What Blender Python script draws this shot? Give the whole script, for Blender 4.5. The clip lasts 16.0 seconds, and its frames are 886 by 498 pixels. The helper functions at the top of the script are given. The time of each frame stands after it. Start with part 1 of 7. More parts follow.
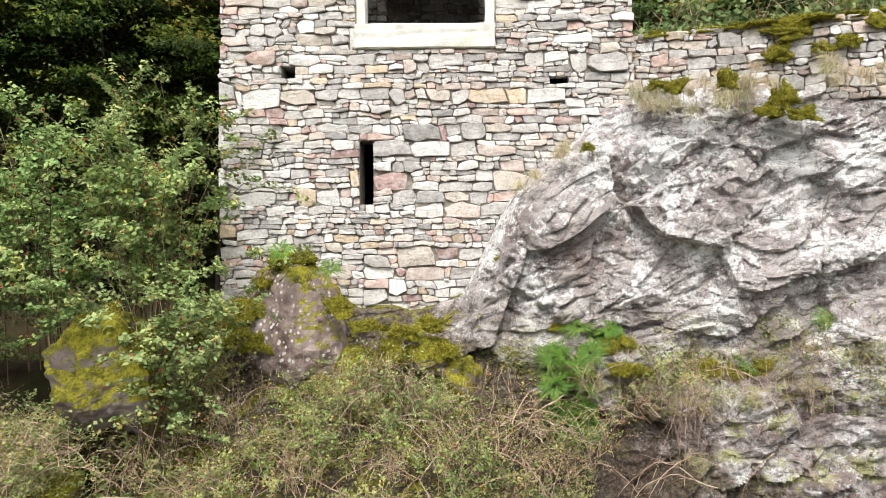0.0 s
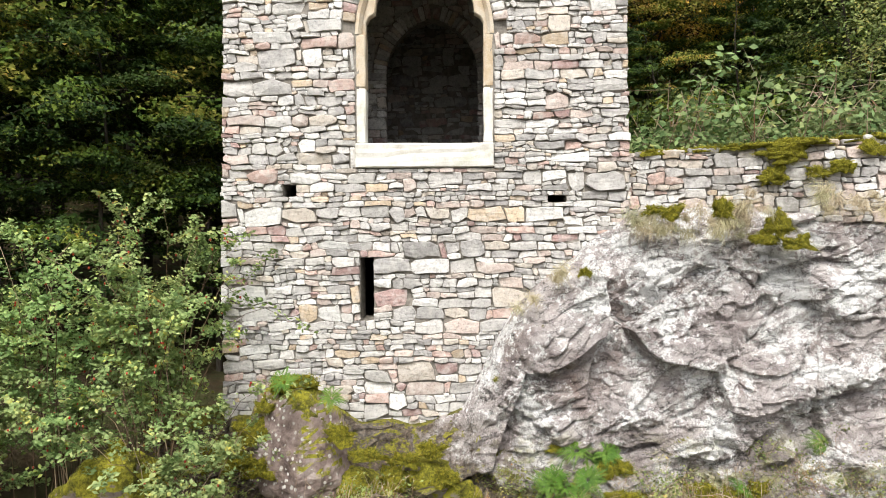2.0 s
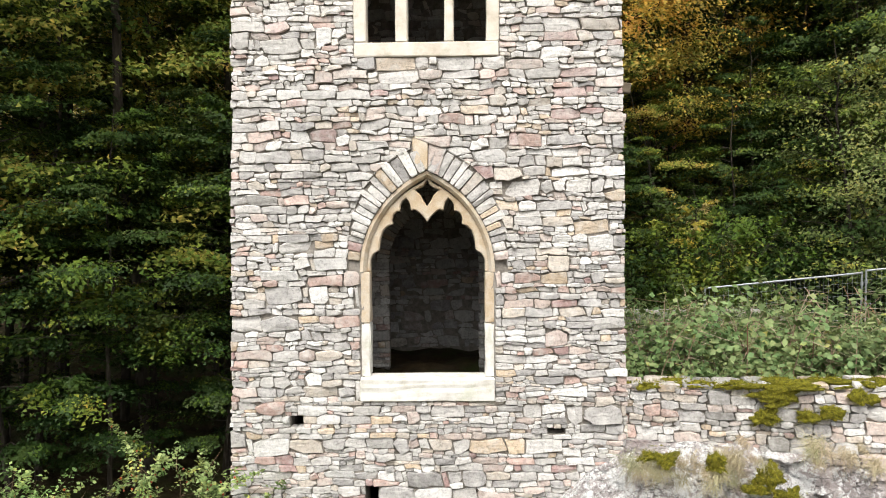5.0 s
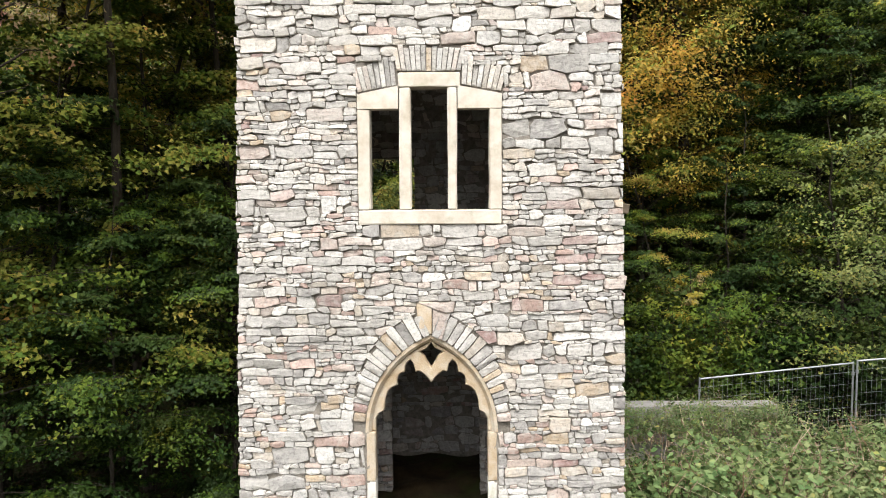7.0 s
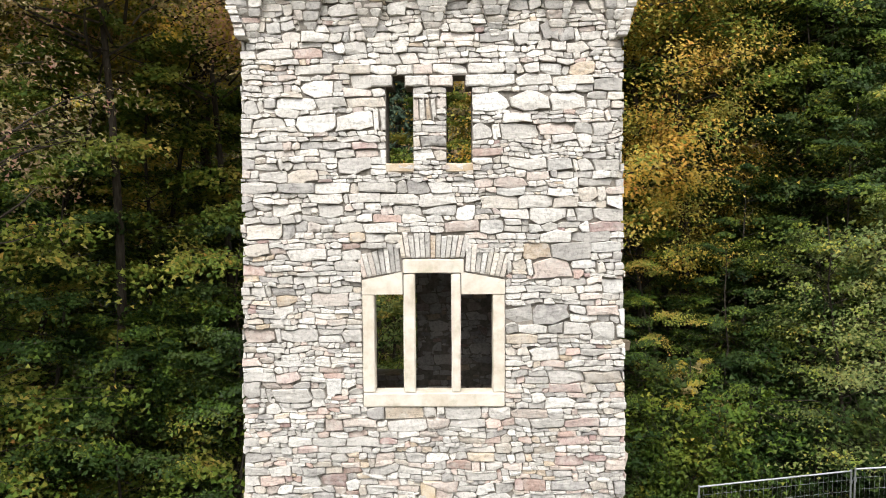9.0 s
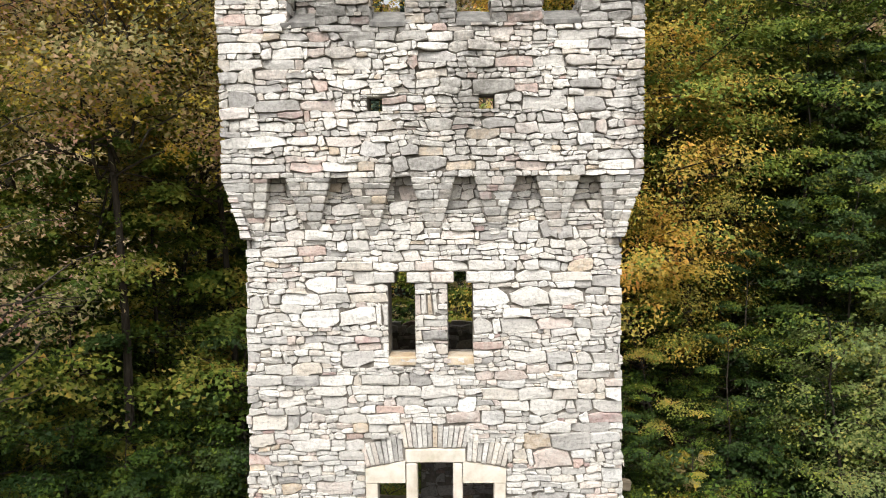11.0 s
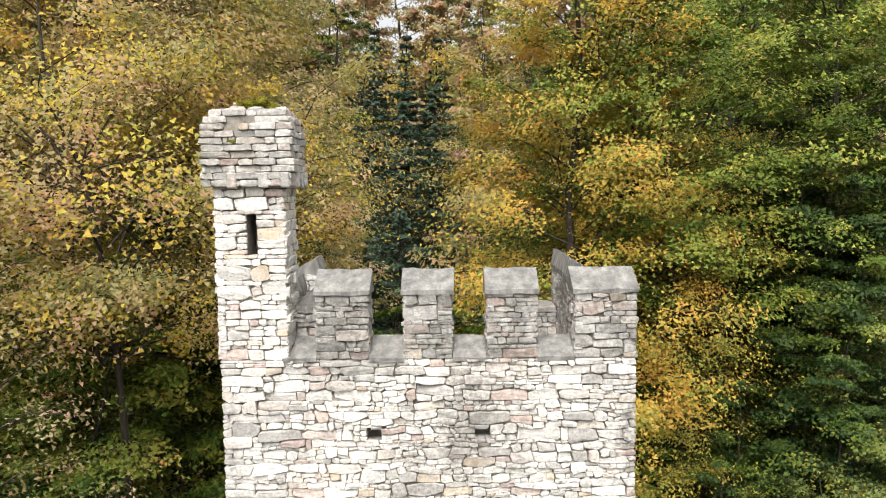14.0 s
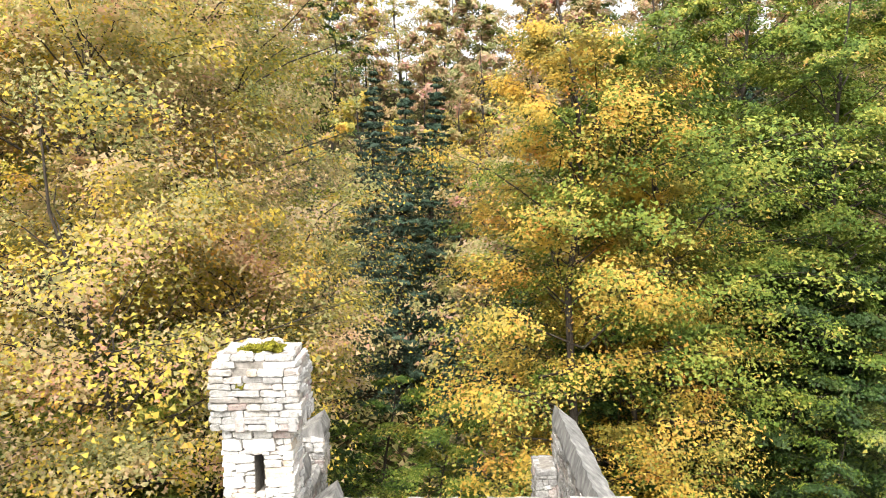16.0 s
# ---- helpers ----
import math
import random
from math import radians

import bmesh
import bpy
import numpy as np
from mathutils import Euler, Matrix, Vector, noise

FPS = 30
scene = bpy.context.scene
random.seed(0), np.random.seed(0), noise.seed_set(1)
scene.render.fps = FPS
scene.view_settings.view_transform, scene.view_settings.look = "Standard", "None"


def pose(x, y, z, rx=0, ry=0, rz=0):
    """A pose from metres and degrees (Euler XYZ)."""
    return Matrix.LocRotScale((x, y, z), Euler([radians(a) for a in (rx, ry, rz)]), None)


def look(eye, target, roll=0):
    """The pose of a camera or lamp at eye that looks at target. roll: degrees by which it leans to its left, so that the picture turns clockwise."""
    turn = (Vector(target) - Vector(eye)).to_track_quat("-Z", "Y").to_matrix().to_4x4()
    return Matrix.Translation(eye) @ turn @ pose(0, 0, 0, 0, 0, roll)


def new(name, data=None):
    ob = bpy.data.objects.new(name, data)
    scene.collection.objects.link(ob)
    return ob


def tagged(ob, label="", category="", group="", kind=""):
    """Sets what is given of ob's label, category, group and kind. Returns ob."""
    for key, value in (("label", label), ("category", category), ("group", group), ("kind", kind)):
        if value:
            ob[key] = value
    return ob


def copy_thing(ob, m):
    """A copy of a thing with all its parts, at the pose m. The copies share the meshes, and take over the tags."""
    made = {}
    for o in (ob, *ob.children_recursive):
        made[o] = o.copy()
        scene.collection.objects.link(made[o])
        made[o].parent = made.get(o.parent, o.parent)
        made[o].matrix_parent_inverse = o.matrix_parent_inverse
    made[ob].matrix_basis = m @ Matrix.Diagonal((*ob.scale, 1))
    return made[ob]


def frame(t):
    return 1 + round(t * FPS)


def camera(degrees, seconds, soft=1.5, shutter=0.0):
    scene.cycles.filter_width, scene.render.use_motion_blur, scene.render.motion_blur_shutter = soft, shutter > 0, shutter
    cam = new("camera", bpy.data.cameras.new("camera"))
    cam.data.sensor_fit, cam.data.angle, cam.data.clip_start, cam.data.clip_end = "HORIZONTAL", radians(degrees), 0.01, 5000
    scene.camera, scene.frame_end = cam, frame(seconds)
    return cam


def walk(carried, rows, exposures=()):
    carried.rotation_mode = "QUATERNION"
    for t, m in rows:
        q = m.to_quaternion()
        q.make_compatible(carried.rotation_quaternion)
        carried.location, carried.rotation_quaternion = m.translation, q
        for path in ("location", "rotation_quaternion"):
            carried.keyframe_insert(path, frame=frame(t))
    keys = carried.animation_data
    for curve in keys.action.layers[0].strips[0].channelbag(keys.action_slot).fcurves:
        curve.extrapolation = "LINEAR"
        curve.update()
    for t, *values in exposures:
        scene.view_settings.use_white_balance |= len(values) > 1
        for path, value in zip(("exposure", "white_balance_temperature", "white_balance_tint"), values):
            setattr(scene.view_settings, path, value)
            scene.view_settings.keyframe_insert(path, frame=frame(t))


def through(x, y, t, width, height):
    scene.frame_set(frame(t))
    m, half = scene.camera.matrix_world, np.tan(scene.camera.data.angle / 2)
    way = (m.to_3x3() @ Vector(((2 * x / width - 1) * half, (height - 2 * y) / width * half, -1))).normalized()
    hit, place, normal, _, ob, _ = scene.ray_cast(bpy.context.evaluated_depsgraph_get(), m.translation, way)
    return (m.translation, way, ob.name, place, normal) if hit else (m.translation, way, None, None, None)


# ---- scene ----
cam = camera(61.0, 16.0, soft=1.0)
PATH = [
    (0, (0.482, -9.798, 2.467), (0.43, -7.8, 2.404), -0.1),
    (0.5, (0.49, -9.814, 2.846), (0.438, -7.816, 2.784), -0.1),
    (1, (0.512, -9.842, 3.215), (0.457, -7.844, 3.151), -0.2),
    (1.5, (0.515, -9.865, 3.574), (0.459, -7.867, 3.509), -0.2),
    (2, (0.503, -9.876, 4.009), (0.449, -7.878, 3.943), -0.2),
    (2.5, (0.506, -9.909, 4.465), (0.45, -7.911, 4.4), -0.2),
    (3, (0.512, -9.942, 4.965), (0.454, -7.944, 4.898), -0.2),
    (3.5, (0.5, -9.98, 5.516), (0.444, -7.982, 5.444), -0.3),
    (4, (0.496, -10.004, 6.077), (0.439, -8.007, 6.003), -0.3),
    (4.2, (0.501, -10.013, 6.293), (0.443, -8.015, 6.221), -0.3),
    (6.3, (0.322, -10.071, 8.995), (0.297, -8.077, 8.844), -0.3),
    (6.5, (0.315, -10.066, 9.212), (0.29, -8.071, 9.062), -0.3),
    (7, (0.3, -10.075, 9.758), (0.275, -8.081, 9.612), -0.4),
    (7.5, (0.288, -10.061, 10.321), (0.264, -8.066, 10.179), -0.4),
    (8, (0.293, -10.074, 10.95), (0.267, -8.08, 10.807), -0.3),
    (8.5, (0.286, -10.069, 11.604), (0.26, -8.075, 11.457), -0.3),
    (9, (0.252, -10.021, 12.267), (0.229, -8.027, 12.114), -0.3),
    (9.2, (0.247, -10.011, 12.573), (0.223, -8.017, 12.41), -0.2),
    (11.3, (0.323, -10.031, 15.295), (0.286, -8.037, 15.15), -0.6),
    (11.5, (0.299, -10.044, 15.635), (0.268, -8.051, 15.476), -0.7),
    (12, (0.322, -10.042, 16.35), (0.293, -8.049, 16.186), -0.6),
    (12.5, (0.347, -10.017, 17.083), (0.317, -8.025, 16.915), -0.6),
    (13, (0.367, -9.999, 17.827), (0.336, -8.007, 17.656), -0.6),
    (13.5, (0.384, -9.982, 18.571), (0.352, -7.99, 18.398), -0.7),
    (14, (0.383, -9.97, 19.316), (0.35, -7.978, 19.139), -0.7),
    (14.5, (0.372, -9.981, 20.084), (0.34, -7.989, 19.904), -0.7),
    (15, (0.358, -9.962, 20.881), (0.327, -7.971, 20.696), -0.7),
    (15.5, (0.352, -9.935, 21.696), (0.322, -7.944, 21.509), -0.7),
    (16, (0.325, -9.847, 22.548), (0.298, -7.856, 22.359), -0.6),
]
EXPOSURES = [(0.0, -0.06), (4.0, -0.17), (12.5, -0.25), (14.0, 0.05), (16.0, 0.66)]
walk(cam, [(t, look(eye, target, roll)) for t, eye, target, roll in PATH], EXPOSURES)

# ---- world and sun: a bright overcast day, the light high and in front of the tower ----
SUN_UP, SUN_ROUND = 54.0, 188.0       # degrees; the sun stands behind the camera, a little to the left
world = bpy.data.worlds.new("overcast_sky")
scene.world = world
world.use_nodes = True
wn, wl = world.node_tree.nodes, world.node_tree.links
wn.clear()
sky = wn.new("ShaderNodeTexSky")
sky.sky_type = 'NISHITA'
sky.sun_disc = False
sky.sun_elevation, sky.sun_rotation = radians(SUN_UP), radians(SUN_ROUND)
sky.air_density, sky.dust_density = 1.0, 6.0
cloud = wn.new("ShaderNodeHueSaturation")
cloud.inputs["Saturation"].default_value = 0.12
back = wn.new("ShaderNodeBackground")
back.inputs["Strength"].default_value = 0.27
wout = wn.new("ShaderNodeOutputWorld")
wl.new(sky.outputs[0], cloud.inputs["Color"])
wl.new(cloud.outputs[0], back.inputs["Color"])
wl.new(back.outputs[0], wout.inputs["Surface"])
sun_data = bpy.data.lights.new("sun", 'SUN')
sun_data.energy, sun_data.angle, sun_data.color = 2.35, radians(25), (1.0, 0.945, 0.86)
sun = new("sun", sun_data)
a, e = radians(SUN_ROUND), radians(SUN_UP)
sun.matrix_world = look((0, 0, 40), Vector((0, 0, 40)) - Vector((math.sin(a) * math.cos(e), math.cos(a) * math.cos(e), math.sin(e))))
# ---- materials ----
class Nodes:
    """A short way to write a node material."""

    def __init__(self, name):
        self.m = bpy.data.materials.new(name)
        self.m.use_nodes = True
        self.t = self.m.node_tree
        self.t.nodes.clear()
        self.out = self.t.nodes.new("ShaderNodeOutputMaterial")
        self.co = self.t.nodes.new("ShaderNodeNewGeometry")

    def n(self, kind):
        return self.t.nodes.new("ShaderNode" + kind)

    def link(self, a, b):
        self.t.links.new(a, b)

    def put(self, socket, v):
        if isinstance(v, bpy.types.NodeSocket):
            self.link(v, socket)
        elif v is not None:
            socket.default_value = (*v, 1.0) if isinstance(v, tuple) and len(v) == 3 and socket.type == 'RGBA' else v

    def pos(self, sx=1, sy=1, sz=1, turn=(0, 0, 0)):
        q = self.n("Mapping")
        self.link(self.co.outputs["Position"], q.inputs["Vector"])
        q.inputs["Rotation"].default_value = turn
        q.inputs["Scale"].default_value = (sx, sy, sz)
        return q.outputs[0]

    def noise(self, scale, detail=4.0, rough=0.6, vec=None):
        q = self.n("TexNoise")
        self.link(vec or self.co.outputs["Position"], q.inputs["Vector"])
        q.inputs["Scale"].default_value, q.inputs["Detail"].default_value, q.inputs["Roughness"].default_value = scale, detail, rough
        return q.outputs["Fac"]

    def voronoi(self, scale, vec=None, feature='F1'):
        q = self.n("TexVoronoi")
        q.feature = feature
        self.link(vec or self.co.outputs["Position"], q.inputs["Vector"])
        q.inputs["Scale"].default_value = scale
        return q.outputs["Distance"]

    def ramp(self, fac, stops, mode='LINEAR'):
        q = self.n("ValToRGB")
        q.color_ramp.interpolation = mode
        els = q.color_ramp.elements
        while len(els) < len(stops):
            els.new(0.5)
        for el, (p, c) in zip(els, stops):
            el.position = p
            el.color = (*c, 1) if isinstance(c, tuple) else (c, c, c, 1)
        self.put(q.inputs[0], fac)
        return q.outputs[0]

    def mix(self, fac, a, b, blend='MIX'):
        q = self.n("Mix")
        q.data_type, q.blend_type = 'RGBA', blend
        self.put(q.inputs[0], fac)
        self.put(q.inputs[6], a)
        self.put(q.inputs[7], b)
        return q.outputs[2]

    def math(self, op, a, b=None, clamp=False):
        q = self.n("Math")
        q.operation, q.use_clamp = op, clamp
        self.put(q.inputs[0], a)
        self.put(q.inputs[1], b)
        return q.outputs[0]

    def split(self, vec):
        q = self.n("SeparateXYZ")
        self.link(vec, q.inputs[0])
        return q.outputs

    def rnd(self):
        """A number per loose piece, whether it is an object of its own or an island of a joined mesh."""
        q = self.n("ObjectInfo")
        s = self.math('ADD', q.outputs["Random"], self.co.outputs["Random Per Island"])
        return self.math('FRACT', s)

    def bump(self, height, strength=0.5, dist=0.02):
        q = self.n("Bump")
        q.inputs["Strength"].default_value, q.inputs["Distance"].default_value = strength, dist
        self.put(q.inputs["Height"], height)
        return q.outputs[0]

    def surface(self, color, rough=0.85, metal=0.0, normal=None, spec=0.3):
        q = self.n("BsdfPrincipled")
        self.put(q.inputs["Base Color"], color)
        self.put(q.inputs["Roughness"], rough)
        q.inputs["Metallic"].default_value = metal
        q.inputs["Specular IOR Level"].default_value = spec
        if normal is not None:
            self.link(normal, q.inputs["Normal"])
        self.link(q.outputs[0], self.out.inputs["Surface"])
        return self.m


def stone_material(name, palette, weather=0.35, weather_col=(0.20, 0.20, 0.19), spread=(0.50, 0.66), glare=0.86):
    """Rubble: each stone its own tone, speckled, with grey weathering in large clouds and fine cracks."""
    k = Nodes(name)
    tone = k.ramp(k.rnd(), palette, 'CONSTANT')
    # paler with height: the glare on the upper tower, painted into the colour
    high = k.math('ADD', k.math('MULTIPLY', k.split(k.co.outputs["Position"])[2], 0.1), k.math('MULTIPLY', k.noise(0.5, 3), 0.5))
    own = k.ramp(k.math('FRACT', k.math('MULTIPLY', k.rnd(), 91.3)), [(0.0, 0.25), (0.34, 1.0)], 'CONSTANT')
    glare_mix = k.math('MULTIPLY', k.math('MULTIPLY', k.math('MINIMUM', k.math('SUBTRACT', high, 0.85, True), 0.80), glare, True), own)
    tone = k.mix(glare_mix, tone, (0.77, 0.735, 0.675))
    shift = k.math('FRACT', k.math('MULTIPLY', k.rnd(), 37.7))
    tone = k.mix(1.0, tone, k.ramp(shift, [(0.0, 0.80), (0.5, 1.0), (1.0, 1.15)]), 'MULTIPLY')
    fine = k.noise(24, 8, 0.76)
    mid = k.noise(7, 5, 0.65)
    col = k.mix(1.0, tone, k.ramp(fine, [(0.34, 0.50), (0.48, 0.93), (0.68, 1.14)]), 'MULTIPLY')
    pale = k.ramp(mid, [(0.47, 0.0), (0.62, 1.0)])
    col = k.mix(k.math('MULTIPLY', pale, 0.40), col, (0.66, 0.64, 0.60))
    cloud = k.noise(0.9, 4, 0.6, k.pos(1, 1, 0.6))
    wet = k.ramp(k.math('ADD', k.math('MULTIPLY', cloud, 0.6), k.math('MULTIPLY', k.noise(16, 4, 0.7), 0.4)), [(spread[0], 0.0), (spread[1], 1.0)])
    col = k.mix(k.math('MULTIPLY', wet, weather), col, weather_col)
    h = k.math('ADD', k.math('MULTIPLY', k.noise(24, 6, 0.65), 0.6), k.math('MULTIPLY', k.noise(9, 3, 0.5, k.pos(1, 1, 2.4)), 0.9))
    return k.surface(col, 0.9, normal=k.bump(h, 0.8, 0.020), spec=0.2)


GREY = [(0.0, (0.39, 0.375, 0.36)), (0.12, (0.55, 0.53, 0.50)), (0.30, (0.48, 0.46, 0.435)), (0.43, (0.62, 0.605, 0.58)),
        (0.57, (0.40, 0.385, 0.37)), (0.63, (0.54, 0.45, 0.40)), (0.72, (0.55, 0.49, 0.42)), (0.81, (0.50, 0.36, 0.31)),
        (0.86, (0.54, 0.43, 0.31)), (0.91, (0.38, 0.26, 0.24)), (0.93, (0.67, 0.66, 0.635))]
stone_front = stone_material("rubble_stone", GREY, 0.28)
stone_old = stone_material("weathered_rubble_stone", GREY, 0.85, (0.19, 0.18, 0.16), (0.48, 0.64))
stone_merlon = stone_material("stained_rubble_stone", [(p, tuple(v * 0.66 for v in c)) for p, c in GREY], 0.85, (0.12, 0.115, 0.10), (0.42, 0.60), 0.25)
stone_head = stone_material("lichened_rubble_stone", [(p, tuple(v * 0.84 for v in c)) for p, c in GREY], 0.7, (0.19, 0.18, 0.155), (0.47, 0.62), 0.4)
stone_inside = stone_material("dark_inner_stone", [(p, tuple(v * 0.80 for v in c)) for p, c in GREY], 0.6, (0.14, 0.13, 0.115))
k = Nodes("recessed_mortar")
mortar = k.surface(k.ramp(k.noise(12, 5, 0.7), [(0.3, (0.13, 0.118, 0.10)), (0.7, (0.34, 0.31, 0.27))]), 0.95, normal=k.bump(k.noise(40, 5, 0.7), 0.6, 0.02))

k = Nodes("dressed_sandstone")
grain = k.noise(60, 4, 0.7)
blot = k.noise(3.2, 5, 0.65)
col = k.ramp(blot, [(0.3, (0.46, 0.33, 0.20)), (0.45, (0.54, 0.43, 0.30)), (0.58, (0.60, 0.52, 0.41)), (0.72, (0.58, 0.54, 0.47))])
col = k.mix(1.0, col, k.ramp(grain, [(0.3, 0.80), (0.7, 1.08)]), 'MULTIPLY')
sandstone = k.surface(col, 0.85, normal=k.bump(k.math('ADD', grain, k.noise(11, 4, 0.6)), 0.35, 0.012), spec=0.25)

k = Nodes("cream_sandstone")
col = k.ramp(k.noise(3.0, 6, 0.68), [(0.3, (0.52, 0.45, 0.35)), (0.48, (0.66, 0.60, 0.51)), (0.65, (0.73, 0.69, 0.62))])
col = k.mix(k.ramp(k.noise(4.5, 5, 0.7), [(0.56, 0.0), (0.68, 0.55)]), col, (0.44, 0.42, 0.30))
cream = k.surface(col, 0.85, normal=k.bump(k.noise(40, 5, 0.7), 0.35, 0.012), spec=0.25)

k = Nodes("pale_limestone")
col = k.ramp(k.noise(5, 6, 0.7), [(0.32, (0.50, 0.47, 0.40)), (0.5, (0.66, 0.64, 0.59)), (0.7, (0.74, 0.73, 0.69))])
green = k.ramp(k.noise(2.6, 5, 0.7), [(0.54, 0.0), (0.68, 0.5)])
col = k.mix(green, col, (0.40, 0.42, 0.28))
limestone = k.surface(col, 0.85, normal=k.bump(k.noise(30, 5, 0.7), 0.4, 0.012), spec=0.25)

k = Nodes("grey_coping_stone")
col = k.ramp(k.noise(6, 6, 0.72, k.pos(1, 1, 0.35)), [(0.3, (0.095, 0.092, 0.086)), (0.5, (0.190, 0.184, 0.172)), (0.68, (0.32, 0.31, 0.285))])
spots = k.ramp(k.voronoi(26), [(0.0, 1.0), (0.13, 0.0)])
col = k.mix(k.math('MULTIPLY', spots, 0.5), col, (0.58, 0.58, 0.55))
coping = k.surface(col, 0.85, normal=k.bump(k.noise(26, 6, 0.7), 0.45, 0.015), spec=0.25)


def moss_over(k, col, lo=0.35, hi=0.6, amount=1.0, scale=2.0, more=None):
    """Moss on whatever faces up, broken by noise."""
    up = k.split(k.co.outputs["Normal"])[2]
    n = k.math('ADD', k.math('MULTIPLY', k.noise(scale, 6, 0.7), 1.1), k.math('MULTIPLY', up, 0.55))
    if more is not None:
        n = k.math('ADD', n, more)
    fac = k.ramp(k.math('MULTIPLY', n, 0.5), [((lo + 0.35) / 2, 0.0), ((hi + 0.35) / 2, 1.0)])
    tint = k.ramp(k.math('ADD', k.math('MULTIPLY', k.noise(5, 4, 0.7), 0.5), k.math('MULTIPLY', k.noise(34, 6, 0.8), 0.5)), [(0.36, (0.030, 0.028, 0.010)), (0.47, (0.13, 0.125, 0.018)), (0.56, (0.30, 0.28, 0.030)), (0.68, (0.46, 0.40, 0.045))])
    return k.mix(k.math('MULTIPLY', fac, amount), col, tint)


k = Nodes("outcrop_rock")
strata = k.pos(0.9, 1.0, 1.5, (0, radians(27), 0))
base = k.ramp(k.noise(2.6, 10, 0.74, strata), [(0.28, (0.190, 0.155, 0.147)), (0.40, (0.375, 0.330, 0.320)), (0.52, (0.510, 0.465, 0.450)), (0.66, (0.640, 0.600, 0.580))])
shade = k.noise(0.55, 4, 0.6, strata)
base = k.mix(k.ramp(shade, [(0.38, 0.45), (0.48, 0.0)]), base, (0.21, 0.165, 0.158))
rust = k.ramp(k.noise(0.9, 5, 0.7), [(0.52, 0.0), (0.68, 0.6)])
base = k.mix(rust, base, (0.24, 0.155, 0.125))
white = k.ramp(k.math('ADD', k.math('MULTIPLY', k.noise(1.3, 8, 0.70, k.pos(1, 1, 0.8)), 0.55), k.math('MULTIPLY', k.noise(11, 9, 0.82), 0.45)), [(0.498, 0.0), (0.515, 1.0)])
base = k.mix(k.math('MULTIPLY', white, 0.95), base, (0.82, 0.815, 0.80))
spots = k.ramp(k.voronoi(30), [(0.0, 1.0), (0.20, 0.0)])
base = k.mix(k.math('MULTIPLY', spots, k.ramp(k.noise(2.2, 3), [(0.5, 0.0), (0.62, 0.5)])), base, (0.62, 0.62, 0.60))
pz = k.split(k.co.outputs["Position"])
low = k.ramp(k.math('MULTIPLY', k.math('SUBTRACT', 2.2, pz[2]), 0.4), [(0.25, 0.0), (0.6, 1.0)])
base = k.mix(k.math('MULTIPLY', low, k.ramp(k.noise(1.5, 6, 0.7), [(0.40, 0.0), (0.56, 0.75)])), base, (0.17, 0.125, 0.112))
sulphur = k.math('MULTIPLY', k.ramp(k.noise(1.9, 6, 0.75, strata), [(0.51, 0.0), (0.58, 1.0)]), low)
base = k.mix(k.math('MULTIPLY', sulphur, 0.7), base, (0.42, 0.43, 0.15))
base = k.mix(1.0, base, k.ramp(k.noise(45, 6, 0.75), [(0.3, 0.7), (0.65, 1.1)]), 'MULTIPLY')
bank = k.ramp(k.math('ADD', k.math('MULTIPLY', k.math('SUBTRACT', 1.6, pz[0]), 0.35), k.math('MULTIPLY', k.noise(0.8, 3), 0.6)), [(0.3, 0.0), (0.85, 0.22)])
crack = k.math('MULTIPLY', k.ramp(k.math('ABSOLUTE', k.math('SUBTRACT', k.noise(1.5, 5, 0.6, k.pos(0.8, 1.0, 2.0, (0, radians(33), 0))), 0.5)), [(0.0, 0.35), (0.010, 1.0)]), k.ramp(k.math('ABSOLUTE', k.math('SUBTRACT', k.noise(3.4, 6, 0.65, k.pos(1.3, 1.0, 0.9, (0, radians(20), 0))), 0.48)), [(0.0, 0.45), (0.012, 1.0)]))
base = k.mix(1.0, base, crack, 'MULTIPLY')
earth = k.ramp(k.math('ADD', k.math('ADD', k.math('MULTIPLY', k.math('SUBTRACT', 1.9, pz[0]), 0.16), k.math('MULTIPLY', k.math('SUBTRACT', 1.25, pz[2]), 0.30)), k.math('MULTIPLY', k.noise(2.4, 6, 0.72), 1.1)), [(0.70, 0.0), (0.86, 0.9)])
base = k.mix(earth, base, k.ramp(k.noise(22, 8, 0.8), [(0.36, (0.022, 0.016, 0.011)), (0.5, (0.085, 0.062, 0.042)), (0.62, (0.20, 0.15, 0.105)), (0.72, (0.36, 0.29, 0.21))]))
base = moss_over(k, base, 0.84, 0.88, 0.95, 3.2, bank)
h = k.math('ADD', k.math('ADD', k.noise(9, 10, 0.75, strata), k.math('MULTIPLY', crack, 0.3)), k.math('MULTIPLY', k.noise(36, 6, 0.7), 0.4))
rock_mat = k.surface(base, 0.85, normal=k.bump(h, 1.0, 0.06), spec=0.25)

k = Nodes("lichen_rock")
base = k.ramp(k.noise(3.5, 8, 0.7), [(0.34, (0.10, 0.072, 0.064)), (0.5, (0.27, 0.205, 0.185)), (0.66, (0.42, 0.355, 0.33))])
spots = k.ramp(k.math('ADD', k.voronoi(14, k.pos(1, 1, 1)), k.math('MULTIPLY', k.noise(40, 4), 0.3)), [(0.0, 1.0), (0.42, 1.0), (0.48, 0.0)])
base = k.mix(k.math('MULTIPLY', spots, k.ramp(k.noise(2.2, 3), [(0.40, 0.0), (0.48, 0.9)])), base, (0.64, 0.625, 0.58))
base = moss_over(k, base, 0.40, 0.50, 1.0, 1.3)
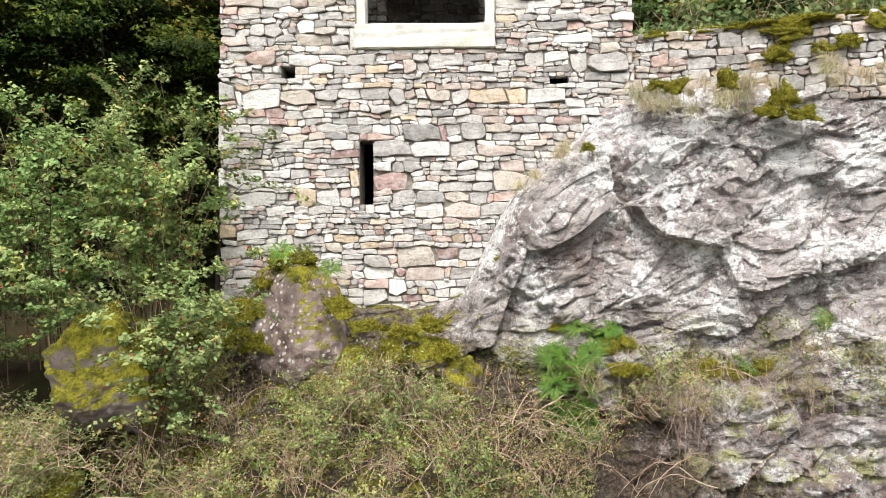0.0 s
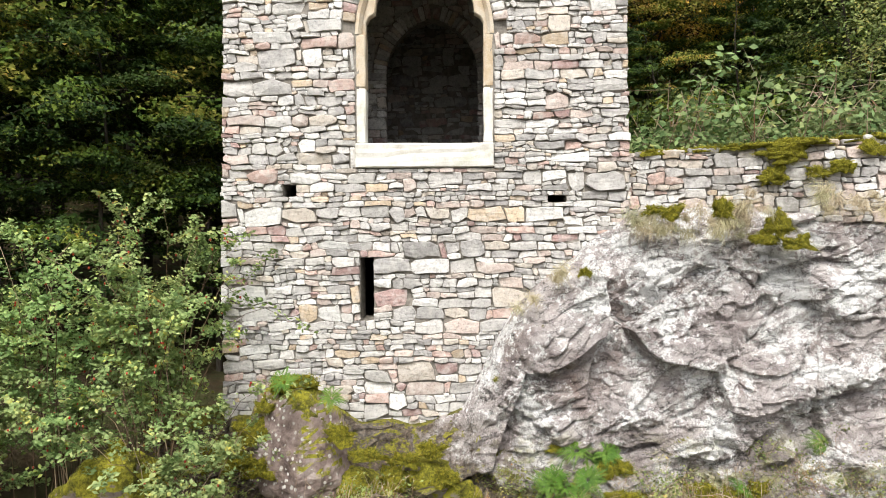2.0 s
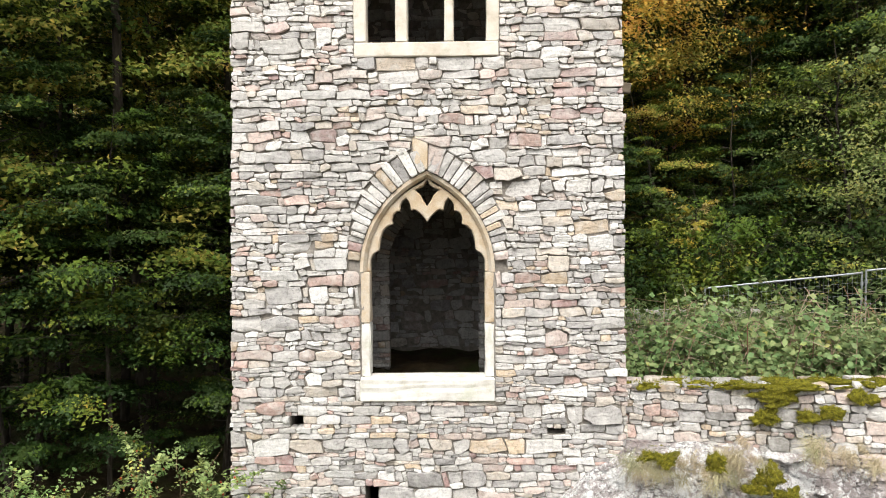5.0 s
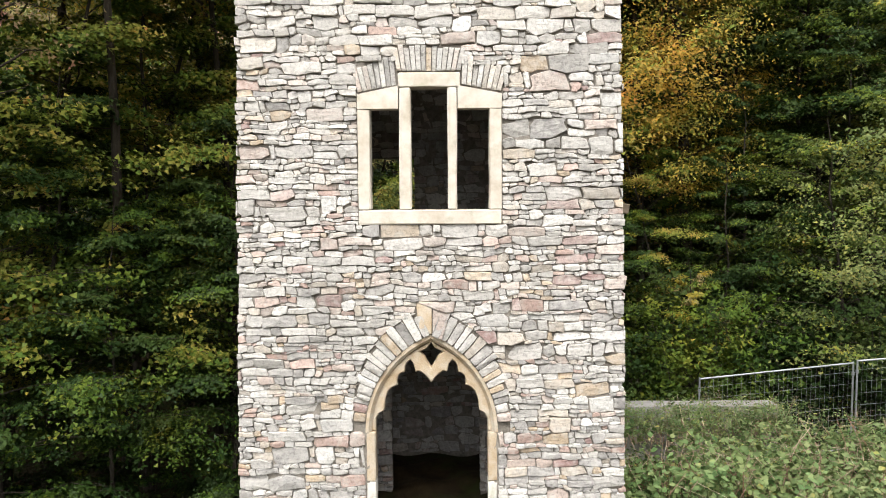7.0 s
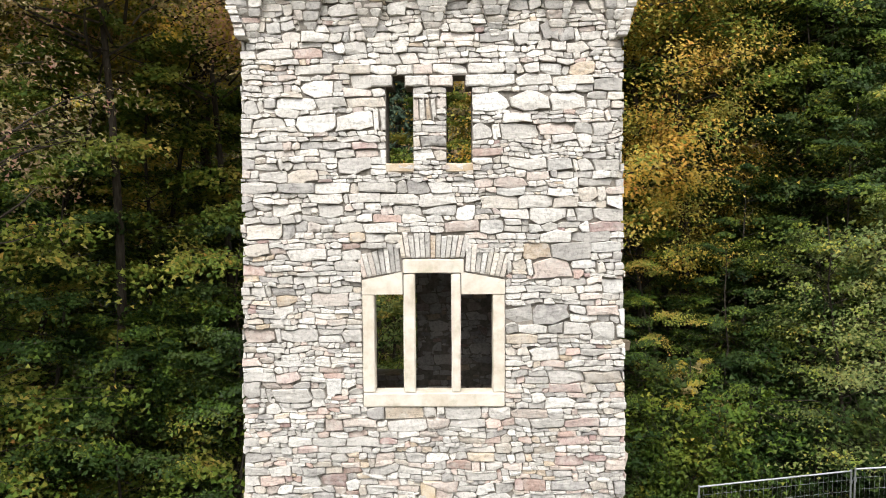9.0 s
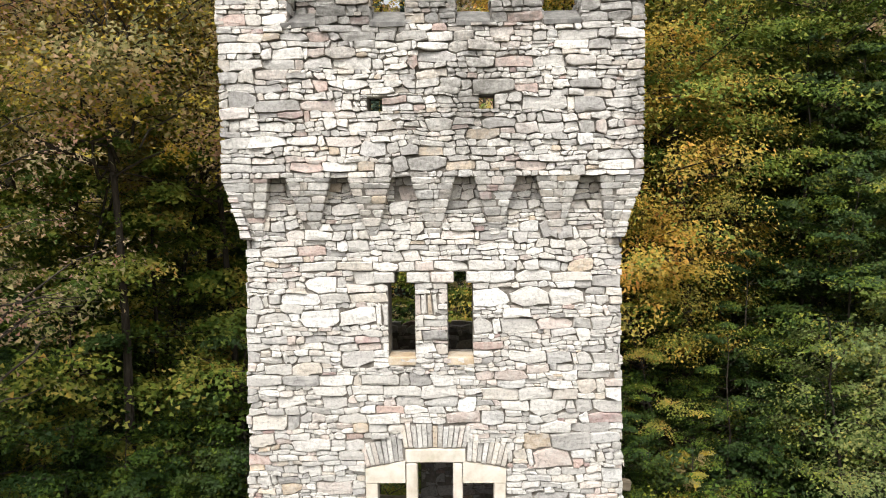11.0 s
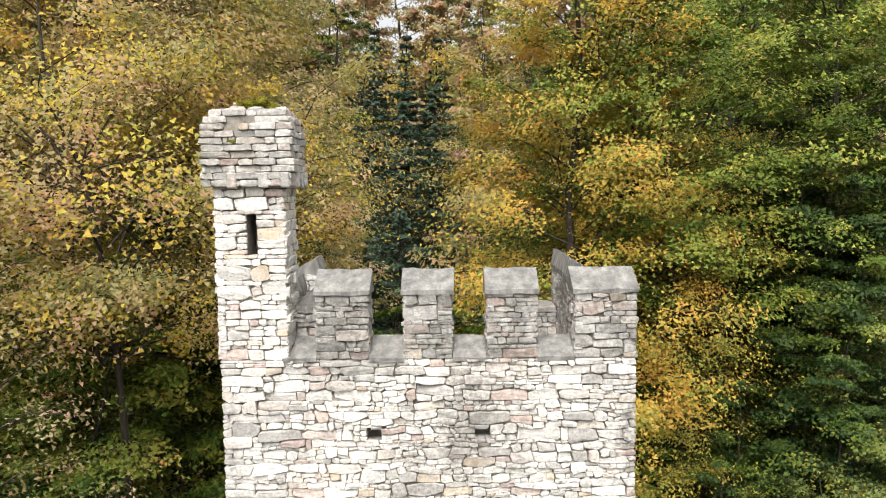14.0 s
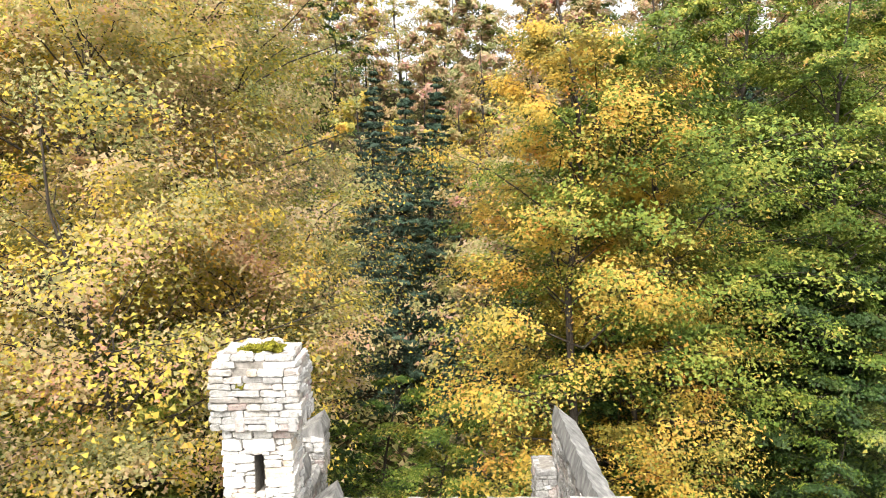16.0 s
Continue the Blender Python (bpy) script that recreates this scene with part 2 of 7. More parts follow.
lichen_rock = k.surface(base, 0.9, normal=k.bump(k.math('ADD', k.noise(7, 8, 0.7), k.math('MULTIPLY', k.noise(60, 5, 0.7), 0.4)), 0.8, 0.05), spec=0.2)

k = Nodes("mossy_rock")
base = k.ramp(k.noise(3.5, 8, 0.7), [(0.30, (0.10, 0.08, 0.07)), (0.5, (0.22, 0.18, 0.16)), (0.7, (0.34, 0.29, 0.27))])
base = moss_over(k, base, 0.06, 0.12, 1.0, 2.0)
mossy_rock = k.surface(base, 0.95, normal=k.bump(k.math('ADD', k.noise(7, 8, 0.7), k.math('MULTIPLY', k.noise(90, 5, 0.8), 0.6)), 0.9, 0.05), spec=0.15)

k = Nodes("moss")
col = k.ramp(k.noise(26, 6, 0.8), [(0.30, (0.035, 0.034, 0.010)), (0.48, (0.16, 0.150, 0.018)), (0.62, (0.34, 0.31, 0.030)), (0.75, (0.48, 0.42, 0.05))])
moss_mat = k.surface(col, 0.95, normal=k.bump(k.noise(110, 4, 0.8), 1.0, 0.03), spec=0.1)

k = Nodes("forest_soil")
col = k.ramp(k.noise(2.5, 8, 0.72), [(0.3, (0.018, 0.014, 0.008)), (0.5, (0.050, 0.036, 0.020)), (0.7, (0.085, 0.060, 0.030))])
col = k.mix(k.ramp(k.noise(0.8, 5, 0.7), [(0.45, 0.0), (0.62, 0.8)]), col, (0.045, 0.060, 0.018))
soil = k.surface(col, 0.95, normal=k.bump(k.noise(18, 6, 0.75), 0.9, 0.06), spec=0.1)

k = Nodes("bark")
col = k.ramp(k.noise(9, 6, 0.7, k.pos(1, 1, 0.2)), [(0.3, (0.022, 0.018, 0.014)), (0.55, (0.060, 0.050, 0.040)), (0.72, (0.11, 0.095, 0.078))])
bark = k.surface(col, 0.95, normal=k.bump(k.noise(14, 5, 0.7, k.pos(1, 1, 0.18)), 0.8, 0.03), spec=0.15)

k = Nodes("rose_cane")
cane_mat = k.surface(k.ramp(k.rnd(), [(0.0, (0.05, 0.035, 0.022)), (0.6, (0.12, 0.075, 0.045)), (0.85, (0.30, 0.22, 0.14)), (1.0, (0.45, 0.36, 0.25))]), 0.85, spec=0.15)

k = Nodes("dry_twig")
col = k.ramp(k.rnd(), [(0.0, (0.22, 0.13, 0.09)), (0.4, (0.38, 0.28, 0.20)), (0.75, (0.58, 0.48, 0.37)), (1.0, (0.26, 0.12, 0.08))])
twig_mat = k.surface(col, 0.9, spec=0.15)


def leaf_material(name, tones, through=0.32, rough=0.6, patches=0.8, mixed=0.45):
    """Thin leaves: a tone each, light passing through them."""
    k = Nodes(name)
    patch = k.ramp(k.noise(patches, 3, 0.6), [(0.37, 0.0), (0.63, 1.0)])
    own = k.n("ObjectInfo").outputs["Random"]
    col = k.ramp(k.math('ADD', k.math('MULTIPLY', k.rnd(), mixed), k.math('MULTIPLY', patch, 1 - mixed)), tones)
    col = k.mix(1.0, col, k.ramp(own, [(0.0, (0.80, 0.92, 0.88)), (0.35, (1.0, 1.0, 0.95)), (0.7, (1.0, 0.92, 1.0)), (1.0, (0.94, 1.0, 0.88))]), 'MULTIPLY')
    q = k.n("BsdfPrincipled")
    k.link(col, q.inputs["Base Color"])
    q.inputs["Roughness"].default_value = rough
    q.inputs["Specular IOR Level"].default_value = 0.25
    tr = k.n("BsdfTranslucent")
    k.link(col, tr.inputs["Color"])
    mx = k.n("MixShader")
    mx.inputs[0].default_value = through
    k.link(q.outputs[0], mx.inputs[1])
    k.link(tr.outputs[0], mx.inputs[2])
    k.link(mx.outputs[0], k.out.inputs["Surface"])
    return k.m


leaf_green = leaf_material("green_leaves", [(0.0, (0.046, 0.088, 0.014)), (0.4, (0.090, 0.145, 0.020)), (0.75, (0.165, 0.205, 0.028)), (0.95, (0.28, 0.27, 0.042)), (1.0, (0.42, 0.29, 0.05))], mixed=0.3)
leaf_beech = leaf_material("turning_beech_leaves", [(0.0, (0.090, 0.150, 0.025)), (0.35, (0.180, 0.240, 0.040)), (0.65, (0.310, 0.325, 0.060)), (0.88, (0.470, 0.390, 0.085)), (1.0, (0.550, 0.300, 0.080))], 0.38, mixed=0.3)
leaf_hazel = leaf_material("pale_hazel_leaves", [(0.0, (0.080, 0.125, 0.038)), (0.45, (0.150, 0.205, 0.060)), (0.8, (0.250, 0.285, 0.085)), (1.0, (0.380, 0.340, 0.075))], patches=0.6)
# green darkened to imitate the deep shade inside the woods
leaf_dark = leaf_material("shade_green_leaves", [(0.0, (0.016, 0.038, 0.008)), (0.5, (0.031, 0.060, 0.011)), (0.9, (0.058, 0.088, 0.016)), (1.0, (0.12, 0.13, 0.03))], 0.22, mixed=0.3)
leaf_yellow = leaf_material("yellow_autumn_leaves", [(0.0, (0.240, 0.245, 0.060)), (0.25, (0.440, 0.380, 0.095)), (0.55, (0.660, 0.490, 0.085)), (0.85, (0.710, 0.450, 0.100)), (1.0, (0.650, 0.290, 0.090))], 0.52, patches=0.7, mixed=0.22)
leaf_olive = leaf_material("olive_autumn_leaves", [(0.0, (0.175, 0.205, 0.070)), (0.3, (0.330, 0.325, 0.130)), (0.55, (0.480, 0.400, 0.185)), (0.8, (0.580, 0.410, 0.235)), (1.0, (0.560, 0.310, 0.210))], 0.54, patches=0.6, mixed=0.22)
leaf_rust = leaf_material("rusty_autumn_leaves", [(0.0, (0.240, 0.235, 0.115)), (0.3, (0.420, 0.365, 0.190)), (0.6, (0.560, 0.415, 0.270)), (0.85, (0.600, 0.385, 0.310)), (1.0, (0.550, 0.250, 0.230))], 0.54, patches=0.7, mixed=0.22)
leaf_needle = leaf_material("spruce_needles", [(0.0, (0.022, 0.045, 0.030)), (0.6, (0.048, 0.085, 0.052)), (1.0, (0.095, 0.140, 0.080))], 0.15)
leaf_bramble = leaf_material("bramble_leaves", [(0.0, (0.110, 0.170, 0.055)), (0.45, (0.240, 0.310, 0.100)), (0.8, (0.430, 0.470, 0.160)), (1.0, (0.600, 0.420, 0.120))], patches=3.5)
leaf_bush = leaf_material("rose_bush_leaves", [(0.0, (0.110, 0.190, 0.065)), (0.4, (0.250, 0.360, 0.130)), (0.75, (0.420, 0.520, 0.200)), (1.0, (0.640, 0.600, 0.130))], patches=3.5)
leaf_grey = leaf_material("silvery_shrub_leaves", [(0.0, (0.085, 0.150, 0.050)), (0.4, (0.18, 0.26, 0.10)), (0.8, (0.31, 0.38, 0.16)), (1.0, (0.46, 0.42, 0.11))], patches=2.5)
leaf_fern = leaf_material("fern_fronds", [(0.0, (0.055, 0.125, 0.020)), (0.5, (0.115, 0.220, 0.035)), (1.0, (0.210, 0.320, 0.060))], patches=5.0)
straw = leaf_material("dry_grass", [(0.0, (0.30, 0.25, 0.15)), (0.5, (0.50, 0.44, 0.29)), (0.85, (0.62, 0.55, 0.38)), (1.0, (0.22, 0.26, 0.09))], 0.3)
leaf_dry = leaf_material("withered_bramble_leaves", [(0.0, (0.130, 0.180, 0.050)), (0.4, (0.280, 0.300, 0.090)), (0.7, (0.460, 0.360, 0.150)), (1.0, (0.520, 0.150, 0.090))], patches=3.5)
k = Nodes("moss_hairs")
hair_mat = k.surface(k.ramp(k.rnd(), [(0.0, (0.06, 0.075, 0.012)), (0.5, (0.20, 0.20, 0.025)), (0.85, (0.40, 0.36, 0.05)), (1.0, (0.30, 0.20, 0.05))]), 0.9, spec=0.1)
k = Nodes("rose_hips")
hip_mat = k.surface(k.ramp(k.rnd(), [(0.0, (0.32, 0.018, 0.012)), (1.0, (0.50, 0.05, 0.02))]), 0.35, spec=0.5)
k = Nodes("galvanised_steel")
steel = k.surface(k.ramp(k.noise(30, 4), [(0.3, (0.30, 0.31, 0.33)), (0.7, (0.44, 0.46, 0.48))]), 0.5, 0.8)
k = Nodes("concrete")
concrete = k.surface(k.ramp(k.noise(3, 7, 0.7), [(0.3, (0.22, 0.21, 0.20)), (0.7, (0.40, 0.39, 0.37))]), 0.9, normal=k.bump(k.noise(25, 5), 0.4, 0.01))
k = Nodes("weathered_timber")
timber = k.surface(k.ramp(k.noise(6, 6, 0.7, k.pos(0.4, 4, 4)), [(0.3, (0.10, 0.075, 0.05)), (0.7, (0.27, 0.22, 0.16))]), 0.85, normal=k.bump(k.noise(20, 5, 0.6, k.pos(0.3, 4, 4)), 0.5, 0.01))
# ---- builders ----
def mesh_of(name, verts, faces, material, smooth=False):
    me = bpy.data.meshes.new(name)
    me.from_pydata([tuple(v) for v in verts], [], faces)
    me.materials.append(material)
    if smooth:
        me.polygons.foreach_set("use_smooth", [True] * len(me.polygons))
    me.update()
    return me


def quick_mesh(name, verts, size, material, normals=None):
    """A mesh of polygons that all have `size` corners of their own, from an array of corners; a soft normal for each polygon may be given."""
    verts = np.asarray(verts, dtype=np.float32).reshape(-1, 3)
    n = len(verts) // size
    me = bpy.data.meshes.new(name)
    me.vertices.add(n * size)
    me.vertices.foreach_set("co", verts.ravel())
    me.loops.add(n * size)
    me.loops.foreach_set("vertex_index", np.arange(n * size, dtype=np.int32))
    me.polygons.add(n)
    me.polygons.foreach_set("loop_start", np.arange(0, n * size, size, dtype=np.int32))
    me.polygons.foreach_set("loop_total", np.full(n, size, dtype=np.int32))
    me.materials.append(material)
    me.update(calc_edges=True)
    if normals is not None:
        soft = me.attributes.new("custom_normal", 'FLOAT_VECTOR', 'POINT')
        soft.data.foreach_set("vector", np.repeat(np.asarray(normals, dtype=np.float32), size, 0).ravel())
    return me


def grid_mesh(name, pts, material, smooth=True):
    """A sheet from an array of points, rows x columns."""
    r, c = pts.shape[:2]
    i = np.arange(r * c).reshape(r, c)
    quads = np.stack([i[:-1, :-1], i[:-1, 1:], i[1:, 1:], i[1:, :-1]], -1).reshape(-1, 4)
    me = bpy.data.meshes.new(name)
    me.vertices.add(r * c)
    me.vertices.foreach_set("co", pts.astype(np.float32).ravel())
    me.loops.add(quads.size)
    me.loops.foreach_set("vertex_index", quads.astype(np.int32).ravel())
    me.polygons.add(len(quads))
    me.polygons.foreach_set("loop_start", np.arange(0, quads.size, 4, dtype=np.int32))
    me.polygons.foreach_set("loop_total", np.full(len(quads), 4, dtype=np.int32))
    me.polygons.foreach_set("use_smooth", np.full(len(quads), smooth))
    me.materials.append(material)
    me.update(calc_edges=True)
    return me


def part(name, me, parent, label=""):
    ob = new(name, me)
    ob.parent = parent
    return tagged(ob, label)


def thing(name, label, category, group="", kind="", at=(0, 0, 0)):
    ob = new(name)
    ob.empty_display_size = 0.2
    ob.location = at
    return tagged(ob, label, category, group, kind)


def box(x0, x1, y0, y1, z0, z1):
    v = [(x0, y0, z0), (x1, y0, z0), (x1, y1, z0), (x0, y1, z0), (x0, y0, z1), (x1, y0, z1), (x1, y1, z1), (x0, y1, z1)]
    return v, [(0, 3, 2, 1), (4, 5, 6, 7), (0, 1, 5, 4), (1, 2, 6, 5), (2, 3, 7, 6), (3, 0, 4, 7)]


def join(pieces):
    v, f = [], []
    for pv, pf in pieces:
        o = len(v)
        v += list(pv)
        f += [tuple(i + o for i in q) for q in pf]
    return v, f


def rough_box(rng, x0, x1, y0, y1, z0, z1, wear=0.012, n=3):
    """A cut block with worn, slightly wavy edges."""
    bm = bmesh.new()
    v, f = box(x0, x1, y0, y1, z0, z1)
    bv = [bm.verts.new(p) for p in v]
    for q in f:
        bm.faces.new([bv[i] for i in q])
    bmesh.ops.bevel(bm, geom=list(bm.edges), offset=wear * 1.3, segments=1, affect='EDGES')
    longest = [e for e in bm.edges if e.calc_length() > 0.25]
    bmesh.ops.subdivide_edges(bm, edges=longest, cuts=n, use_grid_fill=True)
    for p in bm.verts:
        p.co += Vector((rng.uniform(-1, 1), rng.uniform(-1, 1), rng.uniform(-1, 1))) * wear * 0.5
    v = [p.co.copy() for p in bm.verts]
    bm.verts.index_update()
    f = [tuple(p.index for p in q.verts) for q in bm.faces]
    bm.free()
    return v, f


# ---- rubble masonry ----
def lay(rng, width, height, hmed=0.08, hmin=0.034, hmax=0.27, wmin=0.08, wmax=0.60, holes=(), start=None):
    """Stones of a rubble wall, width x height, laid from the bottom up round rectangular holes: a list of (x0, x1, z0, z1)."""
    segs = start or [(0.0, width, 0.0)]
    out = []

    def settle(s):
        s = sorted(s)
        m = [s[0]]
        for q in s[1:]:
            if abs(q[2] - m[-1][2]) < 0.012 and abs(q[0] - m[-1][1]) < 1e-6:
                m[-1] = (m[-1][0], q[1], m[-1][2])
            else:
                m.append(q)
        return m

    for _ in range(60000):
        segs = settle(segs)
        i = min(range(len(segs)), key=lambda j: segs[j][2])
        x0, x1, z = segs[i]
        if z >= height - 0.02:
            break
        lifted = False
        for hx0, hx1, hz0, hz1 in holes:
            if hz0 - 0.02 <= z < hz1 - 0.01 and x0 < hx1 - 1e-4 and x1 > hx0 + 1e-4:
                a, b = max(x0, hx0), min(x1, hx1)
                segs.pop(i)
                for s in ((x0, a, z), (a, b, hz1), (b, x1, z)):
                    if s[1] - s[0] > 1e-4:
                        segs.append(s)
                lifted = True
                break
        if lifted:
            continue
        room = x1 - x0
        h = min(hmax, max(hmin, hmed * math.exp(rng.gauss(0, 0.50))))
        left = segs[i - 1][2] if i else None
        right = segs[i + 1][2] if i + 1 < len(segs) else None
        sides = [s - z for s in (left, right) if s is not None and s > z]
        for d in sides:
            if hmin * 0.7 <= d <= hmax and (abs(d - h) < 0.05 or rng.random() < 0.35):
                h = d
                break
        w = min(wmax, max(wmin, h * rng.uniform(1.0, 3.9)))
        if rng.random() < 0.12:
            w *= 0.5
        w = max(wmin, w)
        if room < w + wmin:
            w = room if room < wmax * 1.15 else room * rng.uniform(0.4, 0.6)
        if w < wmin * 1.05 and sides:
            h = max(hmin * 0.6, min(min(sides), 0.3))
        put_left = rng.random() < 0.5
        a, b = (x0, x0 + w) if put_left else (x1 - w, x1)
        for hx0, hx1, hz0, hz1 in holes:
            if a < hx1 - 1e-4 and b > hx0 + 1e-4 and z < hz0 and z + h > hz0 - hmin:
                h = hz0 - z
        if z + h > height - hmin:
            h = height - z
        out.append((a, b, z, z + h))
        segs.pop(i)
        for s in ((x0, a, z), (a, b, z + h), (b, x1, z)):
            if s[1] - s[0] > 1e-4:
                segs.append(s)
    return out


def outline(rng, x0, x1, z0, z1, gap=0.0028):
    """The worn outline of one stone, anticlockwise."""
    w, h = x1 - x0, z1 - z0
    g = min(gap, w * 0.12, h * 0.12)
    x0, x1, z0, z1 = x0 + g * rng.uniform(0.2, 1.4), x1 - g * rng.uniform(0.2, 1.4), z0 + g * rng.uniform(0.2, 1.4), z1 - g * rng.uniform(0.2, 1.4)
    w, h = x1 - x0, z1 - z0
    c = [min(w * 0.42, h * (rng.uniform(0.5, 1.3) if rng.random() < 0.32 else rng.uniform(0.05, 0.28))) for _ in range(4)]
    d = [min(w, h) * rng.uniform(0.04, 0.34) for _ in range(4)]
    s = h * 0.13
    p = [(x0 + c[0], z0), (x0 + w * rng.uniform(0.4, 0.6), z0 + rng.uniform(-s, s) * 0.6), (x1 - c[1], z0 + rng.uniform(0, s)), (x1, z0 + d[1]),
         (x1 - rng.uniform(0, s), z1 - d[2]), (x1 - c[2], z1), (x0 + w * rng.uniform(0.4, 0.6), z1 - rng.uniform(-s, s) * 0.6), (x0 + c[3], z1 - rng.uniform(0, s)),
         (x0, z1 - d[3]), (x0 + rng.uniform(0, s), z0 + d[0])]
    return p


def clip(poly, px, pz, nx, nz):
    """The part of a convex outline on the side of a line to which (nx, nz) points."""
    out = []
    for i, a in enumerate(poly):
        b = poly[(i + 1) % len(poly)]
        da, db = (a[0] - px) * nx + (a[1] - pz) * nz, (b[0] - px) * nx + (b[1] - pz) * nz
        if da >= 0:
            out.append(a)
        if da * db < 0:
            t = da / (da - db)
            out.append((a[0] + t * (b[0] - a[0]), a[1] + t * (b[1] - a[1])))
    return out


def stone(rng, poly, thick=0.16, proud=0.02):
    """A stone from its outline: x, depth (towards the viewer is minus), z; a broken front with worn edges."""
    n = len(poly)
    cx, cz = sum(p[0] for p in poly) / n, sum(p[1] for p in poly) / n
    size = min(max(p[0] for p in poly) - min(p[0] for p in poly), max(p[1] for p in poly) - min(p[1] for p in poly))
    f = rng.uniform(-0.5, 1.2) * proud
    tx, tz = rng.gauss(0, 0.07), rng.gauss(0, 0.10)
    bev = min(0.0075, size * 0.085) * rng.uniform(0.5, 1.4)
    v = [(x, thick, z) for x, z in poly]
    v += [(x, -f + bev * rng.uniform(0.5, 1.3) + (x - cx) * tx + (z - cz) * tz, z) for x, z in poly]
    k = 1 - min(0.4, bev * 2.0 / max(size, 0.03))
    v += [(cx + (x - cx) * k, -f + (x - cx) * k * tx + (z - cz) * k * tz + rng.uniform(-0.004, 0.004), cz + (z - cz) * k) for x, z in poly]
    v.append((cx + rng.uniform(-0.2, 0.2) * size, -f - size * rng.uniform(-0.03, 0.08), cz + rng.uniform(-0.2, 0.2) * size))
    faces = []
    for i in range(n):
        j = (i + 1) % n
        faces += [(i, j, n + j, n + i), (n + i, n + j, 2 * n + j, 2 * n + i), (2 * n + i, 2 * n + j, 3 * n)]
    return v, faces


def onto(piece, origin, right, out_dir):
    """Lays a piece built in (x, depth, z) on a wall: origin, the wall's own right, and the way it faces."""
    v, f = piece
    o, r, d = Vector(origin), Vector(right), Vector(out_dir)
    return [o + r * p[0] - d * p[1] + Vector((0, 0, p[2])) for p in v], f


def warp(p, seed, amount, holes=(), width=None, height=None):
    """Bends a point of a wall so that courses wander; still at the wall's ends and round its openings."""
    x, z = p
    keep = 1.0
    if width is not None:
        keep = min(keep, max(0.0, min(x, width - x) / 0.12))
    if height is not None:
        keep = min(keep, max(0.0, min(z, height - z) / 0.15))
    for hx0, hx1, hz0, hz1 in holes:
        dx, dz = max(hx0 - x, 0, x - hx1), max(hz0 - z, 0, z - hz1)
        keep = min(keep, math.hypot(dx, dz) / 0.18)
    keep = max(0.0, min(1.0, keep)) * amount
    q = Vector((x * 2.6, z * 4.2, seed))
    w = Vector((x * 7.0, z * 10.0, seed + 40))
    return (x + keep * (1.1 * noise.noise(q) + 1.3 * noise.noise(w)), z + keep * (1.2 * noise.noise(q + Vector((31, 7, 0))) + 0.85 * noise.noise(w + Vector((5, 71, 0)))))


def wall_of(rng, stones, parent, origin, right, facing, material, singles=0, near=None, shape=None, thick=0.16, proud=0.02, joined_name="far_stones", piece_name="stone", bend=None):
    """Stones on a wall. Those nearest to `near` (x, z on the wall), up to `singles`, are objects of their own; the others are joined."""
    made = []
    for s in stones:
        poly = outline(rng, *s)
        if bend:
            poly = [warp(p, *bend) for p in poly]
        if shape:
            poly = shape(poly)
        if len(poly) < 3:
            continue
        xs, zs = [p[0] for p in poly], [p[1] for p in poly]
        if (max(xs) - min(xs)) < 0.02 or (max(zs) - min(zs)) < 0.015:
            continue
        made.append((sum(xs) / len(xs), sum(zs) / len(zs), onto(stone(rng, poly, thick, proud), origin, right, facing)))
    if singles:
        made.sort(key=lambda q: (q[0] - near[0]) ** 2 + 0.5 * (q[1] - near[1]) ** 2)
    for q in made[:singles]:
        part(piece_name, mesh_of(piece_name, *q[2], material), parent)
    rest = [q[2] for q in made[singles:]]
    if rest:
        v, f = join(rest)
        tagged(part(joined_name, mesh_of(joined_name, v, f, material), parent), kind="stuff")
# ---- the tower ----
HALF_LOW, HALF_TOP = 2.69, 2.50          # half the width at the foot and under the corbels
Z_FOOT, Z_CORBEL, Z_BELT, Z_CREN, Z_MERLON = 0.4, 14.25, 15.05, 17.0, 17.88
OUT = 0.245                              # how far the parapet stands out in front
BACK = 4.95                              # the rear face
THICK = 0.55
rng = random.Random(11)


def half(z):
    return HALF_LOW + (HALF_TOP - HALF_LOW) * min(1, max(0, (z - 4.0) / 10.0))


# openings of the front wall: x0, x1, z0, z1
SLIT = (-0.86, -0.68, 2.74, 3.57)
ARCH = (-0.91, 0.91, 4.74, 6.50)         # up to the springing
WIN = (-0.96, 0.97, 9.35, 11.10)
LANCET_A, LANCET_B = (-0.61, -0.25, 12.62, 13.64), (0.19, 0.53, 12.62, 13.64)
NECK_A, NECK_B = (-0.52, -0.36, 13.64, 13.79), (0.28, 0.44, 13.64, 13.79)
HOLE_A, HOLE_B = (-1.88, -1.70, 4.38, 4.54), (1.61, 1.85, 4.29, 4.38)
SPRING, APEX = 6.50, 7.85
R_ARCH = (0.91 ** 2 + (APEX - SPRING) ** 2) / (2 * 0.91)    # each side of the pointed arch is a circle on the springing line


def arch_x(z, grow=0.0):
    """Half the width of the arch, grown outwards, at a height."""
    r = R_ARCH + grow
    d = z - SPRING
    return max(0.0, math.sqrt(max(0.0, r * r - d * d)) - (R_ARCH - 0.91)) if d > 0 else 0.91 + grow


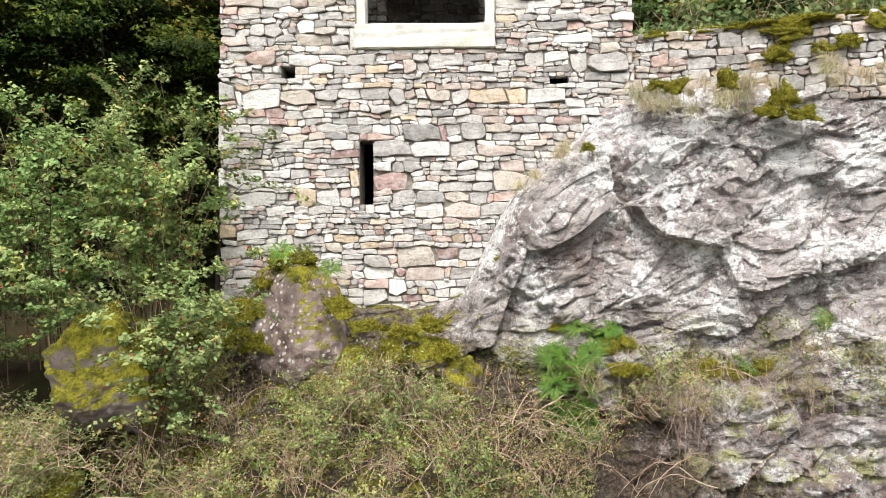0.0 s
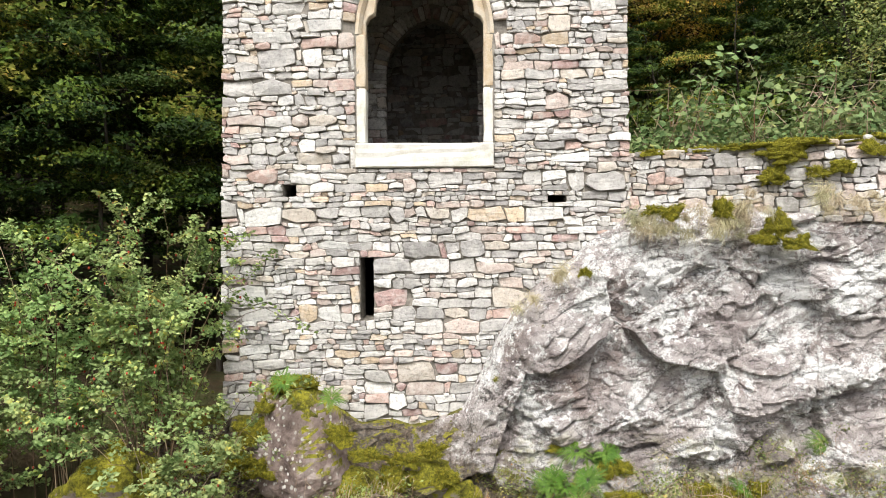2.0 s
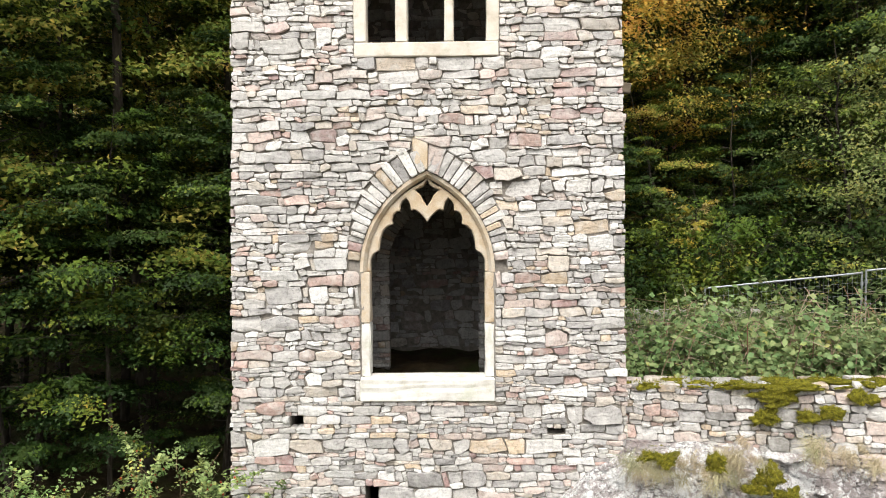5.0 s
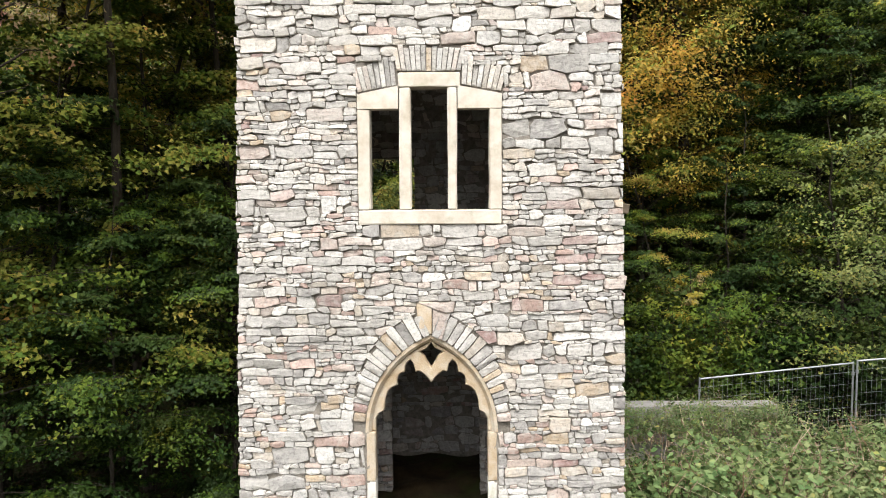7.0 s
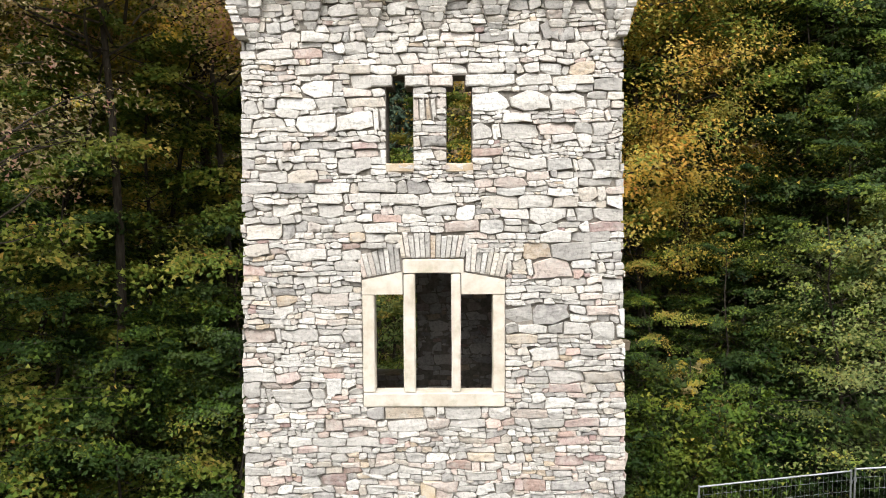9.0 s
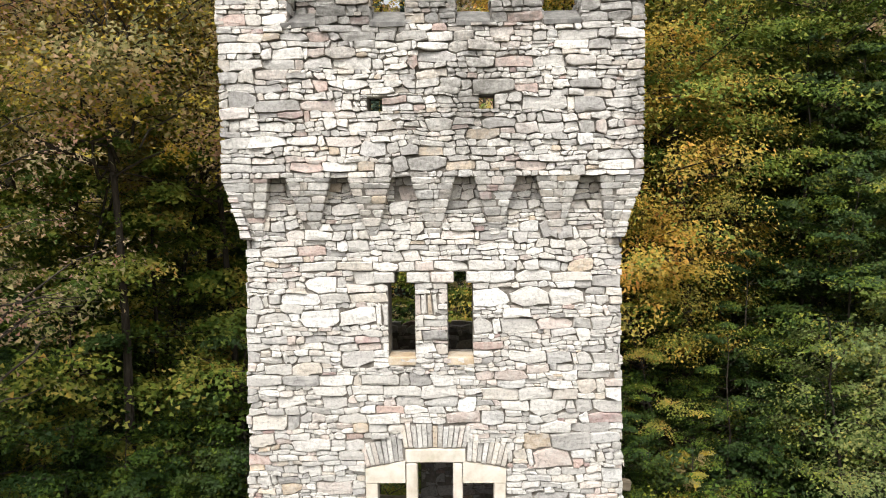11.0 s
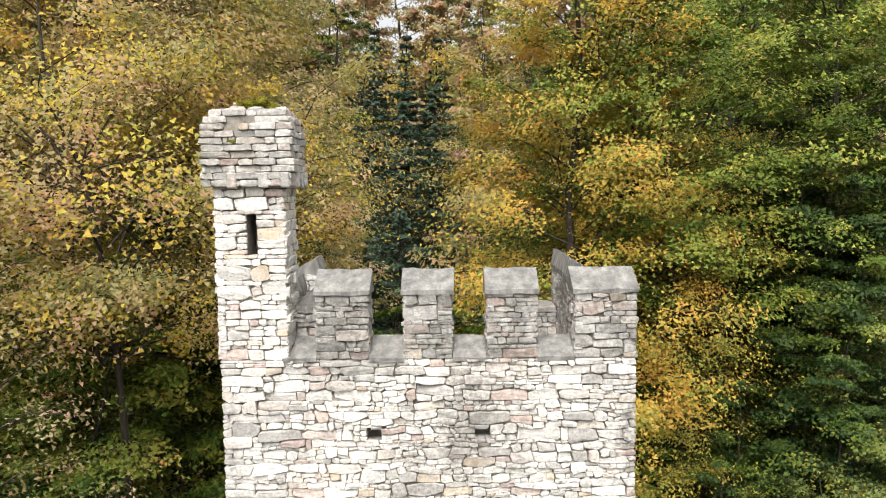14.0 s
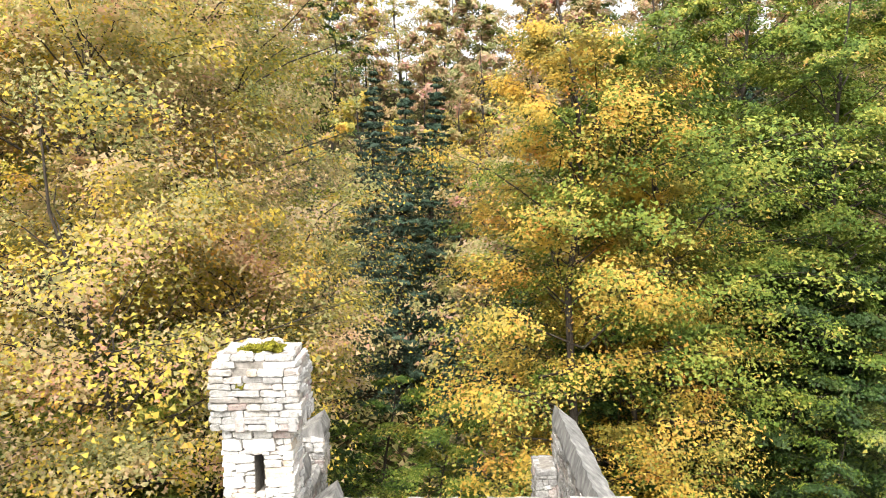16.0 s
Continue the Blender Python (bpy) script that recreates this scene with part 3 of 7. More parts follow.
def front_shape(poly):
    """Cuts a stone by the tower's tapering edges and by the ring of arch stones."""
    out = poly
    zc = sum(p[1] for p in poly) / len(poly)
    xc = sum(p[0] for p in poly) / len(poly)
    for sgn in (-1, 1):
        out = clip(out, sgn * half(zc) + rng.uniform(-0.02, 0.012), zc, -sgn, 0) if out else out
    if SPRING - 0.05 < zc < 8.6 and out:
        side = 1 if xc > 0 else -1
        ccx = -side * (R_ARCH - 0.91)
        dx, dz = xc - ccx, zc - SPRING
        d = math.hypot(dx, dz)
        ring = R_ARCH + ring_depth(zc) * 0.84
        out = clip(out, ccx + dx / d * ring, SPRING + dz / d * ring, dx / d, dz / d)
    return out


def ring_depth(z):
    return 0.20 + 0.22 * min(1, max(0, (z - SPRING - 0.2) / 1.1))


holes = [(x0 + 3, x1 + 3, z0 - Z_FOOT, z1 - Z_FOOT) for x0, x1, z0, z1 in
         (SLIT, ARCH, (-0.96, 0.97, 9.35, 11.10), (-0.96, -0.42, 11.10, 11.50), (-0.42, 0.43, 11.10, 11.72), (0.43, 0.98, 11.10, 11.45),
          (-0.72, 0.60, 13.64, 13.80), LANCET_A, LANCET_B, HOLE_A, HOLE_B)]
stones = lay(rng, 6.0, Z_BELT - Z_FOOT, 0.070, hmax=0.25, wmax=0.50, holes=holes)
wall_front = thing("wall_front", "front wall of uncoursed pale rubble with dark open joints", "wall", kind="structure")
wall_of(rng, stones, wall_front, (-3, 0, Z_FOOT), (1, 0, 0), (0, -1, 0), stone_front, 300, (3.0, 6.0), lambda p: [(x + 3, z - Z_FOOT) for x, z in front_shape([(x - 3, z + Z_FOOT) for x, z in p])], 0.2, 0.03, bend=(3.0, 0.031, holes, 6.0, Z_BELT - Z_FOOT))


def prism(pts, y0, y1):
    """A solid from an outline in x, z."""
    n = len(pts)
    v = [(x, y0, z) for x, z in pts] + [(x, y1, z) for x, z in pts]
    return v, [tuple(range(n)), tuple(range(2 * n - 1, n - 1, -1))] + [(i, n + i, n + (i + 1) % n, (i + 1) % n) for i in range(n)]


def core_front():
    """The wall behind the stones, in panels round the openings."""
    y0, y1 = 0.035, THICK
    e = lambda z: half(z) - 0.05
    P = []
    slab = lambda x0, x1, z0, z1: P.append(box(x0, x1, y0, y1, z0, z1))
    trap = lambda z0, z1: P.append(prism([(-e(z0), z0), (e(z0), z0), (e(z1), z1), (-e(z1), z1)], y0, y1))

    def beside(z0, z1, x0, x1):
        P.append(prism([(-e(z0), z0), (x0, z0), (x0, z1), (-e(z1), z1)], y0, y1))
        P.append(prism([(x1, z0), (e(z0), z0), (e(z1), z1), (x1, z1)], y0, y1))
    trap(Z_FOOT, SLIT[2])
    beside(SLIT[2], SLIT[3], SLIT[0], SLIT[1])
    trap(SLIT[3], 4.29)
    beside(4.29, 4.54, HOLE_A[0], HOLE_B[1])
    slab(HOLE_A[1], HOLE_B[0], 4.29, 4.54)
    trap(4.54, ARCH[2])
    beside(ARCH[2], SPRING, -0.86, 0.86)
    n = 14
    for i in range(n):
        a, b = SPRING + (APEX - SPRING) * i / n, SPRING + (APEX - SPRING) * (i + 1) / n
        for s in (-1, 1):
            q = [(s * arch_x(a), a), (s * e(a), a), (s * e(b), b), (s * arch_x(b), b)]
            P.append(prism(q if s > 0 else q[::-1], y0, y1))
    trap(APEX, WIN[2])
    beside(WIN[2], 11.05, -0.9, 0.9)
    beside(11.05, 11.2, -0.42, 0.42)
    trap(11.2, LANCET_A[2])
    for a, b, c, d, z0, z1 in ((LANCET_A[0], LANCET_A[1], LANCET_B[0], LANCET_B[1], 12.62, 13.64), (NECK_A[0], NECK_A[1], NECK_B[0], NECK_B[1], 13.64, 13.79)):
        beside(z0, z1, a, d)
        slab(b, c, z0, z1)
    trap(13.79, Z_BELT)
    return join(P)


part("core", mesh_of("core", *core_front(), mortar), wall_front)


# arch ring over the pointed window
def voussoirs():
    made = []
    for side in (-1, 1):
        ccx = -side * (R_ARCH - 0.91)
        a_end = math.atan2(APEX - SPRING, R_ARCH - 0.91)
        a = 0.10
        while a < a_end - 0.02:
            step = min(rng.uniform(0.045, 0.085), a_end - a) if a > 0.2 else 0.08
            if a_end - a - step < 0.03:
                step = a_end - a
            zc = SPRING + R_ARCH * math.sin(a)
            depth = ring_depth(zc) * rng.uniform(0.72, 1.08)
            g = 0.006
            inner, outer = R_ARCH + 0.006, R_ARCH + depth
            q = [(ccx + side * r * math.cos(b), SPRING + r * math.sin(b)) for r, b in ((inner, a + g / inner), (outer, a + g / outer), (outer, a + step - g / outer), (inner, a + step - g / inner))]
            if side < 0:
                q = q[::-1]
            q2 = []
            for i, p in enumerate(q):
                o = q[(i + 1) % 4]
                q2 += [(p[0] * 0.88 + o[0] * 0.12, p[1] * 0.88 + o[1] * 0.12), (p[0] * 0.12 + o[0] * 0.88, p[1] * 0.12 + o[1] * 0.88)]
            made.append(onto(stone(rng, q2[::-1] if side > 0 else q2[::-1], 0.2, 0.03), (0, 0, 0), (1, 0, 0), (0, -1, 0)))
            a += step
    return made


for piece in voussoirs():
    part("arch_stone", mesh_of("arch_stone", *piece, stone_front), wall_front)


for q in ([(-0.03, 7.87), (0.015, 7.87), (0.02, 8.30), (-0.20, 8.31), (-0.16, 7.95)], [(0.025, 7.86), (0.15, 7.79), (0.27, 8.16), (0.20, 8.24), (0.03, 8.22)]):
    part("keystone", mesh_of("keystone", *onto(stone(rng, q, 0.2, 0.035), (0, 0, 0), (1, 0, 0), (0, -1, 0)), sandstone if q[0][0] < 0 else stone_front), wall_front)


# relieving arch over the three-light window: three short runs of upright stones
def fan(x0, x1, z0, z1, t0, t1, lean0, lean1, n):
    for i in range(n):
        u0, u1 = i / n, (i + 1) / n
        f = lambda u: (x0 + (x1 - x0) * u, z0 + (z1 - z0) * u)
        g = lambda u: (x0 + (x1 - x0) * u + lean0 + (lean1 - lean0) * u, t0 + (t1 - t0) * u)
        cut = rng.uniform(-0.05, 0.0)
        q = [f(u0), f(u1), (g(u1)[0], g(u1)[1] + cut), (g(u0)[0], g(u0)[1] + cut)]
        m = (sum(p[0] for p in q) / 4, sum(p[1] for p in q) / 4)
        q = [(m[0] + (p[0] - m[0]) * 0.88, m[1] + (p[1] - m[1]) * 0.97) for p in q]
        part("arch_stone", mesh_of("arch_stone", *onto(stone(rng, q, 0.2, 0.025), (0, 0, 0), (1, 0, 0), (0, -1, 0)), stone_front), wall_front)


fan(-0.94, -0.43, 11.11, 11.20, 11.46, 11.60, -0.10, -0.03, 8)
fan(-0.42, 0.42, 11.38, 11.38, 11.74, 11.70, -0.07, 0.08, 13)
fan(0.43, 0.95, 11.20, 11.11, 11.62, 11.44, 0.02, 0.10, 8)
# lintels of the two lancets
for x0, x1 in ((-0.80, -0.52), (-0.36, -0.05), (-0.04, 0.28), (0.44, 0.78)):
    part("lintel", mesh_of("lintel", *rough_box(rng, x0 + 0.006, x1 - 0.004, -0.03 - rng.uniform(0, 0.015), 0.30, 13.645, 13.785), stone_front), wall_front)
for x0, x1 in ((-0.62, -0.24), (0.18, 0.54)):
    part("sill", mesh_of("sill", *rough_box(rng, x0, x1, -0.03, 0.34, 12.52, 12.64), sandstone), wall_front)


# the other three walls: thick cores faced with coarser rubble
def side_wall(name, sgn):
    w = thing(name, "side wall of pale rubble with dark joints", "wall", kind="structure")
    e0, e1 = half(Z_FOOT) - 0.05, half(Z_CORBEL) - 0.05
    v, f = prism([(e0 - THICK, Z_FOOT), (e0, Z_FOOT), (e1, Z_CORBEL), (e1, Z_BELT), (e1 - THICK, Z_BELT)], THICK, BACK - 0.05)
    part("core", mesh_of("core", [(sgn * x, y, z) for x, y, z in v], f if sgn > 0 else [q[::-1] for q in f], mortar), w)
    r = random.Random(20 + sgn)
    lean = (HALF_LOW - HALF_TOP) / 10.0
    st = lay(r, BACK - 0.2, Z_CORBEL - Z_FOOT, 0.22, 0.10, 0.38, 0.20, 0.8)
    made = []
    for s in st:
        v, f = stone(r, outline(r, *s), 0.15, 0.025)
        if sgn > 0:
            v, f = onto((v, f), (0, 0.2, Z_FOOT), (0, 1, 0), (1, 0, 0))
        else:
            v, f = onto((v, f), (0, BACK, Z_FOOT), (0, -1, 0), (-1, 0, 0))
        made.append(([p + Vector((sgn * half(p.z), 0, 0)) for p in v], f))
    v, f = join(made)
    tagged(part("far_stones", mesh_of("far_stones", v, f, stone_front), w), kind="stuff")
    # inside face
    st = lay(r, BACK - 2 * THICK, Z_BELT - 4.7, 0.20, 0.09, 0.34, 0.18, 0.7)
    xi = sgn * (e1 - THICK)
    if sgn > 0:
        wall_of(r, st, w, (xi, BACK - THICK, 4.7), (0, -1, 0), (-1, 0, 0), stone_inside, 0, None, None, 0.05, 0.03, "inner_stones")
    else:
        wall_of(r, st, w, (xi, THICK, 4.7), (0, 1, 0), (1, 0, 0), stone_inside, 0, None, None, 0.05, 0.03, "inner_stones")


side_wall("wall_east", 1)
side_wall("wall_west", -1)
REAR_TOP = 12.3
REAR_WIN = (-1.35, -0.42, 8.7, 10.45)
wall_rear = thing("wall_rear", "broken-off rear wall of dark rubble with a window gap", "wall", kind="structure")
P = [box(-2.62, 2.62, BACK - THICK, BACK - 0.05, Z_FOOT, REAR_WIN[2]), box(-2.62, REAR_WIN[0], BACK - THICK, BACK - 0.05, REAR_WIN[2], REAR_WIN[3]),
     box(REAR_WIN[1], 2.62, BACK - THICK, BACK - 0.05, REAR_WIN[2], REAR_WIN[3]), box(-2.6, 2.6, BACK - THICK, BACK - 0.05, REAR_WIN[3], REAR_TOP - 0.15)]
part("core", mesh_of("core", *join(P), mortar), wall_rear)
r = random.Random(31)
st = lay(r, 4.2, REAR_TOP - 4.7, 0.095, 0.04, 0.22, 0.09, 0.4, holes=[(REAR_WIN[0] + 2.1, REAR_WIN[1] + 2.1, REAR_WIN[2] - 4.7, REAR_WIN[3] - 4.7)])
wall_of(r, st, wall_rear, (-2.1, BACK - THICK, 4.7), (1, 0, 0), (0, -1, 0), stone_inside, 0, None, None, 0.08, 0.03, "inner_stones", bend=(21.0, 0.03))
st = lay(r, 5.2, REAR_TOP - Z_FOOT, 0.22, 0.10, 0.38, 0.20, 0.8, holes=[(2.6 - REAR_WIN[1], 2.6 - REAR_WIN[0], REAR_WIN[2] - Z_FOOT, REAR_WIN[3] - Z_FOOT)])
wall_of(r, st, wall_rear, (2.6, BACK, Z_FOOT), (-1, 0, 0), (0, 1, 0), stone_front, 0, None, None, 0.12, 0.03, "far_stones")

# the chamber behind the pointed window: a dark room crossed by a wall with a pointed arch
chamber = thing("wall_chamber", "inner wall of dark rubble with a pointed arch behind the window", "wall", kind="structure")
CH0, CH1 = THICK, 2.44
IN_A, IN_S, IN_RISE = 0.74, 6.47, 0.88
IN_R = (IN_A ** 2 + IN_RISE ** 2) / (2 * IN_A)
IN_C = IN_R - IN_A
P = []
n = 10
for s in (-1, 1):
    q = box(IN_A + 0.02, 2.05, CH1 + 0.05, CH1 + 0.35, 4.6, IN_S)
    P.append(([(s * x, y, z) for x, y, z in q[0]], q[1] if s > 0 else [f[::-1] for f in q[1]]))
    for i in range(n):
        a, b = IN_RISE * i / n, IN_RISE * (i + 1) / n
        xa, xb = (max(0.0, math.sqrt(max(0.0, IN_R ** 2 - t * t)) - IN_C) + 0.02 for t in (a, b))
        pv, pf = prism([(xa, IN_S + a), (2.05, IN_S + a), (2.05, IN_S + b), (xb, IN_S + b)], CH1 + 0.05, CH1 + 0.35)
        P.append(([(s * x, y, z) for x, y, z in pv], pf if s > 0 else [f[::-1] for f in pf]))
P.append(box(-2.05, 2.05, CH1 + 0.05, CH1 + 0.35, IN_S + IN_RISE, 8.3))
P.append(box(-2.05, 2.05, CH0, CH1 + 0.05, 8.1, 8.3))
# ceiling slab added to keep light from above off the rear wall
P.append(box(-2.05, 2.05, CH1 + 0.35, BACK - THICK - 0.05, 8.1, 8.3))
part("core", mesh_of("core", *join(P), mortar), chamber)
r = random.Random(41)


def round_arch(poly):
    """Keeps the stones of the inner wall clear of the arch and its ring."""
    xc, zc = sum(p[0] for p in poly) / len(poly) - 2.05, sum(p[1] for p in poly) / len(poly) + 4.7
    if zc < IN_S:
        return poly
    side = 1 if xc > 0 else -1
    dx, dz = xc + side * IN_C, zc - IN_S
    d = math.hypot(dx, dz)
    ring = IN_R + 0.24
    return clip(poly, 2.05 - side * IN_C + dx / d * ring, IN_S - 4.7 + dz / d * ring, dx / d, dz / d)


st = lay(r, 4.1, 3.4, 0.085, 0.04, 0.2, 0.08, 0.42, holes=[(2.05 - IN_A, 2.05 + IN_A, -0.1, IN_S - 4.7)])
wall_of(r, st, chamber, (-2.05, CH1, 4.7), (1, 0, 0), (0, -1, 0), stone_inside, 120, (2.05, 2.4), round_arch, 0.1, 0.03, "inner_stones")
for s in (-1, 1):                        # the ring of the inner arch
    a, a_end = 0.0, math.acos(IN_C / IN_R)
    while a < a_end - 0.01:
        step = r.uniform(0.06, 0.11)
        if a_end - a - step < 0.05:
            step = a_end - a
        v, f = stone(r, outline(r, 0, 0.24 * r.uniform(0.8, 1.05), 0, step * IN_R), 0.1, 0.03)
        vv = [Vector((s * ((IN_R + x) * math.cos(a + z / IN_R) - IN_C), CH1 + d, IN_S + (IN_R + x) * math.sin(a + z / IN_R))) for x, d, z in v]
        part("arch_stone", mesh_of("arch_stone", vv, f if s > 0 else [t[::-1] for t in f], stone_inside), chamber)
        a += step

# corbel table and parapet
parapet = thing("wall_parapet", "projecting battlement of weathered rubble above a row of wedge-shaped corbels", "wall", kind="structure")
SLOTS = ((-2.13, -1.91), (-1.32, -1.10), (-0.52, -0.28), (0.31, 0.55), (1.11, 1.35), (1.93, 2.17))
edges = [-2.75] + [x for s in SLOTS for x in s] + [2.75]
PH = 2.74


def corbel(x0, x1, sub0, sub1):
    """A wedge of stones: wide and proud above, narrow and flush below."""
    z0, z1 = 14.30, Z_BELT
    v = [(sub0, -0.004, z0), (sub1, -0.004, z0), (x1, -OUT + 0.03, z1 - 0.05), (x0, -OUT + 0.03, z1 - 0.05), (x0, -OUT + 0.03, z1), (x1, -OUT + 0.03, z1)]
    b = [(p[0], 0.1, p[2]) for p in v]
    f = [(0, 1, 2, 3), (3, 2, 5, 4), (6, 9, 8, 7), (0, 3, 9, 6), (1, 7, 8, 2), (3, 4, 10, 9), (2, 8, 11, 5), (4, 5, 11, 10)]
    return v + b, f


for i in range(0, len(edges), 2):
    x0, x1 = edges[i], edges[i + 1]
    first, last = i == 0, i == len(edges) - 2
    sub0 = x0 + (0.26 if first else 0.22)
    sub1 = x1 - (0.26 if last else 0.22)
    if first:
        sub1 = x1 - 0.14
    if last:
        sub0 = x0 + 0.14
    part("corbel", mesh_of("corbel", *corbel(x0 + 0.02, x1 - 0.02, sub0 + 0.015, sub1 - 0.015), mortar), parapet)
    zb, zt = 14.28, Z_BELT
    side_l = lambda z: sub0 + (x0 - sub0) * (z - zb) / (zt - zb)
    side_r = lambda z: sub1 + (x1 - sub1) * (z - zb) / (zt - zb)
    z = zb
    while z < zt - 0.01:                # course by course, each a little further out
        zn = min(zt, z + rng.uniform(0.07, 0.13))
        if zt - zn < 0.05:
            zn = zt
        wide = side_r(z) - side_l(z)
        cuts = [0.0] + sorted(rng.uniform(0.25, 0.75) for _ in range(0 if wide < 0.22 else (1 if wide < 0.42 else 2))) + [1.0]
        for a, b in zip(cuts[:-1], cuts[1:]):
            if b - a < 0.1:
                continue
            sl = rng.uniform(-0.02, 0.02)
            at = lambda u, h: side_l(h) + (side_r(h) - side_l(h)) * u
            q = [(at(a, z), z), (at(b, z), z), (at(b, zn), zn), (at(a, zn), zn)]
            m = (sum(p[0] for p in q) / 4, sum(p[1] for p in q) / 4)
            q2 = []
            for t in range(4):
                p0, p1 = q[t], q[(t + 1) % 4]
                q2 += [(p0[0] * 0.86 + p1[0] * 0.14, p0[1] * 0.86 + p1[1] * 0.14), (p0[0] * 0.14 + p1[0] * 0.86, p0[1] * 0.14 + p1[1] * 0.86)]
            q2 = [(m[0] + (p[0] - m[0]) * 0.975, m[1] + (p[1] - m[1]) * 0.96) for p in q2]
            v, f = stone(rng, q2, 0.12, 0.014)
            out_by = lambda h: OUT * min(1, max(0, (h - zb) / (zt - zb)))
            part("stone", mesh_of("stone", [(p[0], p[1] if p[1] > 0.06 else p[1] - out_by(p[2]), p[2]) for p in v], f, stone_front), parapet)
        z = zn
# sides of the corbelling, left and right
for s in (-1, 1):
    q = [(2.40, Z_CORBEL), (2.50, Z_CORBEL), (PH - 0.04, Z_BELT - 0.05), (PH - 0.04, Z_BELT), (2.40, Z_BELT)]
    v, f = prism(q, 0.0, BACK)
    part("corbel", mesh_of("corbel", [(s * x, y, z) for x, y, z in v], f if s > 0 else [t[::-1] for t in f], mortar), parapet)
    r = random.Random(60 + s)
    st = lay(r, BACK + 0.2, 0.8, 0.10, 0.05, 0.18, 0.12, 0.5)
    made = []
    for t in st:
        v, f = stone(r, outline(r, *t), 0.12, 0.02)
        v, f = onto((v, f), (0, -0.2 if s > 0 else BACK, 14.25), (0, s, 0), (s, 0, 0))
        made.append(([p + Vector((s * (2.50 + 0.25 * (p.z - 14.25) / 0.8), 0, 0)) for p in v], f))
    v, f = join(made)
    tagged(part("side_stones", mesh_of("side_stones", v, f, stone_front), parapet), kind="stuff")

# the parapet wall
PUT = ((-0.82, -0.63, 15.90, 16.08), (0.62, 0.82, 15.92, 16.11))
PW = 0.45
P = [box(-PH + 0.05, PH - 0.05, -OUT + 0.05, -OUT + PW, Z_BELT, 15.9), box(-PH + 0.05, PH - 0.05, -OUT + 0.05, -OUT + PW, 16.11, Z_CREN - 0.04),
     box(-PH + 0.05, PUT[0][0], -OUT + 0.05, -OUT + PW, 15.9, 16.11), box(PUT[0][1], PUT[1][0], -OUT + 0.05, -OUT + PW, 15.9, 16.11), box(PUT[1][1], PH - 0.05, -OUT + 0.05, -OUT + PW, 15.9, 16.11),
     box(-2.05, 2.05, -OUT + PW, THICK, Z_BELT - 0.1, Z_BELT + 0.12)]
part("core", mesh_of("core", *join(P), mortar), parapet)
st = lay(rng, 2 * PH, Z_CREN - Z_BELT, 0.075, 0.034, 0.2, holes=[(x0 + PH, x1 + PH, z0 - Z_BELT, z1 - Z_BELT) for x0, x1, z0, z1 in PUT])
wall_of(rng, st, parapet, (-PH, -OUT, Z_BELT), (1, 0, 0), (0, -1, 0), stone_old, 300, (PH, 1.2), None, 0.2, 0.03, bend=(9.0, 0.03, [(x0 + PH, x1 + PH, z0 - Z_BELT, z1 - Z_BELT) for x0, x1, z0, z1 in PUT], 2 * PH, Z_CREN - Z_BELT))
st = lay(rng, 2 * PH - 0.9, Z_CREN - Z_BELT - 0.02, 0.15, 0.07, 0.28, 0.14, 0.6, holes=[(PH - 0.45 - x1, PH - 0.45 - x0, z0 - Z_BELT, z1 - Z_BELT) for x0, x1, z0, z1 in PUT])
wall_of(rng, st, parapet, (PH - 0.45, -OUT + PW, Z_BELT), (-1, 0, 0), (0, 1, 0), stone_old, 0, None, None, 0.08, 0.025, "inner_stones")


def block_wall(parent, x0, x1, y0, y1, z0, z1, mat, seed, hmed=0.10, single=False, faces="fblr"):
    """A free-standing block faced with rubble on its sides."""
    r = random.Random(seed)
    part("core", mesh_of("core", *box(x0 + 0.04, x1 - 0.04, y0 + 0.04, y1 - 0.04, z0, z1 - 0.01), mortar), parent)
    kw = dict(thick=0.1, proud=0.02, joined_name="side_stones")
    if "f" in faces:
        wall_of(r, lay(r, x1 - x0, z1 - z0, hmed, 0.05, 0.2, 0.1, 0.45), parent, (x0, y0, z0), (1, 0, 0), (0, -1, 0), mat, 300 if single else 0, (0, 0), None, **kw)
    if "b" in faces:
        wall_of(r, lay(r, x1 - x0, z1 - z0, hmed * 1.3, 0.05, 0.2, 0.1, 0.45), parent, (x1, y1, z0), (-1, 0, 0), (0, 1, 0), mat, **kw)
    if "l" in faces:
        wall_of(r, lay(r, y1 - y0, z1 - z0, hmed, 0.05, 0.2, 0.1, 0.45), parent, (x0, y1, z0), (0, -1, 0), (-1, 0, 0), mat, **kw)
    if "r" in faces:
        wall_of(r, lay(r, y1 - y0, z1 - z0, hmed, 0.05, 0.2, 0.1, 0.45), parent, (x1, y0, z0), (0, 1, 0), (1, 0, 0), mat, **kw)


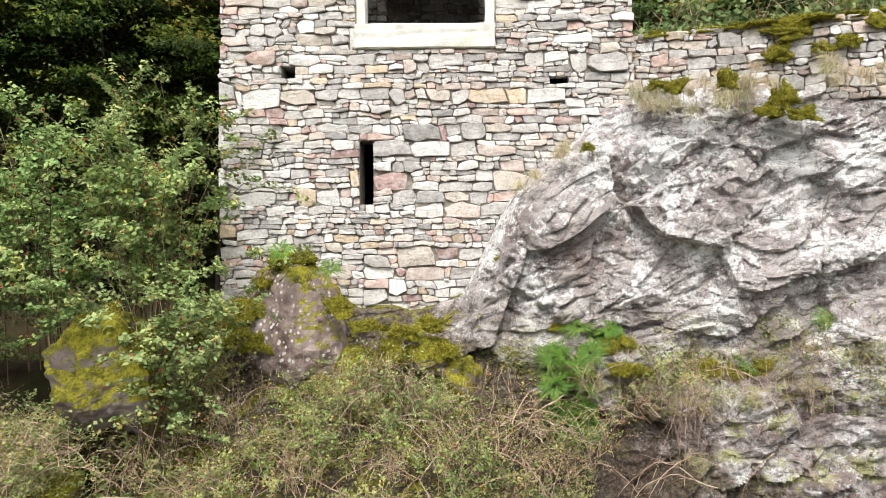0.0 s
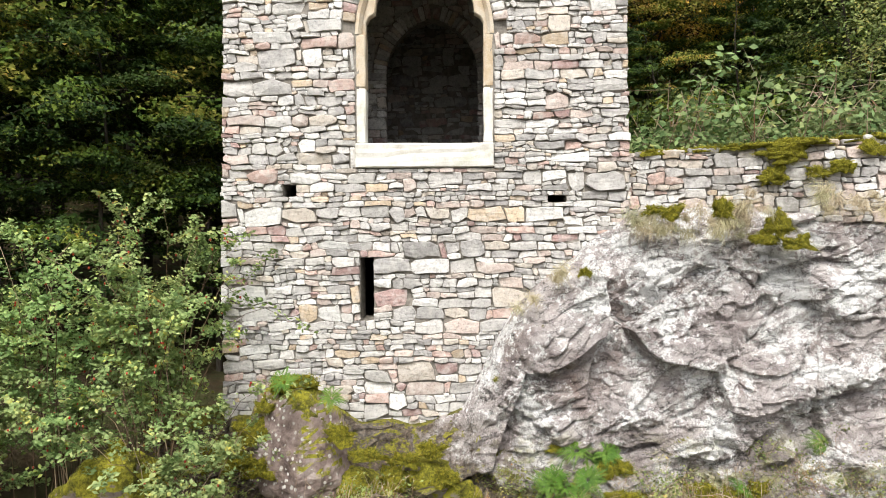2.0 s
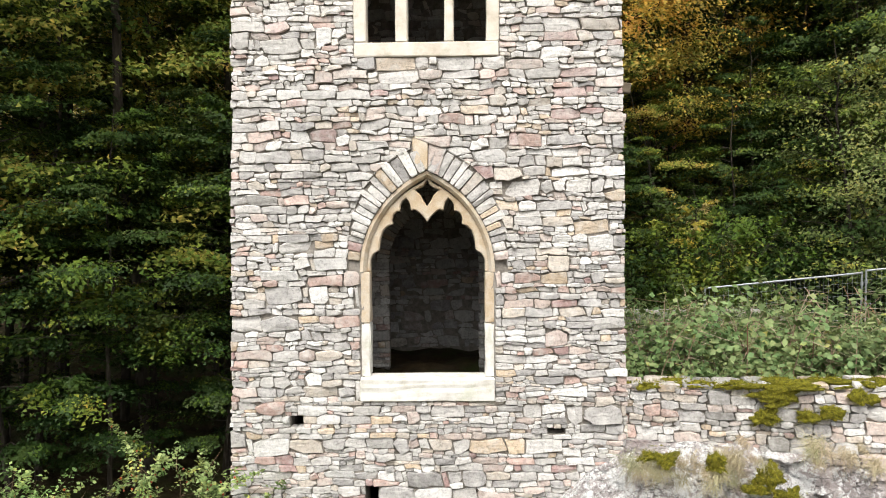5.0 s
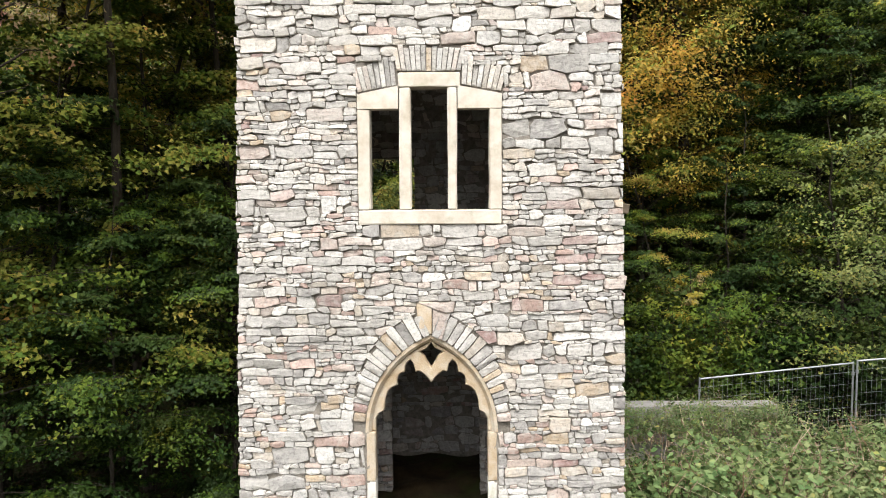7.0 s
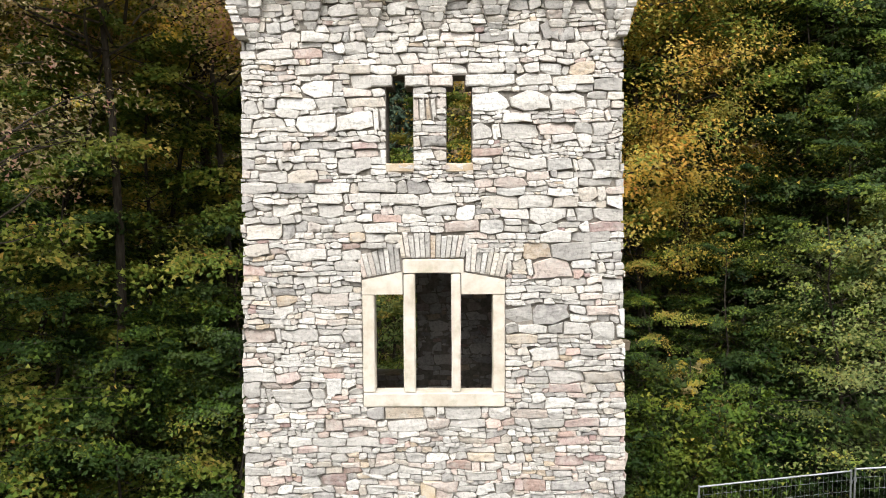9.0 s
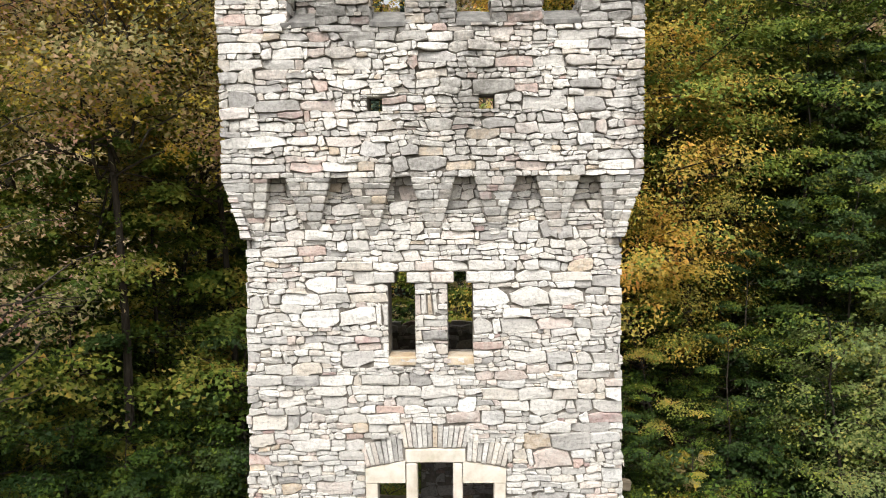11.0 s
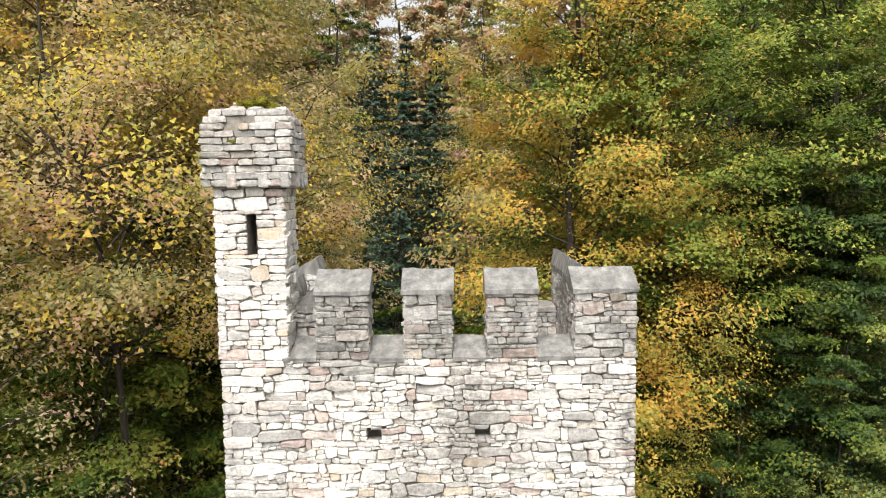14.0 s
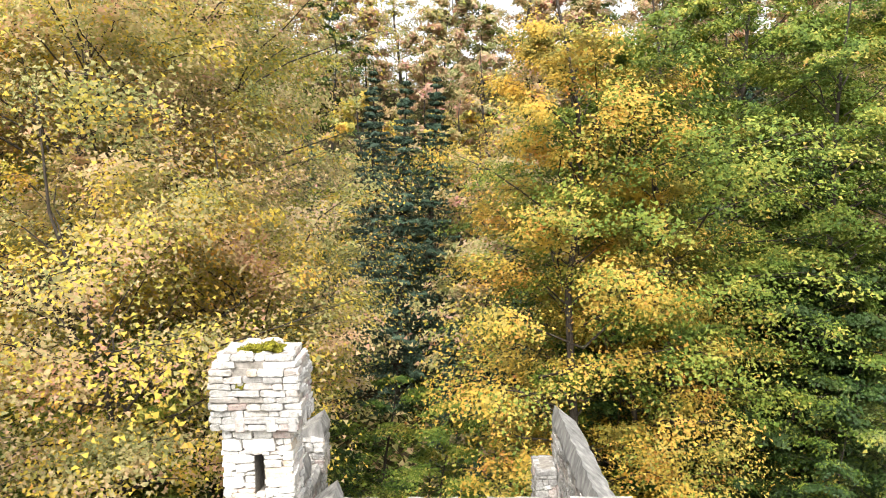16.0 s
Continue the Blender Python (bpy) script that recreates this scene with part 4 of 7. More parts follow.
def cap(parent, x0, x1, y0, y1, z0, z1, seed, ridge=0.55, name="coping"):
    """A coping slab with a steep weathering towards the front and a short one behind."""
    r = random.Random(seed)
    ym = y0 + (y1 - y0) * ridge
    o = 0.025
    prof = [(y0 - o, z0 - 0.02), (y0 - o, z0 + 0.035), (ym, z1), (y1 + o, z0 + 0.06), (y1 + o, z0 - 0.02)]
    nx = max(3, int((x1 - x0) / 0.12))
    v, f = [], []
    for i in range(nx + 1):
        x = x0 - o + (x1 - x0 + 2 * o) * i / nx
        v += [(x + r.uniform(-0.008, 0.008), y + r.uniform(-0.008, 0.008), z + r.uniform(-0.012, 0.010)) for y, z in prof]
    m = len(prof)
    for i in range(nx):
        for j in range(m):
            f.append((i * m + j, i * m + (j + 1) % m, (i + 1) * m + (j + 1) % m, (i + 1) * m + j))
    f += [tuple(range(m))[::-1], tuple(nx * m + j for j in range(m))]
    part(name, mesh_of(name, v, f, coping), parent)


MERLONS = ((-1.46, -0.77), (-0.31, 0.33), (0.78, 1.44), (1.93, 2.74))
for i, (x0, x1) in enumerate(MERLONS):
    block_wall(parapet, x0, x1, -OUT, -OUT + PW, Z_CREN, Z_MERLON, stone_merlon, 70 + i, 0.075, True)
    cap(parapet, x0, x1, -OUT, -OUT + PW, Z_MERLON, Z_MERLON + 0.28, 80 + i, 0.9)
for i, (x0, x1) in enumerate(((-1.92, -1.46), (-0.77, -0.31), (0.33, 0.78), (1.44, 1.93))):
    cap(parapet, x0 + 0.03, x1 - 0.03, -OUT, -OUT + PW, Z_CREN - 0.01, Z_CREN + 0.24, 90 + i, 0.9)
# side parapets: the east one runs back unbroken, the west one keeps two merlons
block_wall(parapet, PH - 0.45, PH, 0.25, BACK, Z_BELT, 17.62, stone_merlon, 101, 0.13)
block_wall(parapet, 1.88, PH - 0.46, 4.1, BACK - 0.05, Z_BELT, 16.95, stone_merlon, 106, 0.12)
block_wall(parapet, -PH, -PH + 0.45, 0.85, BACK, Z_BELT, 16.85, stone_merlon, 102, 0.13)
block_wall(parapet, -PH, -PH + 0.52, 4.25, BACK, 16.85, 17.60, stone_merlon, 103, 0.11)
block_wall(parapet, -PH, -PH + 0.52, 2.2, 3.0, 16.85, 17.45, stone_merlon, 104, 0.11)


def side_cap(x_in, x_out, y0, y1, z0, z1, seed):
    """A coping that falls outwards, along a side wall."""
    r = random.Random(seed)
    n = max(3, int((y1 - y0) / 0.2))
    s = 1 if x_out > x_in else -1
    prof = [(x_out + s * 0.03, z0 - 0.02), (x_out + s * 0.03, z0 + 0.03), (x_in + s * 0.06, z1), (x_in - s * 0.02, z0 + 0.1), (x_in - s * 0.02, z0 - 0.02)]
    v, f = [], []
    for i in range(n + 1):
        v += [(x + r.uniform(-0.02, 0.02), y0 + (y1 - y0) * i / n, z + r.uniform(-0.035, 0.02)) for x, z in prof]
    for i in range(n):
        for j in range(5):
            f.append((i * 5 + j, i * 5 + (j + 1) % 5, (i + 1) * 5 + (j + 1) % 5, (i + 1) * 5 + j))
    f += [tuple(range(5)), tuple(n * 5 + j for j in range(5))[::-1]]
    part("coping", mesh_of("coping", v, f, coping), parapet)


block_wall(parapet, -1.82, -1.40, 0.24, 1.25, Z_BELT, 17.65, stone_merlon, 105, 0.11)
side_cap(-1.40, -1.82, 0.24, 1.25, 17.65, 17.95, 116)
side_cap(PH - 0.45, PH, 0.2, BACK, 17.62, 18.0, 111)
side_cap(-PH + 0.52, -PH, 4.25, BACK, 17.60, 17.9, 112)
side_cap(-PH + 0.52, -PH, 2.2, 3.0, 17.45, 17.75, 113)
side_cap(-PH + 0.45, -PH, 0.85, 2.2, 16.85, 17.05, 114)
side_cap(-PH + 0.45, -PH, 3.0, 4.25, 16.85, 17.05, 115)

# unseen slab, added so that less daylight falls into the hollow tower
deck = tagged(new("floor_deck", mesh_of("floor_deck", *box(-2.06, 2.06, 0.5, BACK - 0.1, 14.85, 15.02), concrete)), "unseen grey deck added behind the battlements to keep light out", "floor", kind="structure")

# corner turret
turret = thing("turret", "slender corner turret of pale rubble with a crumbling mossy head", "turret", kind="structure")
TX0, TX1, TY0, TY1 = -2.745, -1.83, -OUT - 0.006, 0.46
block_wall(turret, TX0, TX1, TY0, TY1, Z_CREN, 18.35, stone_front, 121, 0.085, True)
TS = (-2.33, -2.20, 18.40, 18.93)
r = random.Random(122)
P = [box(TX0 + 0.04, TS[0], TY0 + 0.04, TY1 - 0.04, 18.34, 19.0), box(TS[1], TX1 - 0.04, TY0 + 0.04, TY1 - 0.04, 18.34, 19.0), box(TS[0], TS[1], 0.22, TY1 - 0.04, 18.34, 19.0),
     box(TX0 + 0.04, TX1 - 0.04, TY0 + 0.04, TY1 - 0.04, 18.93, 19.5)]
part("core", mesh_of("core", *join(P), mortar), turret)
wall_of(r, lay(r, TX1 - TX0, 1.10, 0.10, 0.05, 0.2, 0.1, 0.45, holes=[(TS[0] - TX0, TS[1] - TX0, 0.05, 0.58)]), turret, (TX0, TY0, 18.35), (1, 0, 0), (0, -1, 0), stone_front, 60, (0.4, 0.4), None, 0.1, 0.02, "side_stones")
for args in (((TX1, TY0, 18.35), (0, 1, 0), (1, 0, 0)), ((TX0, TY1, 18.35), (0, -1, 0), (-1, 0, 0))):
    wall_of(r, lay(r, TY1 - TY0, 1.10, 0.10, 0.05, 0.2, 0.1, 0.45), turret, *args, stone_front, 0, None, None, 0.1, 0.02, "side_stones")
wall_of(r, lay(r, TX1 - TX0, 1.10, 0.12), turret, (TX1, TY1, 18.35), (-1, 0, 0), (0, 1, 0), stone_front, 0, None, None, 0.1, 0.02, "side_stones")
# the head stands on small corbels and is rounded off above
HX0, HX1, HY0, HY1, HZ0, HZ1 = -2.86, -1.70, TY0 - 0.10, TY1 + 0.10, 19.29, 20.28
for i, u in enumerate((0.34, 0.68, 0.93)):
    x, y = HX0 + u * (HX1 - HX0), HY0 + u * (HY1 - HY0)
    part("corbel", mesh_of("corbel", *rough_box(r, x - 0.06, x + 0.06, HY0 - 0.035, TY0 + 0.1, 19.27, 19.47, 0.012), stone_head), turret)
    part("corbel", mesh_of("corbel", *rough_box(r, TX1 - 0.1, HX1 + 0.035, y - 0.06, y + 0.06, 19.27, 19.47, 0.012), stone_head), turret)


def head_layer(i, n):
    """Half sizes of the head at a course: upright, then drawing in to a low dome."""
    u = i / n
    return 1.0 if u < 0.64 else math.sqrt(max(0.02, 1 - ((u - 0.64) / 0.36) ** 2 * 0.55))


cxh, cyh = (HX0 + HX1) / 2, (HY0 + HY1) / 2
made = []
nl = 11
for i in range(nl):
    z0, z1 = HZ0 + (HZ1 - HZ0) * i / nl, HZ0 + (HZ1 - HZ0) * (i + 1) / nl
    sx, sy = (HX1 - HX0) / 2 * head_layer(i, nl), (HY1 - HY0) / 2 * head_layer(i, nl)
    made.append(box(cxh - sx + 0.05, cxh + sx - 0.05, cyh - sy + 0.05, cyh + sy - 0.05, z0, z1 + 0.002))
    for (ox, oy), rt, fc, wd in (((cxh - sx, cyh - sy), (1, 0, 0), (0, -1, 0), 2 * sx), ((cxh + sx, cyh - sy), (0, 1, 0), (1, 0, 0), 2 * sy),
                                 ((cxh + sx, cyh + sy), (-1, 0, 0), (0, 1, 0), 2 * sx), ((cxh - sx, cyh + sy), (0, -1, 0), (-1, 0, 0), 2 * sy)):
        x = 0.0
        while x < wd - 0.02:
            w = min(r.uniform(0.12, 0.38), wd - x)
            if wd - x - w < 0.09:
                w = wd - x
            if not (i in (7, 8, 9) and fc == (0, -1, 0) and 0.36 < x + w / 2 < 0.55):
                part("stone", mesh_of("stone", *onto(stone(r, outline(r, x, x + w, 0, z1 - z0), 0.12, 0.03), (ox, oy, z0), rt, fc), stone_head), turret)
            x += w
part("core", mesh_of("core", *join(made), mortar), turret)
tx = head_layer(nl - 1, nl)
P = []
for i in range(4):
    for j in range(4):
        x0, x1 = cxh + (i / 2 - 1) * (HX1 - HX0) / 2 * tx, cxh + ((i + 1) / 2 - 1) * (HX1 - HX0) / 2 * tx
        y0, y1 = cyh + (j / 2 - 1) * (HY1 - HY0) / 2 * tx, cyh + ((j + 1) / 2 - 1) * (HY1 - HY0) / 2 * tx
        hgt = 0.09 * (2 - ((i - 1.5) ** 2 + (j - 1.5) ** 2) / 2.25)
        part("cap_stone", mesh_of("cap_stone", *rough_box(r, x0 + 0.01, x1 - 0.01, y0 + 0.01, y1 - 0.01, HZ1 - 0.08, HZ1 - 0.04 + hgt + r.uniform(-0.015, 0.015), 0.022), stone_head), turret)
# ---- windows ----
rw = random.Random(5)
pointed = thing("window_1", "tall pointed window with a cusped sandstone tracery head and white sill", "window", kind="structure")
part("window_sill", mesh_of("window_sill", *rough_box(rw, -0.915, 0.905, -0.055, 0.34, 4.75, 5.07, 0.014, 4), limestone), pointed, "broad whitewashed limestone sill")
for s in (-1, 1):
    for i, (z0, z1, m) in enumerate(((5.075, 5.80, limestone), (5.805, 6.495, sandstone))):
        a, b = sorted((s * 0.775, s * 0.905))
        part("jamb", mesh_of("jamb", *rough_box(rw, a, b, 0.03, 0.30, z0, z1, 0.012), m), pointed)


def ring_band(r_in, r_out, y0, y1, side, n=18):
    """One half of a moulded arch band."""
    cx = -side * (R_ARCH - 0.91)
    a1 = math.acos((R_ARCH - 0.91) / R_ARCH)
    v, f = [], []
    for i in range(n + 1):
        a = a1 * i / n
        for r, y in ((r_in, y1), (r_in, y0 + 0.05), (r_in + 0.04, y0), (r_out, y0), (r_out, y1)):
            x = cx + side * r * math.cos(a)
            v.append((min(0, x) if side < 0 else max(0, x), y, SPRING + r * math.sin(a)))
    for i in range(n):
        for j in range(5):
            q = (i * 5 + j, i * 5 + (j + 1) % 5, (i + 1) * 5 + (j + 1) % 5, (i + 1) * 5 + j)
            f.append(q if side < 0 else q[::-1])
    f += [(0, 1, 2, 3, 4), tuple(n * 5 + j for j in range(5))[::-1]]
    return v, f


for s in (-1, 1):
    part("arch_moulding", mesh_of("arch_moulding", *ring_band(R_ARCH - 0.085, R_ARCH - 0.002, 0.02, 0.30, s), sandstone), pointed)


def tracery():
    """A pierced stone plate: two lobes on each side, a pendant between them and a small quatrefoil."""
    foil = [(-0.775, 6.50), (-0.775, 6.66), (-0.73, 6.74), (-0.655, 6.785), (-0.645, 6.87), (-0.635, 6.95), (-0.60, 7.05), (-0.54, 7.11), (-0.465, 7.14),
            (-0.475, 7.20), (-0.455, 7.27), (-0.41, 7.31), (-0.365, 7.315), (-0.36, 7.40), (-0.335, 7.45), (-0.285, 7.49), (-0.24, 7.43), (-0.225, 7.36),
            (-0.215, 7.32), (-0.165, 7.335), (-0.10, 7.29), (-0.05, 7.24), (0.0, 7.17)]
    inner = foil + [(-x, z) for x, z in foil[-2::-1]]
    n = 16
    arc = [(arch_x(SPRING + (APEX - SPRING) * i / n, -0.05), SPRING + (APEX - 0.07 - SPRING) * i / n) for i in range(n + 1)]
    outer = [(x, z) for x, z in arc] + [(-x, z) for x, z in arc[-2::-1]]
    loop = inner + outer
    eye = [(0, 7.38), (-0.055, 7.46), (-0.085, 7.53), (-0.165, 7.60), (-0.09, 7.63), (-0.045, 7.66), (0, 7.735), (0.045, 7.66), (0.09, 7.63), (0.165, 7.60), (0.085, 7.53), (0.055, 7.46)]
    bm = bmesh.new()
    for y in (0.10, 0.24):
        es = []
        for pts in (loop, eye):
            vs = [bm.verts.new((x, y, z)) for x, z in pts]
            es += [bm.edges.new((vs[i], vs[(i + 1) % len(vs)])) for i in range(len(vs))]
        bmesh.ops.triangle_fill(bm, edges=es, use_beauty=True)
    bm.verts.ensure_lookup_table()
    a = len(loop)
    t = a + len(eye)
    for o, m in ((0, a), (a, len(eye))):
        for i in range(m):
            j = (i + 1) % m
            bm.faces.new([bm.verts[k] for k in (o + i, o + j, t + o + j, t + o + i)])
    bmesh.ops.recalc_face_normals(bm, faces=list(bm.faces))
    rim = [e for e in bm.edges if len(e.link_faces) == 2 and e.calc_face_angle(0) > 1.0 and abs(e.verts[0].co.y - e.verts[1].co.y) < 0.01 and e.verts[0].co.y < 0.15]
    bmesh.ops.bevel(bm, geom=rim, offset=0.014, segments=1, affect='EDGES')
    me = bpy.data.meshes.new("tracery")
    bm.to_mesh(me)
    bm.free()
    me.materials.append(sandstone)
    return me


part("tracery", tracery(), pointed, "cusped ochre sandstone tracery with a pierced quatrefoil")

triple = thing("window_2", "three-light window with a stepped sandstone frame and two mullions", "window", kind="structure")
for name, x0, x1, z0, z1, y0, m in (
        ("window_sill", -0.95, 0.965, 9.355, 9.545, -0.03, cream), ("jamb", -0.955, -0.79, 9.55, 10.885, -0.012, cream), ("jamb", 0.80, 0.965, 9.55, 10.885, -0.012, cream),
        ("mullion", -0.40, -0.245, 9.55, 11.165, -0.014, cream), ("mullion", 0.245, 0.37, 9.55, 11.165, -0.014, cream),
        ("lintel", -0.405, 0.415, 11.17, 11.36, -0.014, cream)):
    part(name, mesh_of(name, *rough_box(rw, x0, x1, y0, 0.26, z0, z1, 0.010), m), triple)
for s in (-1, 1):
    q = [(-0.955, 10.89), (-0.41, 10.89), (-0.41, 11.19), (-0.955, 11.08)] if s < 0 else [(0.38, 10.89), (0.965, 10.89), (0.965, 11.08), (0.38, 11.19)]
    part("lintel", mesh_of("lintel", *prism(q, -0.012, 0.26), cream), triple)

# what is left inside: a fallen timber, an earth floor grown with weeds
beam = thing("timber_beam", "weathered timber beam fixed across the hollow inside of the tower", "beam")
part("beam", mesh_of("beam", *rough_box(rw, -0.1, 2.2, 3.4, 3.58, 9.15, 9.33, 0.012), timber), beam)
beam.matrix_world = pose(0, 0, 0.62, 0, 8, 0) @ Matrix.Translation((0, 0, 0))
fx, fy = np.meshgrid(np.linspace(-2.1, 2.1, 40), np.linspace(0.4, 4.5, 40))
fz = 4.66 + 0.05 * np.sin(fx * 5.1 + fy * 3.3) + 0.04 * np.sin(fx * 2.3 - fy * 6.1)
tagged(new("floor", grid_mesh("floor", np.stack([fx, fy, fz], -1), soil)), "earth floor strewn with rubble inside the tower", "floor", kind="structure")
# ---- ground, rock and woods ----
def smooth(a, b, x):
    t = np.clip((np.asarray(x, float) - a) / (b - a), 0, 1)
    return t * t * (3 - 2 * t)


RIDGE_X = (-9, -4.0, -2.9, -2.11, -1.66, -1.21, -0.84, 0.10, 0.50, 0.85, 1.15, 2.02, 2.66, 3.4, 4.6, 6.0, 9.0, 14.0)
RIDGE_Z = (1.6, 1.30, 1.35, 1.57, 1.70, 1.60, 1.40, 1.40, 1.62, 2.25, 2.90, 3.62, 4.10, 4.15, 4.25, 4.45, 4.5, 4.6)


def waves(x, y, seed, scale, octaves=4):
    """Smooth random relief from a few crossing sines."""
    r = np.random.RandomState(seed)
    out, amp, f = 0, 1.0, 1.0 / scale
    for _ in range(octaves):
        for _ in range(3):
            a, p = r.uniform(0, 2 * np.pi, 2)
            out = out + amp * np.sin((x * np.cos(a) + y * np.sin(a)) * f * 2 * np.pi + p) / 3
        amp, f = amp * 0.5, f * 2.03
    return out


def ground(x, y):
    """The lie of the land: a bank below the tower, a shelf beside it, a wooded valley climbing behind."""
    x, y = np.asarray(x, float), np.asarray(y, float)
    top = np.interp(x, RIDGE_X, RIDGE_Z)
    bank = -2.6 + 2.7 * smooth(-7.5, -2.0, y) + (top - 0.9) * smooth(-1.6, 0.25, y)
    foot = -2.6 + 1.2 * smooth(-7.5, -1.9, y) + (top + 0.7) * smooth(-0.30, 0.50, y)
    front = bank + (foot - bank) * smooth(-3.7, -3.3, x)
    shelf = 4.15 + 0.45 * smooth(0.8, 4.0, y) - 0.95 * smooth(5.6, 6.3, y)
    behind = np.where(x > 2.0, shelf, np.interp(x, (-12, -3, 2), (2.2, 1.2, 2.0)))
    up = np.where(y > 6, 0.10 * (y - 6) + 0.0037 * np.maximum(0, np.minimum(y, 95) - 14) ** 2, 0)
    sides = 0.16 * np.maximum(0, np.abs(x - 0.0) - 9) * smooth(2, 30, y)
    z = front + (behind - top + 0.1) * smooth(0.2, 2.5, y) + up + np.minimum(sides, 9)
    return z + 0.10 * waves(x, y, 5, 3.0, 3)


gx = np.concatenate([np.linspace(-260, -14, 40)[:-1], np.linspace(-14, 16, 110), np.linspace(16, 260, 40)[1:]])
gy = np.concatenate([np.linspace(-160, -9, 20)[:-1], np.linspace(-9, 14, 100), np.linspace(14, 260, 60)[1:]])
X, Y = np.meshgrid(gx, gy)
Z = ground(X, Y)
inside = (np.abs(X) < 2.35) & (Y > 0.2) & (Y < 4.7)
Z = np.where(inside, np.minimum(Z, 1.0), Z)
land = tagged(new("ground", grid_mesh("ground", np.stack([X, Y, Z], -1), soil)), "dark earth with leaf litter under bank, shelf and woods", "ground", kind="structure")


def blocky(u, v, seed, nu, nv, tilt, lift, groove=0.0):
    """Relief of broken blocks: every point takes the tilted plane of its nearest seed."""
    r = np.random.RandomState(seed)
    n = nu * nv
    su = (np.arange(n) % nu + r.uniform(-0.3, 1.3, n)) / nu * (u.max() - u.min()) + u.min()
    sv = (np.arange(n) // nu + r.uniform(-0.3, 1.3, n)) / nv * (v.max() - v.min()) + v.min()
    h, gu, gv = r.normal(0, lift, n), r.normal(0, tilt, n), r.normal(0, tilt, n)
    out = np.empty(u.size)
    uf, vf = u.ravel(), v.ravel()
    for i in range(0, u.size, 4000):
        d = (uf[i:i + 4000, None] - su) ** 2 + (vf[i:i + 4000, None] - sv) ** 2
        k = np.argpartition(d, 1, axis=1)[:, :2]
        two = np.sqrt(np.take_along_axis(d, k, 1))
        swap = two[:, 0] > two[:, 1]
        k[swap], two[swap] = k[swap][:, ::-1], two[swap][:, ::-1]
        edge = two[:, 1] - two[:, 0]
        w = np.clip(0.5 + 0.5 * edge / 0.03, 0, 1)
        pu, pv = uf[i:i + 4000], vf[i:i + 4000]
        a, b = (h[q] + gu[q] * (pu - su[q]) + gv[q] * (pv - sv[q]) for q in (k[:, 0], k[:, 1]))
        out[i:i + 4000] = w * a + (1 - w) * b - groove * np.clip(1 - edge / 0.035, 0, 1)
    return out.reshape(u.shape)


def outcrop():
    """A rock face leaning back from the bank, parted by slanting joints, with an overhanging lip and a ledge under it."""
    xs = np.concatenate([np.arange(-3.6, 0.2, 0.05), np.arange(0.2, 5.8, 0.0215), np.arange(5.8, 7.6, 0.06)])
    vs = np.linspace(0, 1, 300)
    x, v = np.meshgrid(xs, vs)
    top = np.interp(x, RIDGE_X, RIDGE_Z) + 0.07 * waves(x, x * 0, 8, 1.3, 3)
    w = np.clip(v / 0.86, 0, 1)
    z = -2.2 + (top + 2.2) * w
    prof_z = (-2.2, -1.0, -0.1, 0.7, 1.0, 1.25, 2.2, 3.0, 3.7, 4.4)
    right = np.interp(z, prof_z, (-1.9, -1.2, -0.90, -0.82, -0.76, -0.70, -0.60, -0.55, -0.50, -0.40))
    left = np.interp(z, prof_z, (-3.3, -2.3, -1.5, -0.75, -0.55, -0.45, -0.4, -0.4, -0.4, -0.4))
    y = left + (right - left) * smooth(0.2, 1.6, x)
    ragged = 0.11 * waves(x, z, 31, 0.8, 4)
    lip = np.interp(x, (0.5, 0.84, 1.3, 1.8, 2.4, 3.0, 3.7, 4.6, 7.0), (2.1, 1.98, 1.55, 1.25, 1.30, 1.36, 1.05, 1.75, 2.7)) + ragged
    under = smooth(0.0, 0.06, lip - z) * (1 - smooth(0.25, 0.9, lip - z)) * smooth(0.6, 0.9, x)
    shelf = np.interp(x, (1.6, 2.2, 2.9, 3.6, 5.8), (0.7, 0.95, 0.85, 0.55, 0.75)) + ragged
    step = smooth(0.0, 0.05, shelf - z) * (1 - smooth(0.3, 1.3, shelf - z)) * smooth(1.6, 2.2, x)
    y = y + 0.13 * under - 0.16 * step
    y = y * (0.12 + 0.88 * np.clip((top - z) / 0.55, 0, 1) ** 0.7)
    y = y - 0.12 * smooth(3.6, 6.0, x)
    back = np.clip((v - 0.86) / 0.14, 0, 1)
    y = y + back * 0.75
    z = z + back * 0.10
    c, s = math.cos(radians(27)), math.sin(radians(27))
    bend = 0.25 * waves(x, z, 33, 2.6, 2)
    u2, v2 = x * c + z * s + bend, (-x * s + z * c) * 1.6 + bend
    d = blocky(u2, v2, 21, 9, 9, 0.10, 0.055, 0.05) + blocky(u2 * 0.8 + v2 * 0.3, v2, 2, 26, 24, 0.16, 0.022, 0.035) + blocky(u2, v2 + 0.4 * u2, 3, 76, 80, 0.24, 0.011, 0.010)
    d = d + 0.035 * waves(x, z, 35, 0.9, 4)
    d = d * (1 - 0.55 * back) * (0.30 + 0.70 * smooth(0.0, 0.35, top - z))
    d = np.where(np.abs(x) < 2.66, np.minimum(d, 0.02 + 0.6 * np.maximum(0, -y - 0.02)), d)
    y = y - d * 1.0
    z = z + 0.25 * d * back
    keep_out = (np.abs(x) < 2.66) & (y > 0.10)
    y = np.where(keep_out, 0.10, y)
    return np.stack([x, y, z], -1)


ROCK = outcrop()


